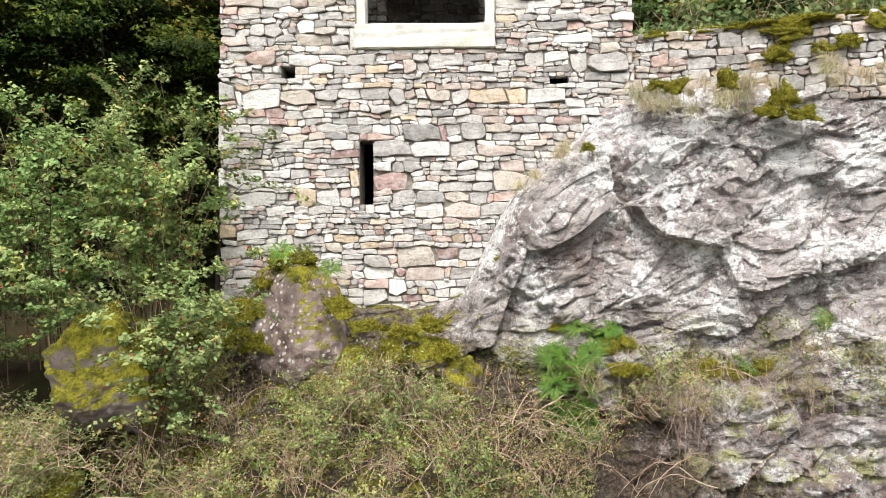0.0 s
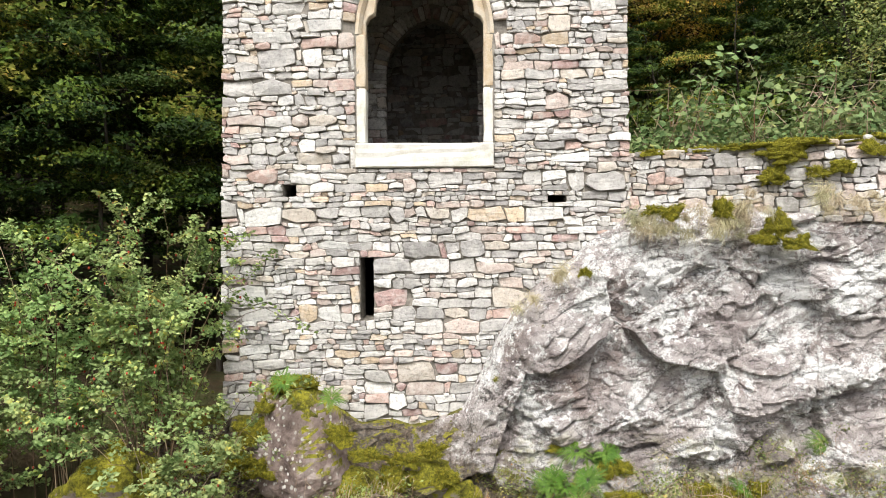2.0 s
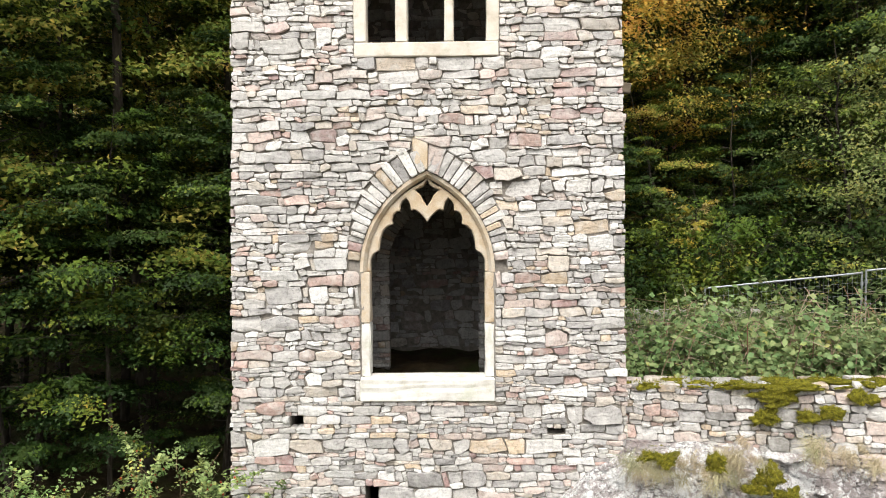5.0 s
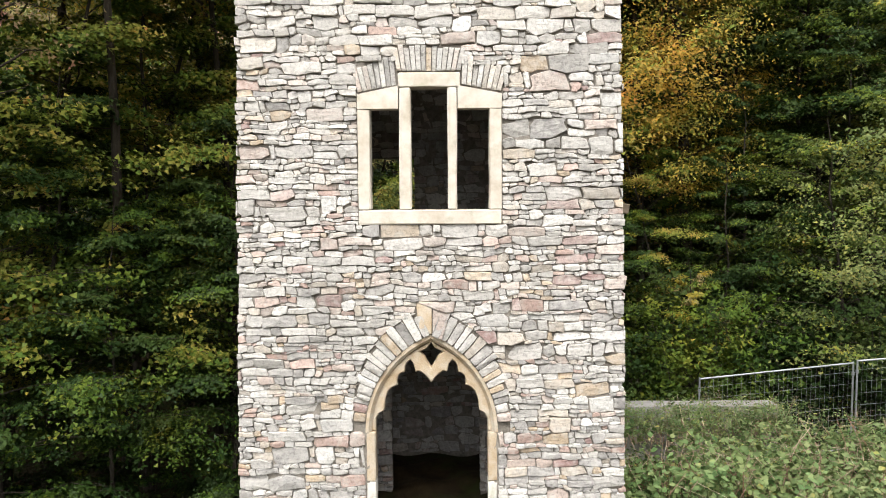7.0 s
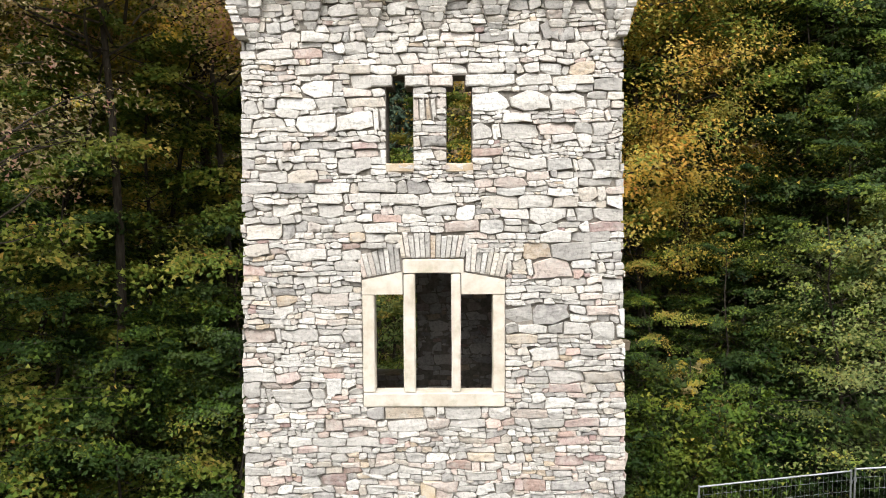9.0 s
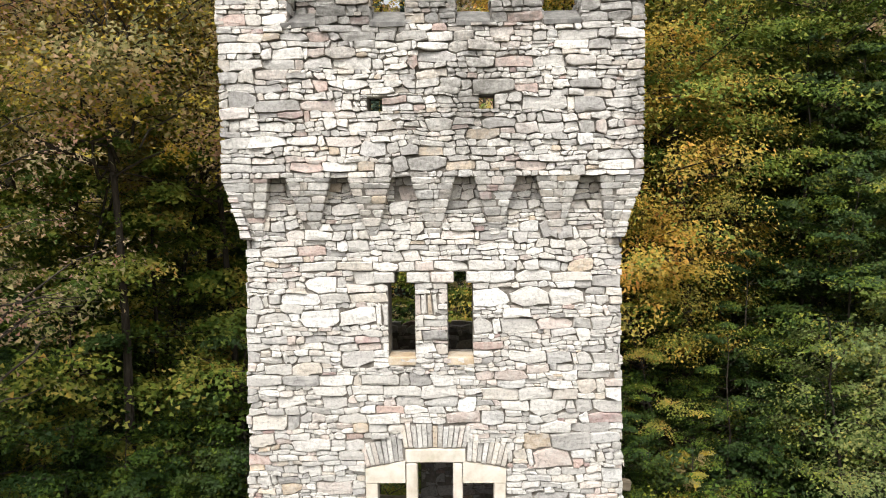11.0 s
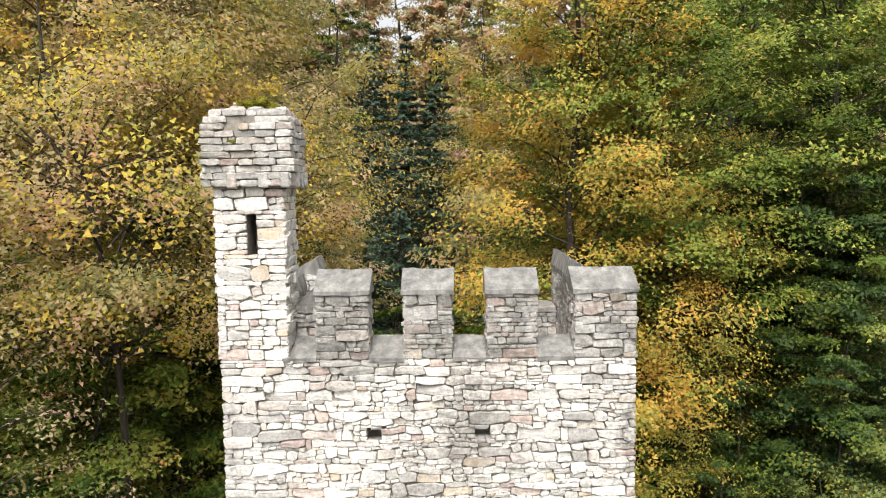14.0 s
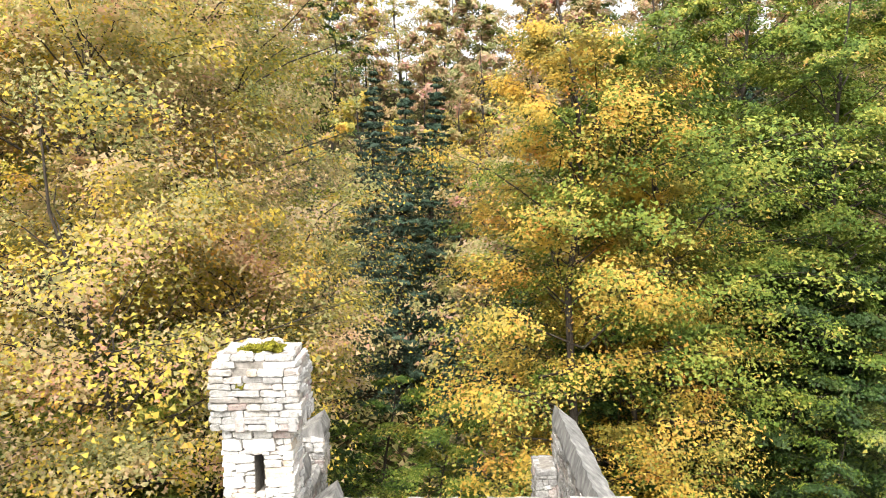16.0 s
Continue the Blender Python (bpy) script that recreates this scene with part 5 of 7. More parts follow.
def split_rock(pts, parent, seed, count):
    """The rock face as the blocks into which its joints part it."""
    r = np.random.RandomState(seed)
    rows, cols = pts.shape[:2]
    mid = (pts[:-1, :-1] + pts[1:, 1:]) / 2
    c, s = math.cos(radians(34)), math.sin(radians(34))
    u, v = mid[..., 0] * c + mid[..., 2] * s, (-mid[..., 0] * s + mid[..., 2] * c) * 1.9
    seeds = np.stack([r.uniform(u.min(), u.max(), count), r.uniform(v.min(), v.max(), count)], 1)
    own = ((u[..., None] - seeds[:, 0]) ** 2 + (v[..., None] - seeds[:, 1]) ** 2).argmin(-1)
    idx = np.arange(rows * cols).reshape(rows, cols)
    quads = np.stack([idx[:-1, :-1], idx[:-1, 1:], idx[1:, 1:], idx[1:, :-1]], -1)
    flat = pts.reshape(-1, 3)
    for i in range(count):
        q = quads[own == i]
        if len(q) < 4:
            continue
        used, inv = np.unique(q, return_inverse=True)
        part("rock_block", mesh_of("rock_block", flat[used], inv.reshape(-1, 4).tolist(), rock_mat), parent)


rock = thing("rock_outcrop", "fractured grey and mauve rock face with white stains and moss", "rock")
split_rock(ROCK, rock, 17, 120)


# ---- trees ----
def tube(path, radii, sides=6):
    """Corners of the quads of a tapering tube."""
    path = np.asarray(path, float)
    t = np.gradient(path, axis=0)
    t /= np.linalg.norm(t, axis=1)[:, None] + 1e-9
    ref = np.array((0.31, 0.17, 0.93))
    a = np.cross(t, ref)
    a /= np.linalg.norm(a, axis=1)[:, None] + 1e-9
    b = np.cross(t, a)
    ang = np.linspace(0, 2 * np.pi, sides, endpoint=False)
    ring = path[:, None] + (a[:, None] * np.cos(ang)[None, :, None] + b[:, None] * np.sin(ang)[None, :, None]) * np.asarray(radii)[:, None, None]
    nx = np.roll(ring, -1, axis=1)
    return np.stack([ring[:-1], nx[:-1], nx[1:], ring[1:]], 2).reshape(-1, 3)


def leaves_at(r, centre, length, width, droop=0.25, flat=0.45, soft=None):
    """Rhombic, slightly folded leaves: corners of one quad each. With soft normals they turn their faces as those point."""
    n = len(centre)
    az = r.uniform(0, 2 * np.pi, n)
    d = np.stack([np.cos(az), np.sin(az), r.normal(-droop, 0.35, n)], 1)
    up = np.stack([r.normal(0, flat, n), r.normal(0, flat, n), np.ones(n)], 1) if soft is None else soft + r.normal(0, flat, (n, 3))
    s = unit(np.cross(d, up))
    d = unit(d) if soft is None else unit(np.cross(up, s))
    L = (length * r.uniform(0.6, 1.3, n))[:, None]
    W = (width * r.uniform(0.6, 1.3, n))[:, None]
    nrm = np.cross(s, d)
    q = np.stack([centre - d * L * 0.5, centre + s * W * 0.5 + nrm * W * 0.12, centre + d * L * 0.5, centre - s * W * 0.5 + nrm * W * 0.12], 1)
    if soft is not None:
        away = (np.cross(q[:, 1] - q[:, 0], q[:, 2] - q[:, 0]) * soft).sum(1) < 0
        q[away] = q[away][:, ::-1]
    return q.reshape(-1, 3)


def slim_leaves(r, centre, length, width, droop=0.25, flat=0.45, soft=None):
    """Small far-off leaves: one slanting triangle each. With soft normals they turn their faces to the light, as those point."""
    n = len(centre)
    az = r.uniform(0, 2 * np.pi, n)
    d = np.stack([np.cos(az), np.sin(az), r.normal(-droop, 0.35, n)], 1)
    up = np.stack([r.normal(0, flat, n), r.normal(0, flat, n), np.ones(n)], 1) if soft is None else soft + r.normal(0, flat, (n, 3))
    s = unit(np.cross(d, up))
    d = unit(d) if soft is None else unit(np.cross(up, s))
    L = (length * r.uniform(0.6, 1.35, n))[:, None]
    W = (width * r.uniform(0.6, 1.35, n))[:, None]
    q = np.stack([centre - d * L * 0.5 + s * W * 0.3, centre - s * W * 0.7, centre + d * L * 0.5 + s * W * 0.15], 1)
    if soft is not None:
        away = (np.cross(q[:, 1] - q[:, 0], q[:, 2] - q[:, 0]) * soft).sum(1) < 0
        q[away] = q[away][:, ::-1]
    return q.reshape(-1, 3)


def unit(a):
    return a / (np.linalg.norm(a, axis=-1, keepdims=True) + 1e-9)


def broadleaf(seed, height, crown_from, spread, leaves, leaf=0.10, layered=0.5, limbs=30, twigs=12, cone=0.0, trunk_r=0.011, bare=0, fork=0.0, tight=1.0):
    """Trunk and limbs as tubes; leaves in sprays, flat or rounded, that stand off the limbs, with dark gaps between them."""
    r = np.random.RandomState(seed)
    n = 10
    t = np.linspace(0, 1, n)
    bend = np.cumsum(r.normal(0, 0.015, (n, 2)), 0) * height
    trunk = np.stack([bend[:, 0] * t, bend[:, 1] * t, height * t * 0.97], 1)
    r0 = trunk_r * height + 0.03
    wood = [tube(trunk, r0 * (1 - 0.93 * t) + 0.008, 7)]
    cent, soft = [], []
    per = leaves // (limbs * twigs)
    for i in range(limbs + bare):
        u = crown_from + (1 - 0.34 * fork - crown_from) * min(0.995, (i % limbs + r.uniform(0, 1)) / limbs)
        p0 = np.array([np.interp(u, t, trunk[:, j]) for j in range(3)])
        az = i * 2.4 + r.uniform(-0.5, 0.5)
        k = (u - crown_from) / (1 - 0.34 * fork - crown_from)
        dome = 0.30 + 0.85 * math.sin(math.pi * min(1, 0.20 + 0.78 * k))
        reach = spread * (dome * (1 - cone) + cone * (1.12 - 0.95 * k)) * r.uniform(0.55, 1.2)
        rise = (0.85 * (1 - layered) + 0.10 + 0.45 * k * k + fork * (0.4 + 2.4 * k * k)) * r.uniform(0.5, 1.3)
        m = 6
        s = np.linspace(0, 1, m)
        side = np.cumsum(r.normal(0, 0.07 + 0.09 * fork, m)) * reach
        path = np.stack([p0[0] + np.cos(az) * reach * s - np.sin(az) * side, p0[1] + np.sin(az) * reach * s + np.cos(az) * side,
                         p0[2] + rise * reach * (s - 0.45 * s * s) + np.cumsum(r.normal(0, 0.025, m)) * reach], 1)
        stout = r0 * (0.17 + 0.16 * fork * r.uniform(0, 1)) * (1 - 0.5 * k)
        wood.append(tube(path, stout * (1 - 0.92 * s) + 0.005, 4))
        if i >= limbs:
            continue
        for j in range(twigs):
            q = 0.30 + 0.74 * (j + r.uniform(0, 1)) / twigs
            b0 = np.array([np.interp(min(1, q), s, path[:, c]) for c in range(3)])
            a2 = az + (1 if j % 2 else -1) * r.uniform(0.25, 1.25)
            ln = (0.30 + (0.20 + 0.12 * fork) * reach) * r.uniform(0.6, 1.35)
            dz = r.uniform(-0.30, 0.22) * (1.1 - 0.6 * layered)
            b1 = b0 + np.array([np.cos(a2), np.sin(a2), dz]) * ln
            if j % 2:
                wood.append(tube([b0, b1], [0.010, 0.003], 3))
            cnt = int(per * r.uniform(0.3, 1.7))
            v = r.uniform(0.0, 1.2, cnt)[:, None]
            w = r.normal(0, 1, (cnt, 3)) * ln * tight * np.array([0.24, 0.24, 0.05 + 0.20 * (1 - layered)])
            c = b0 + (b1 - b0) * v + w
            c[:, 2] -= 0.16 * ln * v[:, 0] ** 2 * layered + 0.35 * layered * (w[:, 0] ** 2 + w[:, 1] ** 2) / ln
            cent.append(c)
            out = np.array([c[:, 0].mean() - p0[0], c[:, 1].mean() - p0[1], 0.25 * reach]) / reach
            puff = w / (ln * tight * np.array([0.24, 0.24, 0.10 + 0.20 * (1 - layered)]))
            soft.append(unit(0.52 * unit(out)[None] + (0.30 - 0.12 * layered) * puff + np.array([0, 0, 0.42 + 0.38 * layered]) + r.normal(0, 0.24, (cnt, 3))))
    cent, soft = np.concatenate(cent), np.concatenate(soft)
    return np.concatenate(wood), slim_leaves(r, cent, leaf, leaf * 0.80, 0.2, 0.34, soft), soft


def spruce(seed, height, spread, leaves, leaf=0.20):
    """A cone of drooping boughs with hanging needle sprays."""
    r = np.random.RandomState(seed)
    t = np.linspace(0, 1, 8)
    trunk = np.stack([0 * t, 0 * t, height * t], 1)
    wood = [tube(trunk, 0.014 * height * (1 - 0.95 * t) + 0.01, 7)]
    cent, soft = [], []
    whorls = 46
    per = leaves // (whorls * 5)
    for i in range(whorls):
        z = height * (0.08 + 0.91 * i / whorls)
        reach = spread * (1 - i / whorls) ** 0.85 + 0.15
        z += r.uniform(-0.15, 0.15)
        for j in range(5):
            az = j * 1.257 + i * 2.4 + r.uniform(-0.3, 0.3)
            L = reach * r.uniform(0.6, 1.12)
            s = np.linspace(0, 1, 5)
            path = np.stack([np.cos(az) * L * s, np.sin(az) * L * s, z - L * 0.38 * s + L * 0.22 * s * s * s], 1)
            wood.append(tube(path[::2], 0.03 * (1 - 0.9 * s[::2]) + 0.004, 3))
            q = r.uniform(0.1, 1, per) ** 0.7
            c = np.stack([np.interp(q, s, path[:, k]) for k in range(3)], 1)
            w = r.normal(0, 1, (per, 3)) * (0.16 * L * (1.15 - q))[:, None] * np.array([1, 1, 0.22])
            c = c + w
            c[:, 2] -= np.abs(r.normal(0, 0.05, per)) + 0.5 * (w[:, 0] ** 2 + w[:, 1] ** 2) / (0.16 * L + 0.05)
            cent.append(c)
            soft.append(unit(np.array([np.cos(az) * 0.6, np.sin(az) * 0.6, 0.75])[None] + r.normal(0, 0.25, (per, 3))))
    cent, soft = np.concatenate(cent), np.concatenate(soft)
    return np.concatenate(wood), slim_leaves(r, cent, leaf, leaf * 0.42, 0.45, 0.34, soft), soft


def tree_thing(name, label, category, parts, leaf_mat, other=None, share=0.35, trunk_name="trunk"):
    """A tree; some of its sprays may have turned to a second colour."""
    wood, lv, soft = parts
    tri = lv.reshape(-1, 3, 3)
    turned = np.zeros(len(tri), bool)
    if other is not None:
        chunk = np.arange(len(tri)) // 70
        turned = np.random.RandomState(len(name)).uniform(0, 1, chunk.max() + 1)[chunk] < share
    ob = thing(name, label, category, at=(0, 0, -300))
    part(trunk_name, quick_mesh(trunk_name, wood, 4, bark), ob)
    top = part("crown", quick_mesh("crown", tri[~turned].reshape(-1, 3), 3, leaf_mat, soft[~turned]), ob)
    if other is not None:
        part("turned_foliage", quick_mesh("turned_foliage", tri[turned].reshape(-1, 3), 3, other, soft[turned]), top)["kind"] = "stuff"
    return ob


KINDS = {
    "beech": tree_thing("beech_tree", "tall green beech with layered level sprays of leaves", "tree", broadleaf(1, 17, 0.22, 3.3, 30000, 0.125, 0.80, 46, 8, 0.10, 0.005), leaf_beech, leaf_green, 0.50),
    "dark": tree_thing("hornbeam_tree", "green tree in the woods, its leaves coloured dark for shade", "tree", broadleaf(2, 16, 0.14, 3.3, 24000, 0.140, 0.80, 40, 7, 0.08, 0.005), leaf_dark, leaf_green, 0.22),
    "tall": tree_thing("lime_tree", "tall forest tree with a dark forked trunk and hanging green sprays", "tree", broadleaf(11, 26, 0.44, 5.0, 56000, 0.125, 0.70, 48, 8, 0.05, 0.008, bare=4, fork=0.30, tight=0.85), leaf_green, leaf_beech, 0.35),
    "yellow": tree_thing("maple_tree", "tall maple in bright yellow autumn leaf", "tree", broadleaf(3, 23, 0.22, 3.5, 66000, 0.092, 0.45, 54, 9, 0.30, 0.006, bare=3, fork=0.55), leaf_yellow, leaf_beech, 0.22),
    "olive": tree_thing("oak_tree", "oak turning olive and gold in autumn", "tree", broadleaf(4, 22, 0.60, 4.0, 46000, 0.092, 0.40, 46, 9, 0.05, 0.0048, bare=4, fork=0.45), leaf_olive, leaf_yellow, 0.35),
    "rust": tree_thing("cherry_tree", "thin-crowned tree in rusty autumn leaf", "tree", broadleaf(5, 22, 0.58, 3.4, 40000, 0.092, 0.35, 40, 9, 0.05, 0.0048, bare=4, fork=0.4), leaf_rust, leaf_olive, 0.5),
    "bare": tree_thing("withered_sapling", "slender half-bare sapling with tan withered leaves", "tree", broadleaf(12, 20, 0.45, 2.0, 9000, 0.080, 0.3, 40, 8, 0.1, 0.004, bare=14, fork=0.5), leaf_rust, leaf_olive, 0.3),
    "hazel": tree_thing("hazel_tree", "open light green hazel with thin grey stems", "tree", broadleaf(13, 10, 0.03, 2.7, 15000, 0.100, 0.62, 40, 7, 0.10, 0.005, bare=16, fork=0.30), leaf_hazel, leaf_beech, 0.30),
    "spruce": tree_thing("spruce_tree", "dark conical spruce standing in the gully", "tree", spruce(6, 20, 3.6, 26000, 0.26), leaf_needle),
    "far_yellow": tree_thing("birch_tree", "distant tree in yellow autumn leaf", "tree", broadleaf(7, 18, 0.12, 3.6, 7000, 0.27, 0.40, 26, 7, 0.25, fork=0.4), leaf_yellow, leaf_olive, 0.35),
    "far_olive": tree_thing("ash_tree", "distant tree turning olive brown", "tree", broadleaf(8, 18, 0.12, 3.9, 7000, 0.27, 0.40, 26, 7, 0.15, fork=0.4), leaf_olive, leaf_rust, 0.35),
    "far_green": tree_thing("elm_tree", "distant green tree on the wooded slope", "tree", broadleaf(9, 18, 0.05, 4.0, 6000, 0.29, 0.6, 24, 7, 0.3), leaf_green, leaf_dark, 0.45),
    "brow": tree_thing("alder_tree", "distant tree turning brown on the brow of the hill", "tree", broadleaf(14, 18, 0.04, 3.8, 7000, 0.52, 0.40, 30, 6, 0.15, 0.006, fork=0.2, tight=1.4), leaf_olive, leaf_rust, 0.4),
    "far_spruce": tree_thing("fir_tree", "distant dark fir on the wooded slope", "tree", spruce(10, 20, 3.2, 9000, 0.40), leaf_needle),
}
USED = set()


def again(ob, m):
    """A copy that keeps the size which m gives."""
    twin = copy_thing(ob, m)
    twin.matrix_world = m
    return twin


def plant(kind, x, y, scale=1.0, turn=None, sink=0.1, z=None):
    r = random.Random(int(x * 131 + y * 977 + 5000))
    turn = r.uniform(0, 360) if turn is None else turn
    m = pose(x, y, (float(ground(x, y)) if z is None else z) - sink, r.uniform(-3, 3), r.uniform(-3, 3), turn) @ Matrix.Diagonal((scale, scale, scale * r.uniform(0.93, 1.07), 1))
    if kind in USED:
        return again(KINDS[kind], m)
    USED.add(kind)
    KINDS[kind].matrix_world = m
    return KINDS[kind]


for kind, x, y, s in (
        # the green wall beside the tower
        ("dark", -7.0, 5.4, 0.56), ("dark", -5.2, 8.0, 0.70), ("dark", -8.6, 4.6, 0.70), ("dark", -5.0, 6.8, 0.60), ("dark", -11.2, 5.0, 0.7), ("beech", -7.2, 8.2, 0.98), ("dark", -9.2, 6.6, 0.78), ("beech", -10.6, 7.6, 0.98), ("dark", -12.6, 8.4, 0.9), ("beech", -4.9, 10.6, 0.85), ("dark", -6.6, 12.0, 0.9), ("beech", -9.0, 10.6, 1.08), ("beech", -12.4, 11.5, 1.0), ("dark", -4.4, 14.5, 0.9), ("dark", -15.2, 11.0, 1.0),
        # autumn trees above them
        ("olive", -6.9, 7.4, 1.12), ("olive", -5.5, 9.8, 1.04), ("olive", -11.0, 11.0, 1.34), ("rust", -7.4, 14.0, 1.22), ("yellow", -13.5, 14.0, 1.36), ("olive", -8.2, 17.0, 1.44), ("beech", -10.2, 6.2, 1.0), ("olive", -17.5, 15.0, 1.4), ("yellow", -10.2, 22.0, 1.5), ("bare", -8.0, 2.2, 1.03),
        # right of the tower
        ("yellow", 4.7, 14.3, 1.26), ("yellow", 6.6, 14.9, 0.92), ("tall", 8.46, 15.64, 1.02), ("tall", 13.4, 18.6, 1.0), ("dark", 10.6, 18.6, 1.0), ("dark", 15.5, 15.0, 1.0), ("dark", 12.4, 14.8, 0.95), ("dark", 5.6, 17.4, 0.9), ("dark", 16.0, 19.5, 1.1), ("tall", 18.6, 21.0, 1.05), ("dark", 9.4, 21.5, 1.0), ("tall", 6.6, 20.5, 0.9), ("tall", 11.4, 23.0, 1.05),
        ("beech", 6.9, 12.6, 0.52), ("hazel", 10.8, 9.6, 0.85), ("hazel", 13.2, 9.8, 1.0), ("dark", 8.4, 11.6, 0.46), ("dark", 11.6, 12.4, 0.72), ("hazel", 14.2, 12.0, 1.2), ("dark", 4.6, 10.8, 0.40), ("dark", 14.6, 16.2, 0.95), ("dark", 9.6, 13.4, 0.62), ("dark", 12.2, 16.6, 0.95),
        # the gully
        ("spruce", -3.7, 40.0, 1.12), ("spruce", -1.9, 47.0, 1.15), ("spruce", -5.6, 44.0, 1.1), ("spruce", 1.9, 25.0, 0.62), ("spruce", 3.4, 29.0, 0.75), ("spruce", -0.2, 31.0, 0.55), ("far_green", 0.0, 17.5, 0.5), ("far_green", -1.9, 16.5, 0.5), ("far_yellow", 2.7, 20.5, 0.52), ("far_green", -2.8, 22.0, 0.66), ("far_olive", -0.6, 22.5, 0.52), ("far_green", 2.0, 14.6, 0.42), ("far_yellow", 7.2, 11.0, 0.26),
        ("far_olive", 2.4, 36.0, 1.05), ("far_olive", 4.4, 33.0, 1.0), ("far_yellow", 5.6, 30.0, 0.9), ("far_yellow", 1.0, 54.0, 1.05), ("far_olive", 4.0, 54.0, 1.1), ("far_olive", 8.0, 60.0, 1.1), ("far_yellow", -7.0, 52.0, 1.1), ("far_green", -0.8, 19.5, 0.5), ("hazel", -1.7, 9.0, 0.95), ("beech", -1.0, 13.0, 0.80), ("hazel", 1.6, 11.5, 0.9), ("far_spruce", 0.9, 21.0, 0.42), ("far_spruce", 2.6, 23.5, 0.5)):
    plant(kind, x, y, s)
for x, y in ((16, 26), (20, 30), (13, 29), (18, 38), (25, 40), (11, 36), (15, 46), (22, 50), (9, 46)):
    plant("far_green", x, y, 1.0)
wr = random.Random(77)
for i in range(44):                     # the far brow of the hill
    plant(("brow", "brow", "far_green", "brow", "far_olive")[i % 5], -64 + i * 3.0 + math.sin(i * 5.1), 86 + 7 * math.sin(i * 2.1), 1.0 + 0.12 * math.sin(i * 3.7))
for row in range(5):
    y = 27 + row * 8.5
    for i in range(10):
        x = (i - 4.5 + wr.uniform(-0.35, 0.35)) * (5.0 + row * 1.1)
        yy = y + wr.uniform(-3, 3)
        if abs(x) < 6.5 and yy < 50:
            continue
        kind = wr.choice(("far_yellow", "far_olive", "far_olive", "far_green", "far_spruce") if row < 4 else ("far_olive", "far_yellow", "far_green", "far_olive"))
        if x > 7 and wr.random() < 0.7:
            kind = wr.choice(("far_green", "far_spruce", "far_olive"))
        plant(kind, x, yy, wr.uniform(0.7, 0.95))


def thicket(name, label, seed, n, mat):
    """Undergrowth of the far slopes: clumps of leaves close over the ground."""
    r = np.random.RandomState(seed)
    y = r.uniform(24, 112, n)
    x = r.uniform(-0.75, 0.75, n) * (y + 14)
    z = ground(x, y)
    c = np.repeat(np.stack([x, y, z + 0.6], 1), 34, 0)
    c = c + r.normal(0, 1, c.shape) * np.array([1.5, 1.5, 0.9])
    return tagged(new(name, quick_mesh(name, slim_leaves(r, c, 0.55, 0.40), 3, mat)), label, "undergrowth", kind="stuff")


thicket("far_thicket", "green undergrowth covering the far wooded slope", 91, 1300, leaf_green)
thicket("autumn_thicket", "olive brown undergrowth covering the far wooded slope", 92, 1100, leaf_olive)
# ---- garden wall, rocks and plants near the tower ----
def turned_wall(name, label, x0, y0, x1, y1, z0, h0, h1, singles, seed, thick=0.5):
    w = thing(name, label, "wall", kind="structure")
    d = Vector((x1 - x0, y1 - y0, 0))
    L = d.length
    d /= L
    nrm = Vector((d.y, -d.x, 0))
    r = random.Random(seed)
    st = lay(r, L, h1, 0.080, 0.04, 0.18, 0.07, 0.36)

    def top_line(poly):
        xc = sum(p[0] for p in poly) / len(poly)
        top = h0 + (h1 - h0) * xc / L + 0.05 * math.sin(xc * 4.1)
        return clip(poly, xc, top, 0, -1)
    wall_of(r, st, w, (x0, y0, z0), d, nrm, stone_old, singles, (0.8, 0.4), top_line, 0.15, 0.03, bend=(55.0, 0.03))
    v, f = prism([(0.0, 0.0), (L, 0.0), (L, h1 - 0.05), (0.0, h0 - 0.05)], 0, 1)
    v = [Vector((x0, y0, z0)) + d * p[0] - nrm * (0.05 + (thick - 0.05) * p[1]) + Vector((0, 0, p[2])) for p in v]
    part("core", mesh_of("core", v, f, mortar), w)
    x = 0.0
    while x < L:                        # flat stones along the top
        wd = r.uniform(0.25, 0.5)
        pv, pf = rough_box(r, x + 0.01, min(L, x + wd) - 0.01, 0.0, thick, 0, r.uniform(0.06, 0.10), 0.015)
        zt = h0 + (h1 - h0) * x / L - 0.03
        pv = [Vector((x0, y0, z0 + zt)) + d * p[0] - nrm * p[1] + Vector((0, 0, p[2])) for p in pv]
        part("cap_stone", mesh_of("cap_stone", pv, pf, stone_old), w)
        x += wd
    return w


GW = (2.60, 0.22, 9.8, -1.35)
turned_wall("wall_garden", "low dry-stone wall of grey rubble grown with moss on top", *GW, 4.02, 0.88, 1.20, 200, 301)


def gw_point(x, back=0.25):
    t = (x - GW[0]) / (GW[2] - GW[0])
    return x + 0.2 * back, GW[1] + (GW[3] - GW[1]) * t + back, 4.02 + 0.88 + (0.32) * t


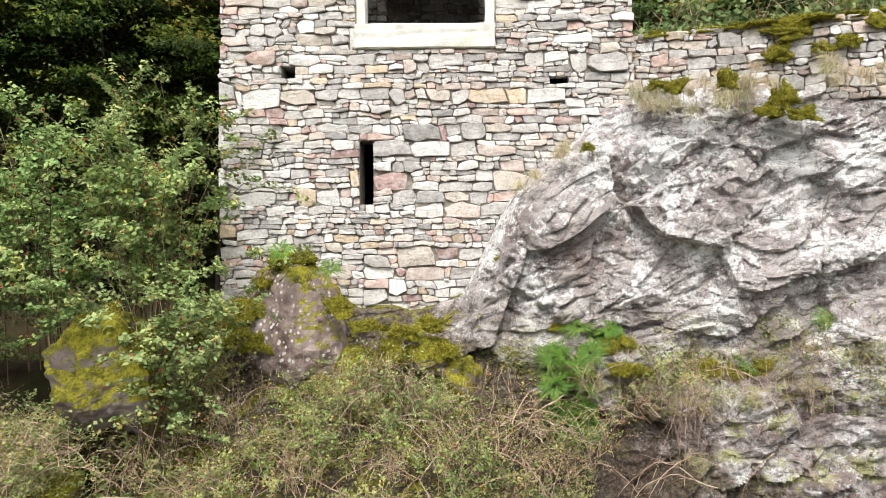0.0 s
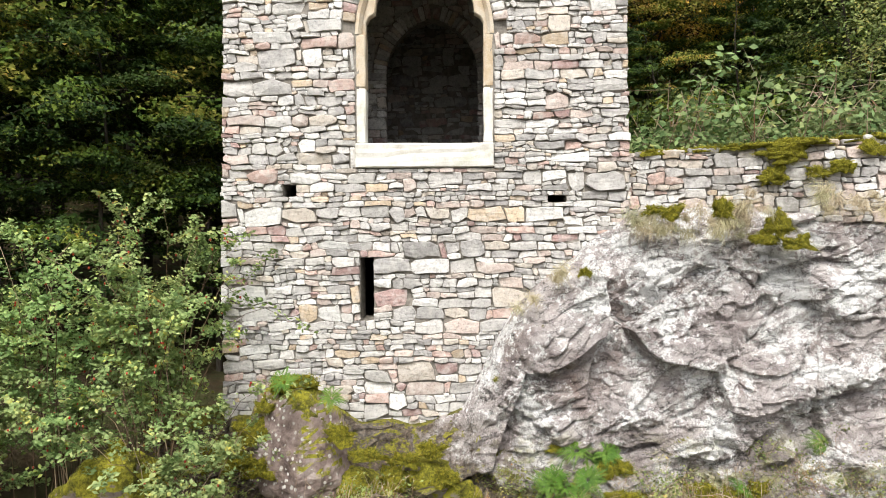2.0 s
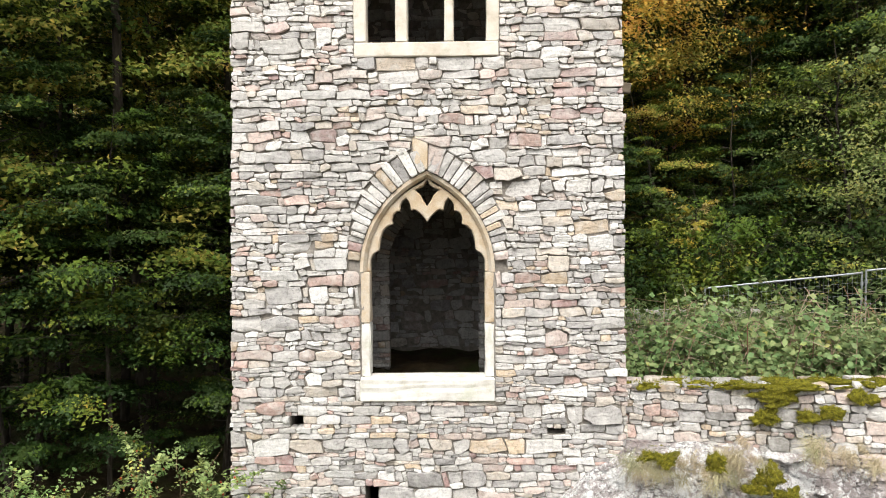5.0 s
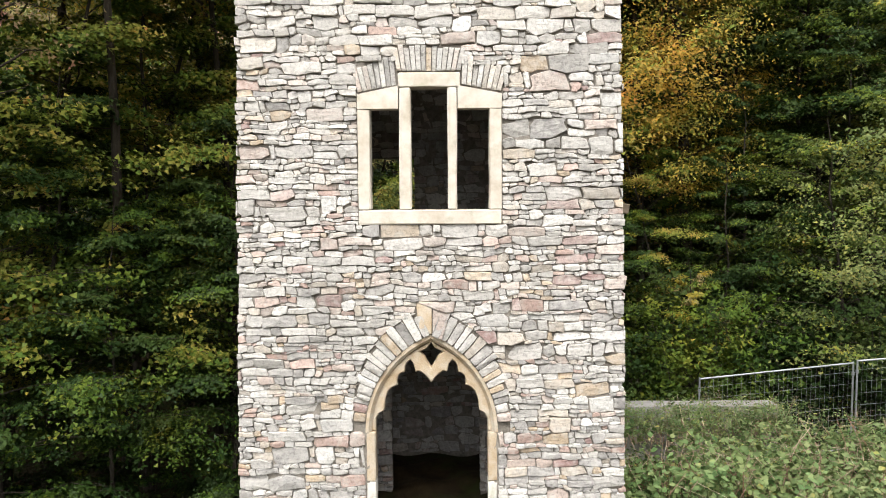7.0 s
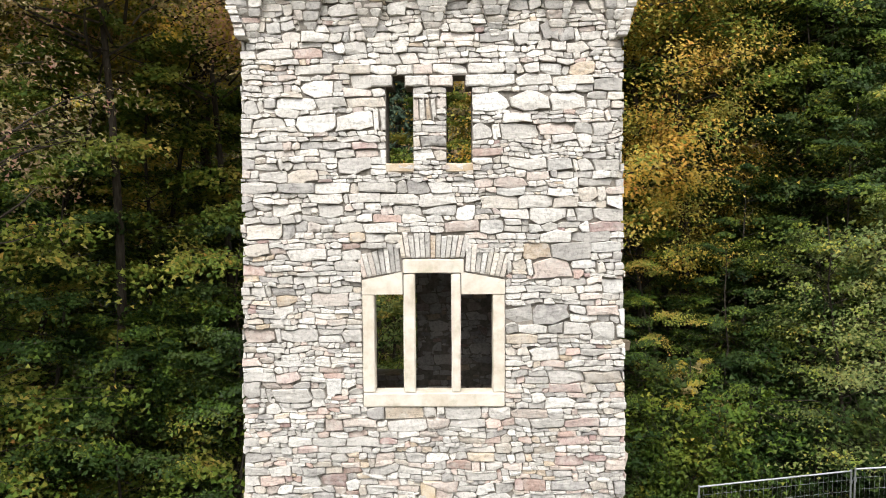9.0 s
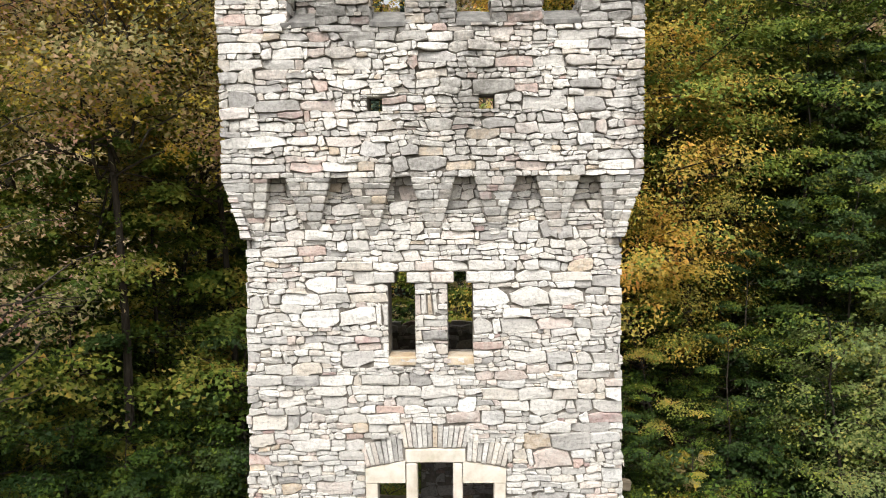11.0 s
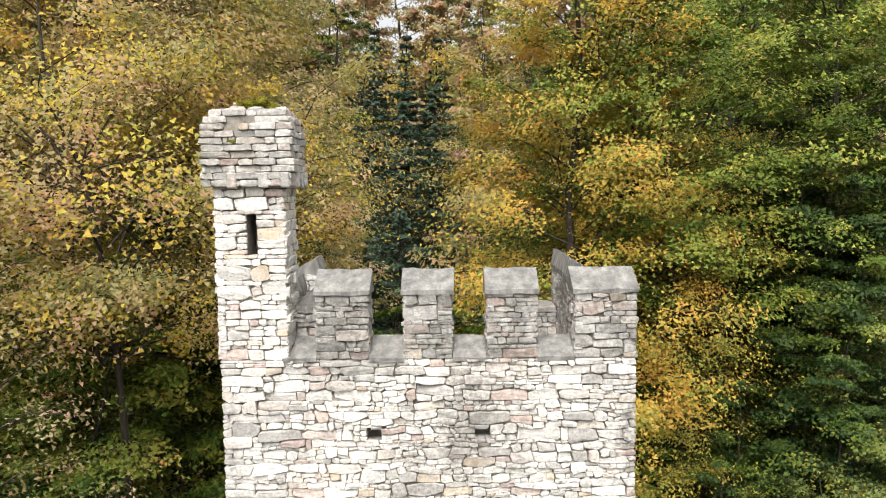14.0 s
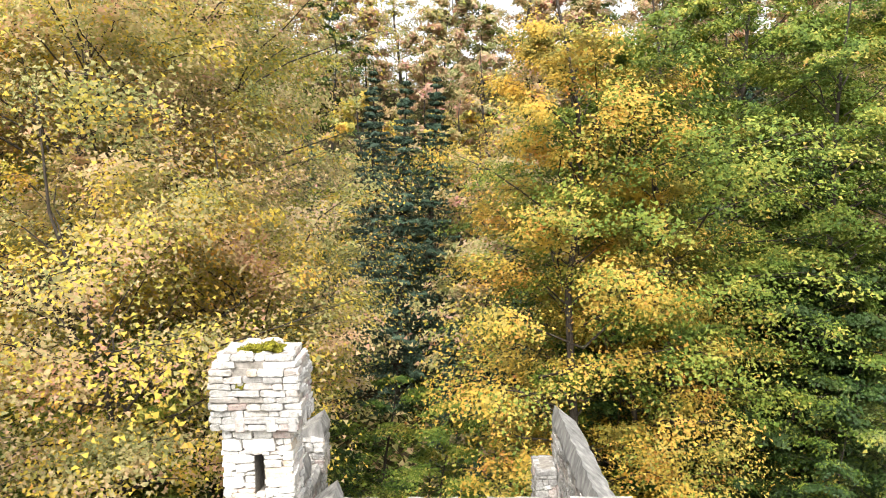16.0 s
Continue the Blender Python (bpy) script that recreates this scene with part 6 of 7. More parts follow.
def blob(seed, sx, sy, sz, bumps, nu=26, nv=14, facet=0.0, low=-0.35):
    """A lump closed below, with rounded or broken relief."""
    r = np.random.RandomState(seed)
    u, v = np.meshgrid(np.linspace(0, 2 * np.pi, nu + 1), np.linspace(low, 1.0, nv))
    ring = np.sqrt(np.clip(1 - np.clip(v, -1, 1) ** 2, 0, 1))
    d = np.stack([ring * np.cos(u), ring * np.sin(u), v], -1)
    k = 1.0
    for i in range(5):
        w = r.normal(0, 1, 3)
        w /= np.linalg.norm(w)
        k = k + bumps * np.sin((d @ w) * r.uniform(3, 9) + r.uniform(0, 6)) / 2.2
    if facet:
        for i in range(16):
            w = r.normal(0, 1, 3)
            w /= np.linalg.norm(w)
            lim = r.uniform(0.62, 0.92)
            dot = d @ w * k
            k = np.where(dot > lim, k * (1 - facet) + facet * k * lim / np.maximum(dot, 1e-3), k)
    k[:, -1] = k[:, 0]
    return d * k[..., None] * np.array([sx, sy, sz])


def boulder(name, label, at, size, seed, mat=None, turn=0):
    pts = blob(seed, *size, 0.16, 64, 40, 0.9, -0.75)
    r = np.random.RandomState(seed + 1)
    for i in range(pts.shape[0]):
        for j in range(pts.shape[1] - 1):
            q = Vector(pts[i, j])
            pts[i, j] *= 1 + 0.16 * noise.noise(q * 2.2 + Vector((seed, 0, 0))) + 0.10 * abs(noise.noise(q * 5.0)) + 0.05 * noise.noise(q * 13)
    pts[:, -1] = pts[:, 0]
    ob = tagged(new(name, grid_mesh(name, pts, mat or rock_mat, False)), label, "rock")
    ob.matrix_world = pose(*at, 0, 0, turn)
    return ob


boulder("mossy_boulder", "large boulder under a thick coat of yellow-green moss", (-3.30, -1.78, 0.82), (0.78, 0.6, 0.88), 3, mossy_rock, 20)
boulder("mossy_boulder", "low boulder with yellow-green moss among dry canes", (-3.9, -2.5, -0.25), (0.75, 0.5, 0.42), 5, mossy_rock, 60)
boulder("lichen_boulder", "pinkish boulder spotted with pale lichen against the tower's foot", (-1.58, -0.66, 1.15), (0.78, 0.45, 1.02), 8, lichen_rock, -15)
for i, (x, z, w, h) in enumerate(((-0.75, 0.75, 0.36, 0.26), (0.05, 0.90, 0.34, 0.34), (-0.45, 0.35, 0.35, 0.22), (0.45, 0.55, 0.26, 0.36))):
    boulder("rock_block", "mossy block of rock in the bank below the tower", (x, -0.8 if z > 0.5 else -1.1, z), (w, 0.3, h), 12 + 2 * i, mossy_rock, 40 * i)

# how far the outcrop stands forward at a place
def rock_y(x, z):
    j = int(np.argmin(np.abs(ROCK[0, :, 0] - x)))
    col = ROCK[:180, j]
    return float(np.interp(z, col[:, 2], col[:, 1]))


def moss_pad(at, size, seed, hairs=450):
    """A cushion of moss: a low lump bristling with short hairs."""
    pts = blob(seed, *size, 0.38, 30, 14, 0, -0.6)
    for i in range(pts.shape[0]):
        for j in range(pts.shape[1] - 1):
            q = Vector(pts[i, j])
            pts[i, j] *= 1 + 0.30 * noise.noise(q * 9 + Vector((seed, 0, 0))) + 0.22 * noise.noise(q * 22)
    pts[:, -1] = pts[:, 0]
    ob = thing("moss_cushion", "thick cushion of yellow-green moss on stone", "moss", "moss cushions", at=at)
    pad = part("cushion", grid_mesh("cushion", pts, moss_mat, True), ob)
    r = np.random.RandomState(seed)
    flat = pts[1:].reshape(-1, 3)
    c = flat[r.randint(0, len(flat), hairs)] + r.normal(0, 0.012, (hairs, 3))
    d = c / np.array(size) + r.normal(0, 0.5, c.shape)
    d /= np.linalg.norm(d, axis=1)[:, None] + 1e-6
    s = np.cross(d, r.normal(0, 1, c.shape))
    s /= np.linalg.norm(s, axis=1)[:, None] + 1e-6
    L = r.uniform(0.012, 0.04, hairs)[:, None]
    tagged(part("moss_hair", quick_mesh("moss_hair", np.stack([c - s * 0.004, c + s * 0.004, c + d * L], 1), 3, hair_mat), pad), kind="stuff")
    return ob


mr = random.Random(9)
for i in range(34):                      # along the garden wall's top
    x = 2.75 + i * 0.195 + mr.uniform(-0.06, 0.06)
    px, py, pz_ = gw_point(x, mr.uniform(0.0, 0.3))
    if mr.random() < (0.75 if x < 4.2 else 0.97):
        big = 1.0 if x < 4.2 else 1.5
        moss_pad((px, py, pz_ + 0.01), (mr.uniform(0.08, 0.18) * big, mr.uniform(0.07, 0.13) * big, mr.uniform(0.03, 0.05) * big), 400 + i)
for i in range(12):                      # thick moss hanging over the wall's right end
    x = mr.uniform(4.4, 6.6)
    px, py, pz_ = gw_point(x, -0.06)
    moss_pad((px, py, pz_ - mr.uniform(0.05, 0.45)), (mr.uniform(0.08, 0.18), 0.06, mr.uniform(0.05, 0.10)), 450 + i)
for i, (x, z, s) in enumerate(((-1.95, 1.75, 0.22), (-1.75, 2.0, 0.2), (-1.45, 2.06, 0.16), (-2.1, 1.45, 0.24), (-0.95, 1.5, 0.18), (-0.6, 1.3, 0.2), (-0.2, 1.2, 0.22), (0.1, 1.28, 0.2), (-0.35, 0.95, 0.25), (-1.2, 0.55, 0.28), (-0.85, 0.6, 0.2),
                             (0.25, 0.95, 0.2), (1.0, 2.05, 0.12), (1.65, 1.22, 0.14), (2.2, 1.0, 0.2), (2.45, 1.02, 0.2), (2.35, 0.8, 0.22), (2.6, 0.72, 0.18), (1.9, 0.75, 0.2), (3.3, 0.72, 0.2), (3.7, 0.66, 0.25), (4.1, 0.72, 0.2), (3.05, 4.12, 0.2), (3.6, 4.15, 0.2),
                             (4.3, 3.95, 0.26), (4.5, 3.75, 0.22), (4.15, 3.8, 0.18), (2.85, 4.15, 0.16), (-3.3, 1.5, 0.2), (-3.6, 1.2, 0.2), (2.0, 3.4, 0.1), (-2.35, 1.2, 0.3), (-2.0, 1.05, 0.25))):
    y = rock_y(x, z) - 0.02 if x > -3 else -2.05 + 0.35 * max(0, z - 0.9)
    if -2.2 < x < -1.2 and z > 1.3:
        y = -0.75
    if -1.0 < x < 0.4 and z < 1.4:
        y = min(y, -0.85)
    moss_pad((x, y, z), (s * mr.uniform(0.5, 0.85), s * 0.32, s * mr.uniform(0.35, 0.65)), 500 + i, 1100)

for dx, dy, w in ((-2.22, 0.20, 0.13), (-2.08, 0.30, 0.09), (-2.36, 0.16, 0.06)):      # on the turret's head
    moss_pad((dx, HY0 + dy, HZ1 + 0.05), (w, w * 0.8, 0.05), 560 + int(w * 100))


def blades(r, n, length, width, spread, droop):
    """A tuft of grass: bent blades of two quads each."""
    out = []
    for i in range(n):
        az, ln, k = r.uniform(0, 2 * np.pi), length * r.uniform(0.5, 1.2), droop * r.uniform(0.4, 1.4)
        b = np.array([r.normal(0, spread), r.normal(0, spread), 0.0])
        d = np.array([np.cos(az), np.sin(az), 0.0])
        s = np.array([-np.sin(az), np.cos(az), 0.0]) * width
        p = [b, b + d * ln * 0.25 * k + np.array([0, 0, ln * 0.55]), b + d * ln * (0.35 + 0.6 * k) + np.array([0, 0, ln * (0.9 - 0.85 * k)])]
        out += [p[0] - s, p[0] + s, p[1] + s * 0.8, p[1] - s * 0.8, p[1] - s * 0.8, p[1] + s * 0.8, p[2] + s * 0.15, p[2] - s * 0.15]
    return np.array(out)


tuft = tagged(new("grass_tuft", quick_mesh("grass_tuft", blades(np.random.RandomState(3), 90, 0.42, 0.0048, 0.10, 1.0), 4, straw)), "tuft of dry straw-coloured grass hanging over rock", "grass", "dry grass tufts")
spots = [(mr.uniform(2.6, 4.0), mr.uniform(3.85, 4.2)) for _ in range(30)] + [(mr.uniform(3.9, 5.6), mr.uniform(4.1, 4.4)) for _ in range(16)] + [(mr.uniform(1.1, 1.8), 0) for _ in range(6)]
spots += [(mr.uniform(2.6, 4.6), mr.uniform(0.4, 0.9)) for _ in range(14)]
for i, (x, z) in enumerate(spots):
    if z == 0:
        z = float(np.interp(x, RIDGE_X, RIDGE_Z))
    m = pose(x, rock_y(x, z - 0.05) + 0.02, z - 0.03, mr.uniform(10, 60), mr.uniform(-25, 25), mr.uniform(-40, 40)) @ Matrix.Scale(mr.uniform(0.3, 0.62), 4)
    if i == 0:
        tuft.matrix_world = m
    else:
        again(tuft, m)


def shrub(seed, height, spread, canes, leaves, leaf, arch=0.6, bare=0.2, clump=0.16, slim=False, thick=0.009):
    """Arching canes from one root; leaves in loose clumps at the ends of their side shoots."""
    r = np.random.RandomState(seed)
    wood, cent = [], []
    shoots = 6
    per = leaves // (canes * shoots)
    for i in range(canes):
        az = i * 2.4 + r.uniform(-0.6, 0.6)
        h, w = height * r.uniform(0.45, 1.08), spread * r.uniform(0.25, 1.1)
        s = np.linspace(0, 1, 6)
        wob = np.cumsum(r.normal(0, 0.05, (6, 2)), 0) * height * 0.35
        x = r.normal(0, 0.15) + np.cos(az) * w * s ** 1.4 + wob[:, 0]
        y = r.normal(0, 0.15) + np.sin(az) * w * s ** 1.4 + wob[:, 1]
        z = h * (s * (1 + arch) - arch * s ** 2.4)
        path = np.stack([x, y, z], 1)
        wood.append(tube(path, thick * (1 - 0.85 * s) + 0.0018, 3))
        for j in range(shoots):
            q0 = bare + (1 - bare) * (j + r.uniform(0, 1)) / shoots
            b0 = np.array([np.interp(q0, s, path[:, k]) for k in range(3)])
            b1 = b0 + r.normal(0, 1, 3) * np.array([1, 1, 0.7]) * (0.05 + 0.085 * height) + np.array([0, 0, 0.02 * height])
            wood.append(tube([b0, b1], [0.0035, 0.0012], 3))
            cnt = int(per * r.uniform(0.4, 1.6))
            cl = clump * r.uniform(0.5, 1.3)
            c = b0 + (b1 - b0) * r.uniform(0.3, 1.3, cnt)[:, None] + r.normal(0, 1, (cnt, 3)) * np.array([cl, cl, cl * 0.6])
            cent.append(c)
    cent = np.concatenate(cent)
    out = cent * np.array([1, 1, 0.35]) / spread
    soft = unit(0.55 * out + np.array([0, 0, 0.55]) + r.normal(0, 0.35, cent.shape))
    return np.concatenate(wood), (slim_leaves if slim else leaves_at)(r, cent, leaf, leaf * 0.70, 0.15, 0.38, soft), cent, soft


def shrub_thing(name, label, data, mat, group="", hips=0, seed=1, stem=None):
    ob = thing(name, label, "shrub", group, at=(0, 0, -300))
    tagged(part("cane_growth", quick_mesh("cane_growth", data[0], 4, stem or twig_mat), ob), kind="stuff")
    part("foliage", quick_mesh("foliage", data[1], len(data[1]) // len(data[2]), mat, data[3]), ob)
    r = np.random.RandomState(seed)
    for c in data[2][r.randint(0, len(data[2]), hips)]:
        h = part("hip", HIP, ob)
        h.location = c
    return ob


HIP = grid_mesh("hip", blob(2, 0.015, 0.015, 0.021, 0.0, 6, 5, 0, -1.0), hip_mat)
ROSE = [shrub_thing("rose_bush", "tall wild rose bush with red hips and small green leaves", shrub(61, 3.3, 1.15, 24, 9000, 0.070, 0.5, 0.15, 0.055, False, 0.006), leaf_bush, "rose bushes", 110, 1, cane_mat),
        shrub_thing("rose_bush", "leaning wild rose bush with green leaves and red hips", shrub(62, 2.8, 1.3, 20, 7000, 0.070, 0.7, 0.15, 0.055, False, 0.006), leaf_bush, "rose bushes", 90, 2, cane_mat)]
SILVER = shrub_thing("raspberry_shrub", "leafy grey-green shrub on the shelf behind the wall", shrub(63, 1.6, 0.75, 14, 1150, 0.078, 0.3, 0.40, 0.10), leaf_grey, "shrubs behind the wall")
HERB = shrub_thing("bramble_shrub", "low tangle of bramble with green and yellowing leaves", shrub(64, 0.75, 0.85, 12, 620, 0.058, 0.9, 0.15, 0.06, False, 0.004), leaf_bramble, "brambles on the bank")
# a shrub whose darkened leaf colour stands in for forest shade
SHADE = shrub_thing("elder_shrub", "green shrub in the woods, its leaves coloured dark for deep shade", shrub(67, 3.0, 1.6, 34, 4800, 0.12, 0.4, 0.03, 0.17, True), leaf_dark, "woodland shrubs", stem=bark)
UNDER = shrub_thing("hazel_shrub", "dense green shrub in the shade of the woods", shrub(65, 3.0, 1.6, 34, 6500, 0.11, 0.4, 0.03, 0.18, True), leaf_green, "woodland shrubs", stem=bark)
DRY = shrub_thing("dry_bramble", "tangle of bramble with olive and rusty leaves", shrub(66, 0.75, 0.9, 14, 330, 0.046, 0.9, 0.15, 0.07, False, 0.004), leaf_dry, "brambles on the bank")
FIRST = set()


def set_down(ob, x, y, z, scale, turn, tip=(0, 0)):
    m = pose(x, y, z, tip[0], tip[1], turn) @ Matrix.Scale(scale, 4)
    if ob.name in FIRST:
        return again(ob, m)
    FIRST.add(ob.name)
    ob.matrix_world = m
    return ob


for k, x, y, z, s, t, tip in ((0, -4.3, -1.1, 0.8, 0.86, 20, (0, 0)), (1, -3.0, -1.2, 1.2, 0.95, 100, (0, 6)), (0, -5.6, -0.9, 0.8, 0.88, 200, (0, 0)), (1, -2.75, -2.0, 0.0, 0.85, 250, (0, -6)), (1, -5.0, -1.6, 0.6, 0.9, 310, (4, 0)),
                           (0, -3.5, -0.6, 1.2, 0.85, 140, (0, 0)), (0, -6.6, -1.4, 0.7, 1.0, 80, (0, 0))):
    set_down(ROSE[k], x, y, z, s, t, tip)
for i in range(34):                     # the green shelf behind the garden wall
    x, y = mr.uniform(2.9, 11.5), mr.uniform(0.9, 5.4)
    set_down(SILVER, x, y, float(ground(x, y)) - 0.1, mr.uniform(0.85, 1.15) * (1.1 if y < 2.2 else 0.78), mr.uniform(0, 360))
for i in range(30):                     # a tall row close behind the wall
    x, y = 2.9 + i * 0.29 + mr.uniform(-0.1, 0.1), mr.uniform(0.8, 1.8)
    set_down(SILVER, x, y, float(ground(x, y)) - 0.1, mr.uniform(1.25, 1.55), mr.uniform(0, 360))
for i in range(16):                     # against the kerb
    x = 3.3 + i * 0.26
    set_down(SILVER, x, mr.uniform(5.3, 5.6), 4.5, mr.uniform(0.50, 0.60), mr.uniform(0, 360))
for i in range(18):                     # along the fence and in front of the kerb
    x, y = (mr.uniform(7.3, 11.8), mr.uniform(4.9, 5.3)) if i % 2 else (mr.uniform(3.2, 7.0), mr.uniform(3.1, 3.8))
    set_down(SILVER, x, y, float(ground(x, y)) - 0.1, mr.uniform(0.66, 0.80), mr.uniform(0, 360))
for i in range(120):                     # brambles on the bank
    x = mr.uniform(-5.6, 2.0)
    z = mr.uniform(-1.1, 0.65)
    y = rock_y(x, z) - 0.05
    if x < -3.2:
        y = mr.uniform(-3.3, -1.6)
        z = float(ground(x, y)) + 0.08
    set_down(DRY if i % 5 < 2 else HERB, x, y - 0.30, z - 0.02, mr.uniform(0.4, 0.75), mr.uniform(0, 360), (mr.uniform(5, 25), 0))
for i in range(22):                     # brambles at the foot of the mossy boulder
    x, y = mr.uniform(-6.0, -3.0), mr.uniform(-3.6, -2.3)
    set_down(HERB if i % 3 else DRY, x, y, float(ground(x, y)) + 0.02, mr.uniform(0.6, 1.1), mr.uniform(0, 360))
for i in range(16):                     # growth hanging from the ledge in the rock
    x, z = mr.uniform(2.5, 5.8), mr.uniform(0.35, 0.95)
    set_down(DRY if i % 3 else HERB, x, rock_y(x, z) - 0.02, z - 0.05, mr.uniform(0.4, 0.75), mr.uniform(0, 360), (mr.uniform(20, 60), 0))
for x, y, s in ((-10.4, 4.6, 1.1), (-3.9, 7.6, 1.0), (-12.5, 6.0, 1.4), (4.0, 8.6, 1.0), (5.8, 9.4, 1.15), (7.6, 9.2, 1.2), (9.4, 9.0, 1.25), (11.2, 8.8, 1.3), (13.2, 8.4, 1.4), (6.6, 11.2, 1.4), (9.0, 11.6, 1.5),
                (3.6, 11.4, 1.2), (11.6, 11.0, 1.5), (0.4, 12.5, 1.0), (-1.4, 12.0, 1.1), (2.2, 14.5, 1.2), (-2.8, 15.5, 1.3), (0.8, 17.5, 1.3)):
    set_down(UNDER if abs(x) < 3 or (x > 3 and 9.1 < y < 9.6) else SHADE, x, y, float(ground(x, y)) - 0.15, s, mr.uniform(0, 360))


def ground_cover(name, label, seed, count, size, mat):
    """Small leaves sitting close on the mossy bank and on the ledge in the rock."""
    r = np.random.RandomState(seed)
    p = ROCK[:200].reshape(-1, 3)
    patchy = waves(p[:, 0], p[:, 2], seed, 0.8, 3)
    bank = (p[:, 0] < 1.9) & (p[:, 2] < 1.0) & (p[:, 2] > -1.6) & (patchy > -0.1)
    ledge = (p[:, 0] > 2.3) & (p[:, 2] > 0.3) & (p[:, 2] < 0.95) & (patchy > 0.25)
    c = p[np.flatnonzero(bank | ledge)]
    c = c[r.randint(0, len(c), count)] + r.normal(0, 0.03, (count, 3)) + np.array([0, -0.03, 0.01])
    return tagged(new(name, quick_mesh(name, leaves_at(r, c, size, size * 0.65, 0.1, 0.9), 4, mat)), label, "undergrowth", kind="stuff")


ground_cover("ivy_cover", "small green leaves creeping over the mossy bank", 41, 6500, 0.042, leaf_bramble)
ground_cover("leaf_litter", "fallen brown and olive leaves lying on the bank", 42, 4500, 0.038, leaf_dry)
ground_cover("moss_fringe", "bright yellow-green moss tufts on the bank", 43, 9000, 0.022, hair_mat)


def fern_mesh(seed, n=13):
    """A clump of fronds, each a rib with paired leaflets."""
    r = np.random.RandomState(seed)
    out = []
    for i in range(n):
        az = i * 2.4 + r.uniform(-0.3, 0.3)
        L = r.uniform(0.24, 0.40)
        d, s = np.array([np.cos(az), np.sin(az), 0]), np.array([-np.sin(az), np.cos(az), 0])
        for j in range(13):
            u = 0.14 + 0.86 * j / 13
            c = d * L * u + np.array([0, 0, L * (0.75 * u - 0.85 * u * u)])
            w = 0.060 * math.sin(math.pi * min(1, u * 0.9 + 0.12)) + 0.008
            for sg in (-1, 1):
                tip = c + s * sg * w + d * 0.02 - np.array([0, 0, 0.012])
                out += [c - d * 0.007, c + s * sg * w * 0.5 - d * 0.008, tip, c + s * sg * w * 0.5 + d * 0.014]
    return quick_mesh("fern", out, 4, leaf_fern)


fern = tagged(new("fern", fern_mesh(4)), "clump of bright green fern growing from the rock", "fern", "ferns")
places = [(mr.uniform(1.45, 2.0), mr.uniform(0.0, 1.15)) for _ in range(18)] + [(mr.uniform(1.75, 2.5), mr.uniform(0.9, 1.25)) for _ in range(6)] + [(-1.6, 2.15), (-1.05, 1.95), (4.9, 1.3), (3.9, 0.75)]
for i, (x, z) in enumerate(places):
    m = pose(x, rock_y(x, z) - 0.12, z, mr.uniform(20, 60), mr.uniform(-30, 30), mr.uniform(-30, 30)) @ Matrix.Scale(mr.uniform(0.55, 0.85), 4)
    if i == 0:
        fern.matrix_world = m
    else:
        again(fern, m)


def dead_cane(seed, L):
    """A long dry cane, bent over, with a few side twigs."""
    r = np.random.RandomState(seed)
    s = np.linspace(0, 1, 12)
    wob = np.cumsum(r.normal(0, 0.011, (12, 3)), 0) * L
    path = np.stack([L * 0.8 * s, 0 * s, L * (0.75 * s - 0.85 * s * s)], 1) + wob
    w = [tube(path, 0.0042 * (1 - 0.7 * s) + 0.002, 5)]
    for j in range(8):
        k = r.randint(2, 11)
        b = path[k] + (path[min(11, k + 1)] - path[k - 1]) * r.uniform(0.4, 1.2) + r.normal(0, 0.07, 3) * L
        w.append(tube([path[k], (path[k] + b) / 2 + r.normal(0, 0.02, 3), b], [0.003, 0.0025, 0.001], 3))
    return np.concatenate(w)


def tangle(name, label, category, shapes, poses):
    """Many thin pieces, too many to count, as one object."""
    out = []
    for i, m in enumerate(poses):
        p = shapes[i % len(shapes)]
        a = np.array(m)
        out.append(p @ a[:3, :3].T + a[:3, 3])
    return tagged(new(name, quick_mesh(name, np.concatenate(out), 4, twig_mat)), label, category, kind="stuff")


spots = []
for i in range(190):
    x = mr.uniform(-4.6, 1.8) if i < 170 else mr.uniform(2.4, 5.6)
    z = mr.uniform(-1.0, 0.65)
    y = rock_y(x, z) - mr.uniform(0.12, 0.6)
    if x < -3.3:
        y = mr.uniform(-3.0, -1.8)
        z = float(ground(x, y)) + mr.uniform(0.05, 0.4)
    spots.append(pose(x, y, z, mr.uniform(-25, 25), mr.uniform(-20, 60), mr.uniform(-40, 220)) @ Matrix.Scale(mr.uniform(0.5, 1.1), 4))
tangle("dead_canes", "long dry bramble canes tangled over the bank", "branches", [dead_cane(70 + i, 1.3) for i in range(6)], spots)


def hanging_stalks(seed, n=7):
    """Thin dry stalks and roots that hang down close together."""
    r = np.random.RandomState(seed)
    w = []
    for i in range(n):
        L = r.uniform(0.35, 0.95)
        s = np.linspace(0, 1, 7)
        wob = np.cumsum(np.cumsum(r.normal(0, 0.022, (7, 2)), 0), 0) * L
        w.append(tube(np.stack([r.normal(0, 0.16) + wob[:, 0], r.normal(0, 0.05) + wob[:, 1] - 0.08 * s, -L * s], 1), 0.0018 * (1 - 0.6 * s) + 0.0010, 3))
    return np.concatenate(w)


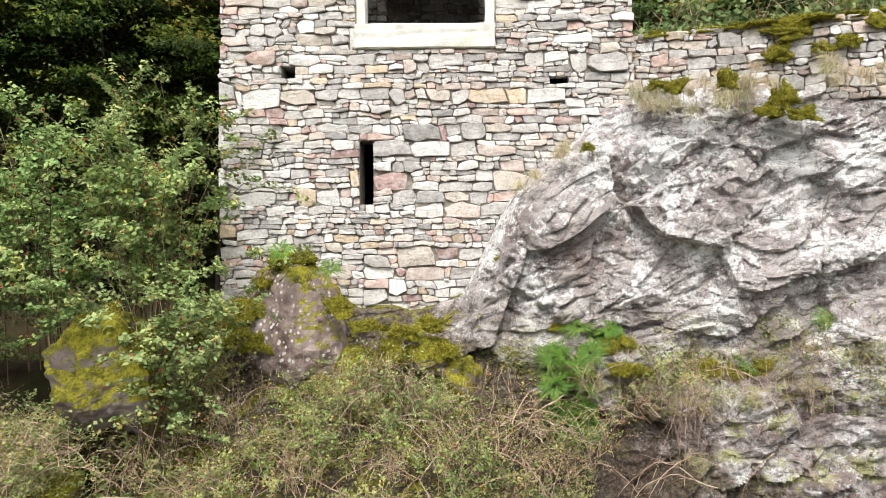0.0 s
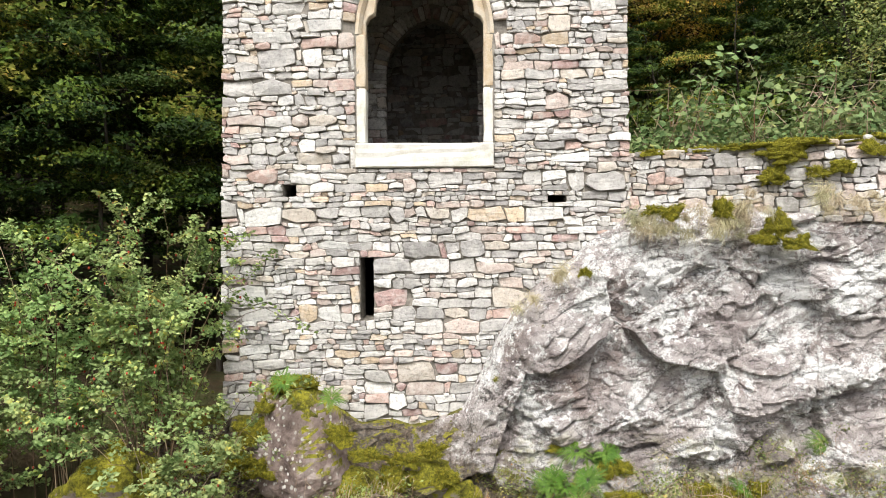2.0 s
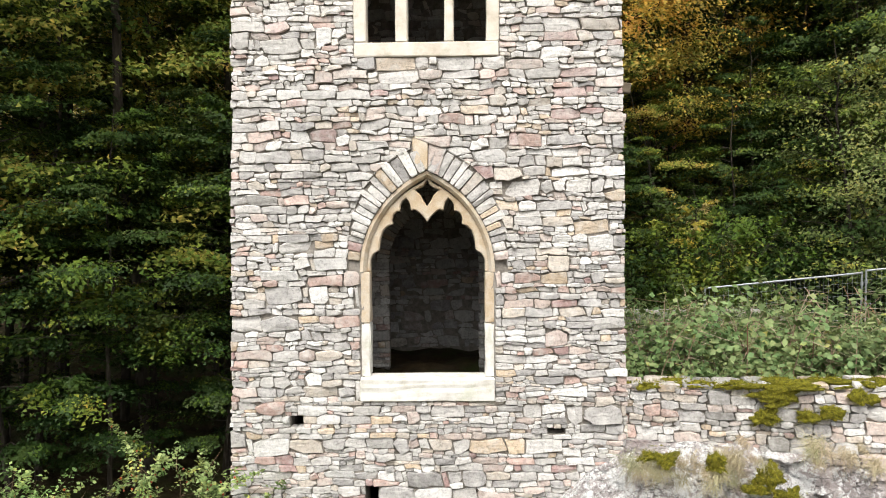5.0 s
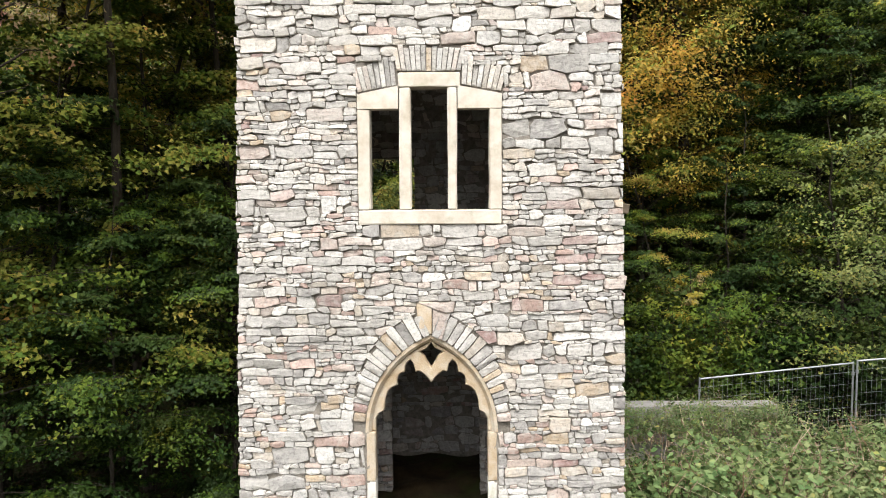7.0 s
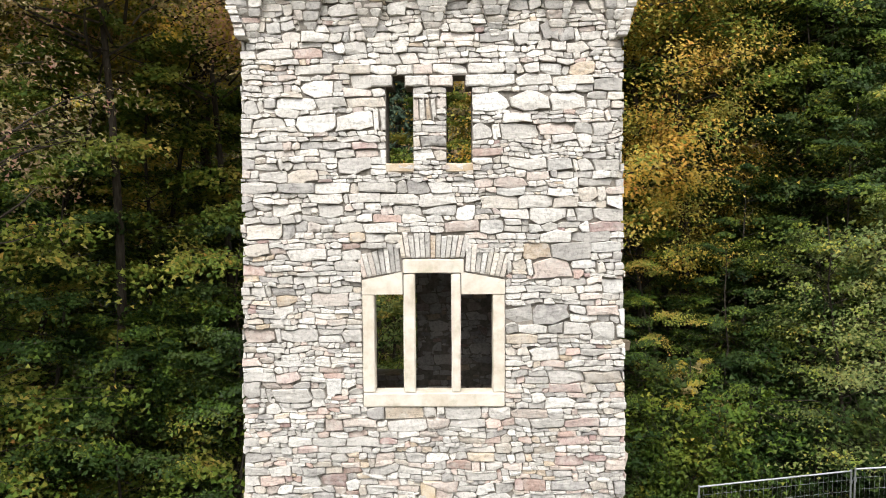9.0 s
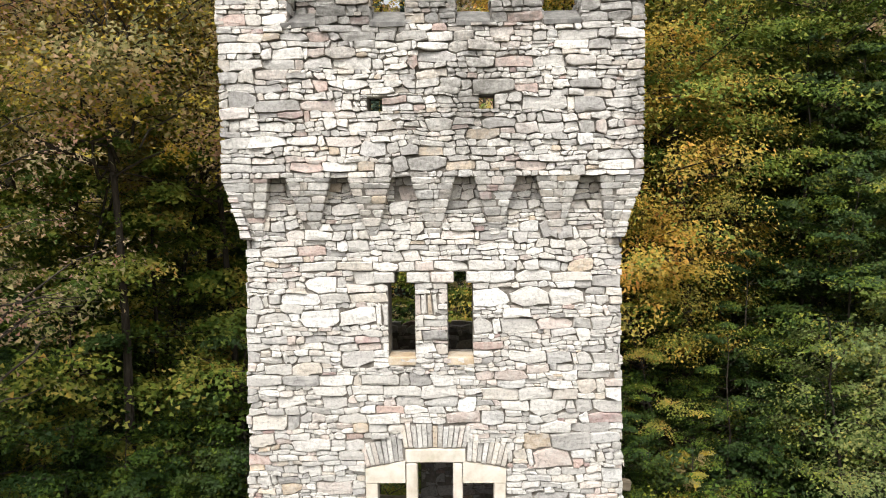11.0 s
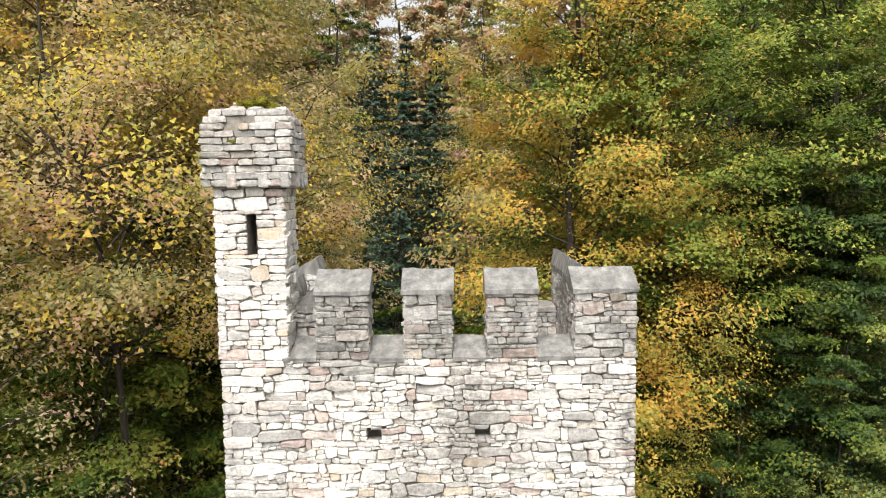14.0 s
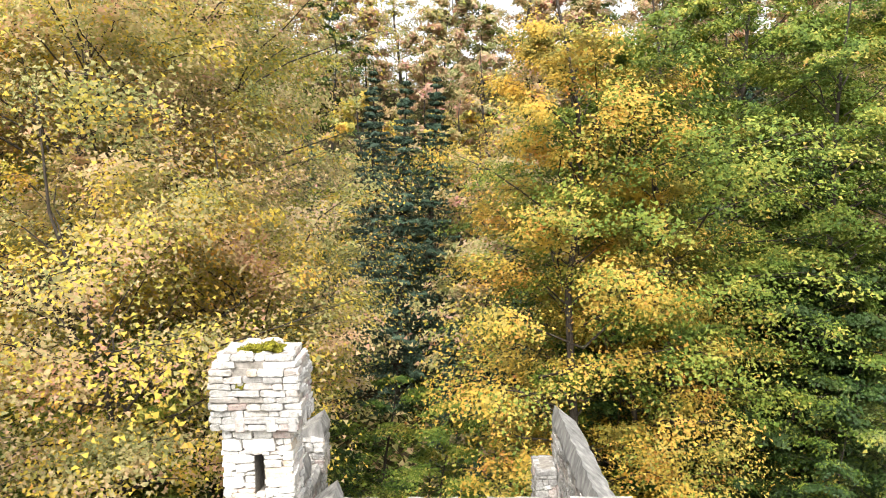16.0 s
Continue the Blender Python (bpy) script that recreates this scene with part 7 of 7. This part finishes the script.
spots = []
for i in range(64):
    x = mr.uniform(-2.4, 1.5) if i < 40 else mr.uniform(2.3, 4.6)
    z = mr.uniform(0.1, 1.15) if i < 40 else mr.uniform(0.45, 1.05)
    spots.append(pose(x, rock_y(x, z) - mr.uniform(0.10, 0.35), z, mr.uniform(-12, 12), mr.uniform(-14, 14), mr.uniform(-40, 40)) @ Matrix.Scale(mr.uniform(0.7, 1.15), 4))
tangle("dry_stalks", "thin dry stalks and roots hanging over the rock", "stalks", [hanging_stalks(80 + i) for i in range(4)], spots)

# ---- site fence and slab on the shelf ----
def rod(p, q, rad, sides=8):
    return tube([p, (np.array(p) + np.array(q)) / 2, q], [rad] * 3, sides)


def fence_panel(p, q, seed):
    """A mobile site-fence panel, 3.5 x 2 m: tubes round a net of wires; p and q are its upper corners."""
    ob = thing("fence_panel", "galvanised mobile site fence panel of tubes and wire mesh", "fence", "site fence")
    p, q = np.array(p, float), np.array(q, float)
    down = np.array([0.0, 0, -2.0])
    for a, b in ((p, p + down), (q, q + down)):
        post = part("post", quick_mesh("post", rod(a + np.array([0, 0, 0.03]), b, 0.021), 4, steel), ob)
        part("clamp", quick_mesh("clamp", rod(a + np.array([0, 0, -0.28]), a + np.array([0, 0, -0.20]), 0.034), 4, steel), post)
    for k in (0.0, 0.98):
        part("rail", quick_mesh("rail", rod(p + down * k, q + down * k, 0.021), 4, steel), ob)
    net = [rod(p + down * k, q + down * k, 0.0025, 4) for k in np.linspace(0.1, 0.9, 7)]
    net += [rod(p + (q - p) * u, p + (q - p) * u + down * 0.98, 0.0022, 4) for u in np.linspace(0.03, 0.97, 32)]
    part("wire_mesh", quick_mesh("wire_mesh", np.concatenate(net), 4, steel), ob, "fine wire mesh")
    return ob


fence_panel((5.80, 6.52, 5.60), (9.26, 6.64, 5.92), 1)
fence_panel((9.34, 6.62, 5.97), (12.75, 6.2, 6.35), 2)
slab = thing("concrete_slab", "low grey concrete kerb wall half hidden by shrubs", "wall")
part("block", mesh_of("block", *rough_box(random.Random(3), 3.6, 7.3, 5.9, 6.3, 3.6, 5.18, 0.02), concrete), slab)

moss_pad((-2.15, -0.12, 20.33), (0.20, 0.13, 0.08), 801, 500)
moss_pad((-2.45, -0.30, 19.88), (0.07, 0.06, 0.05), 802, 120)
moss_pad((-2.42, -0.05, 20.30), (0.12, 0.1, 0.04), 803, 200)
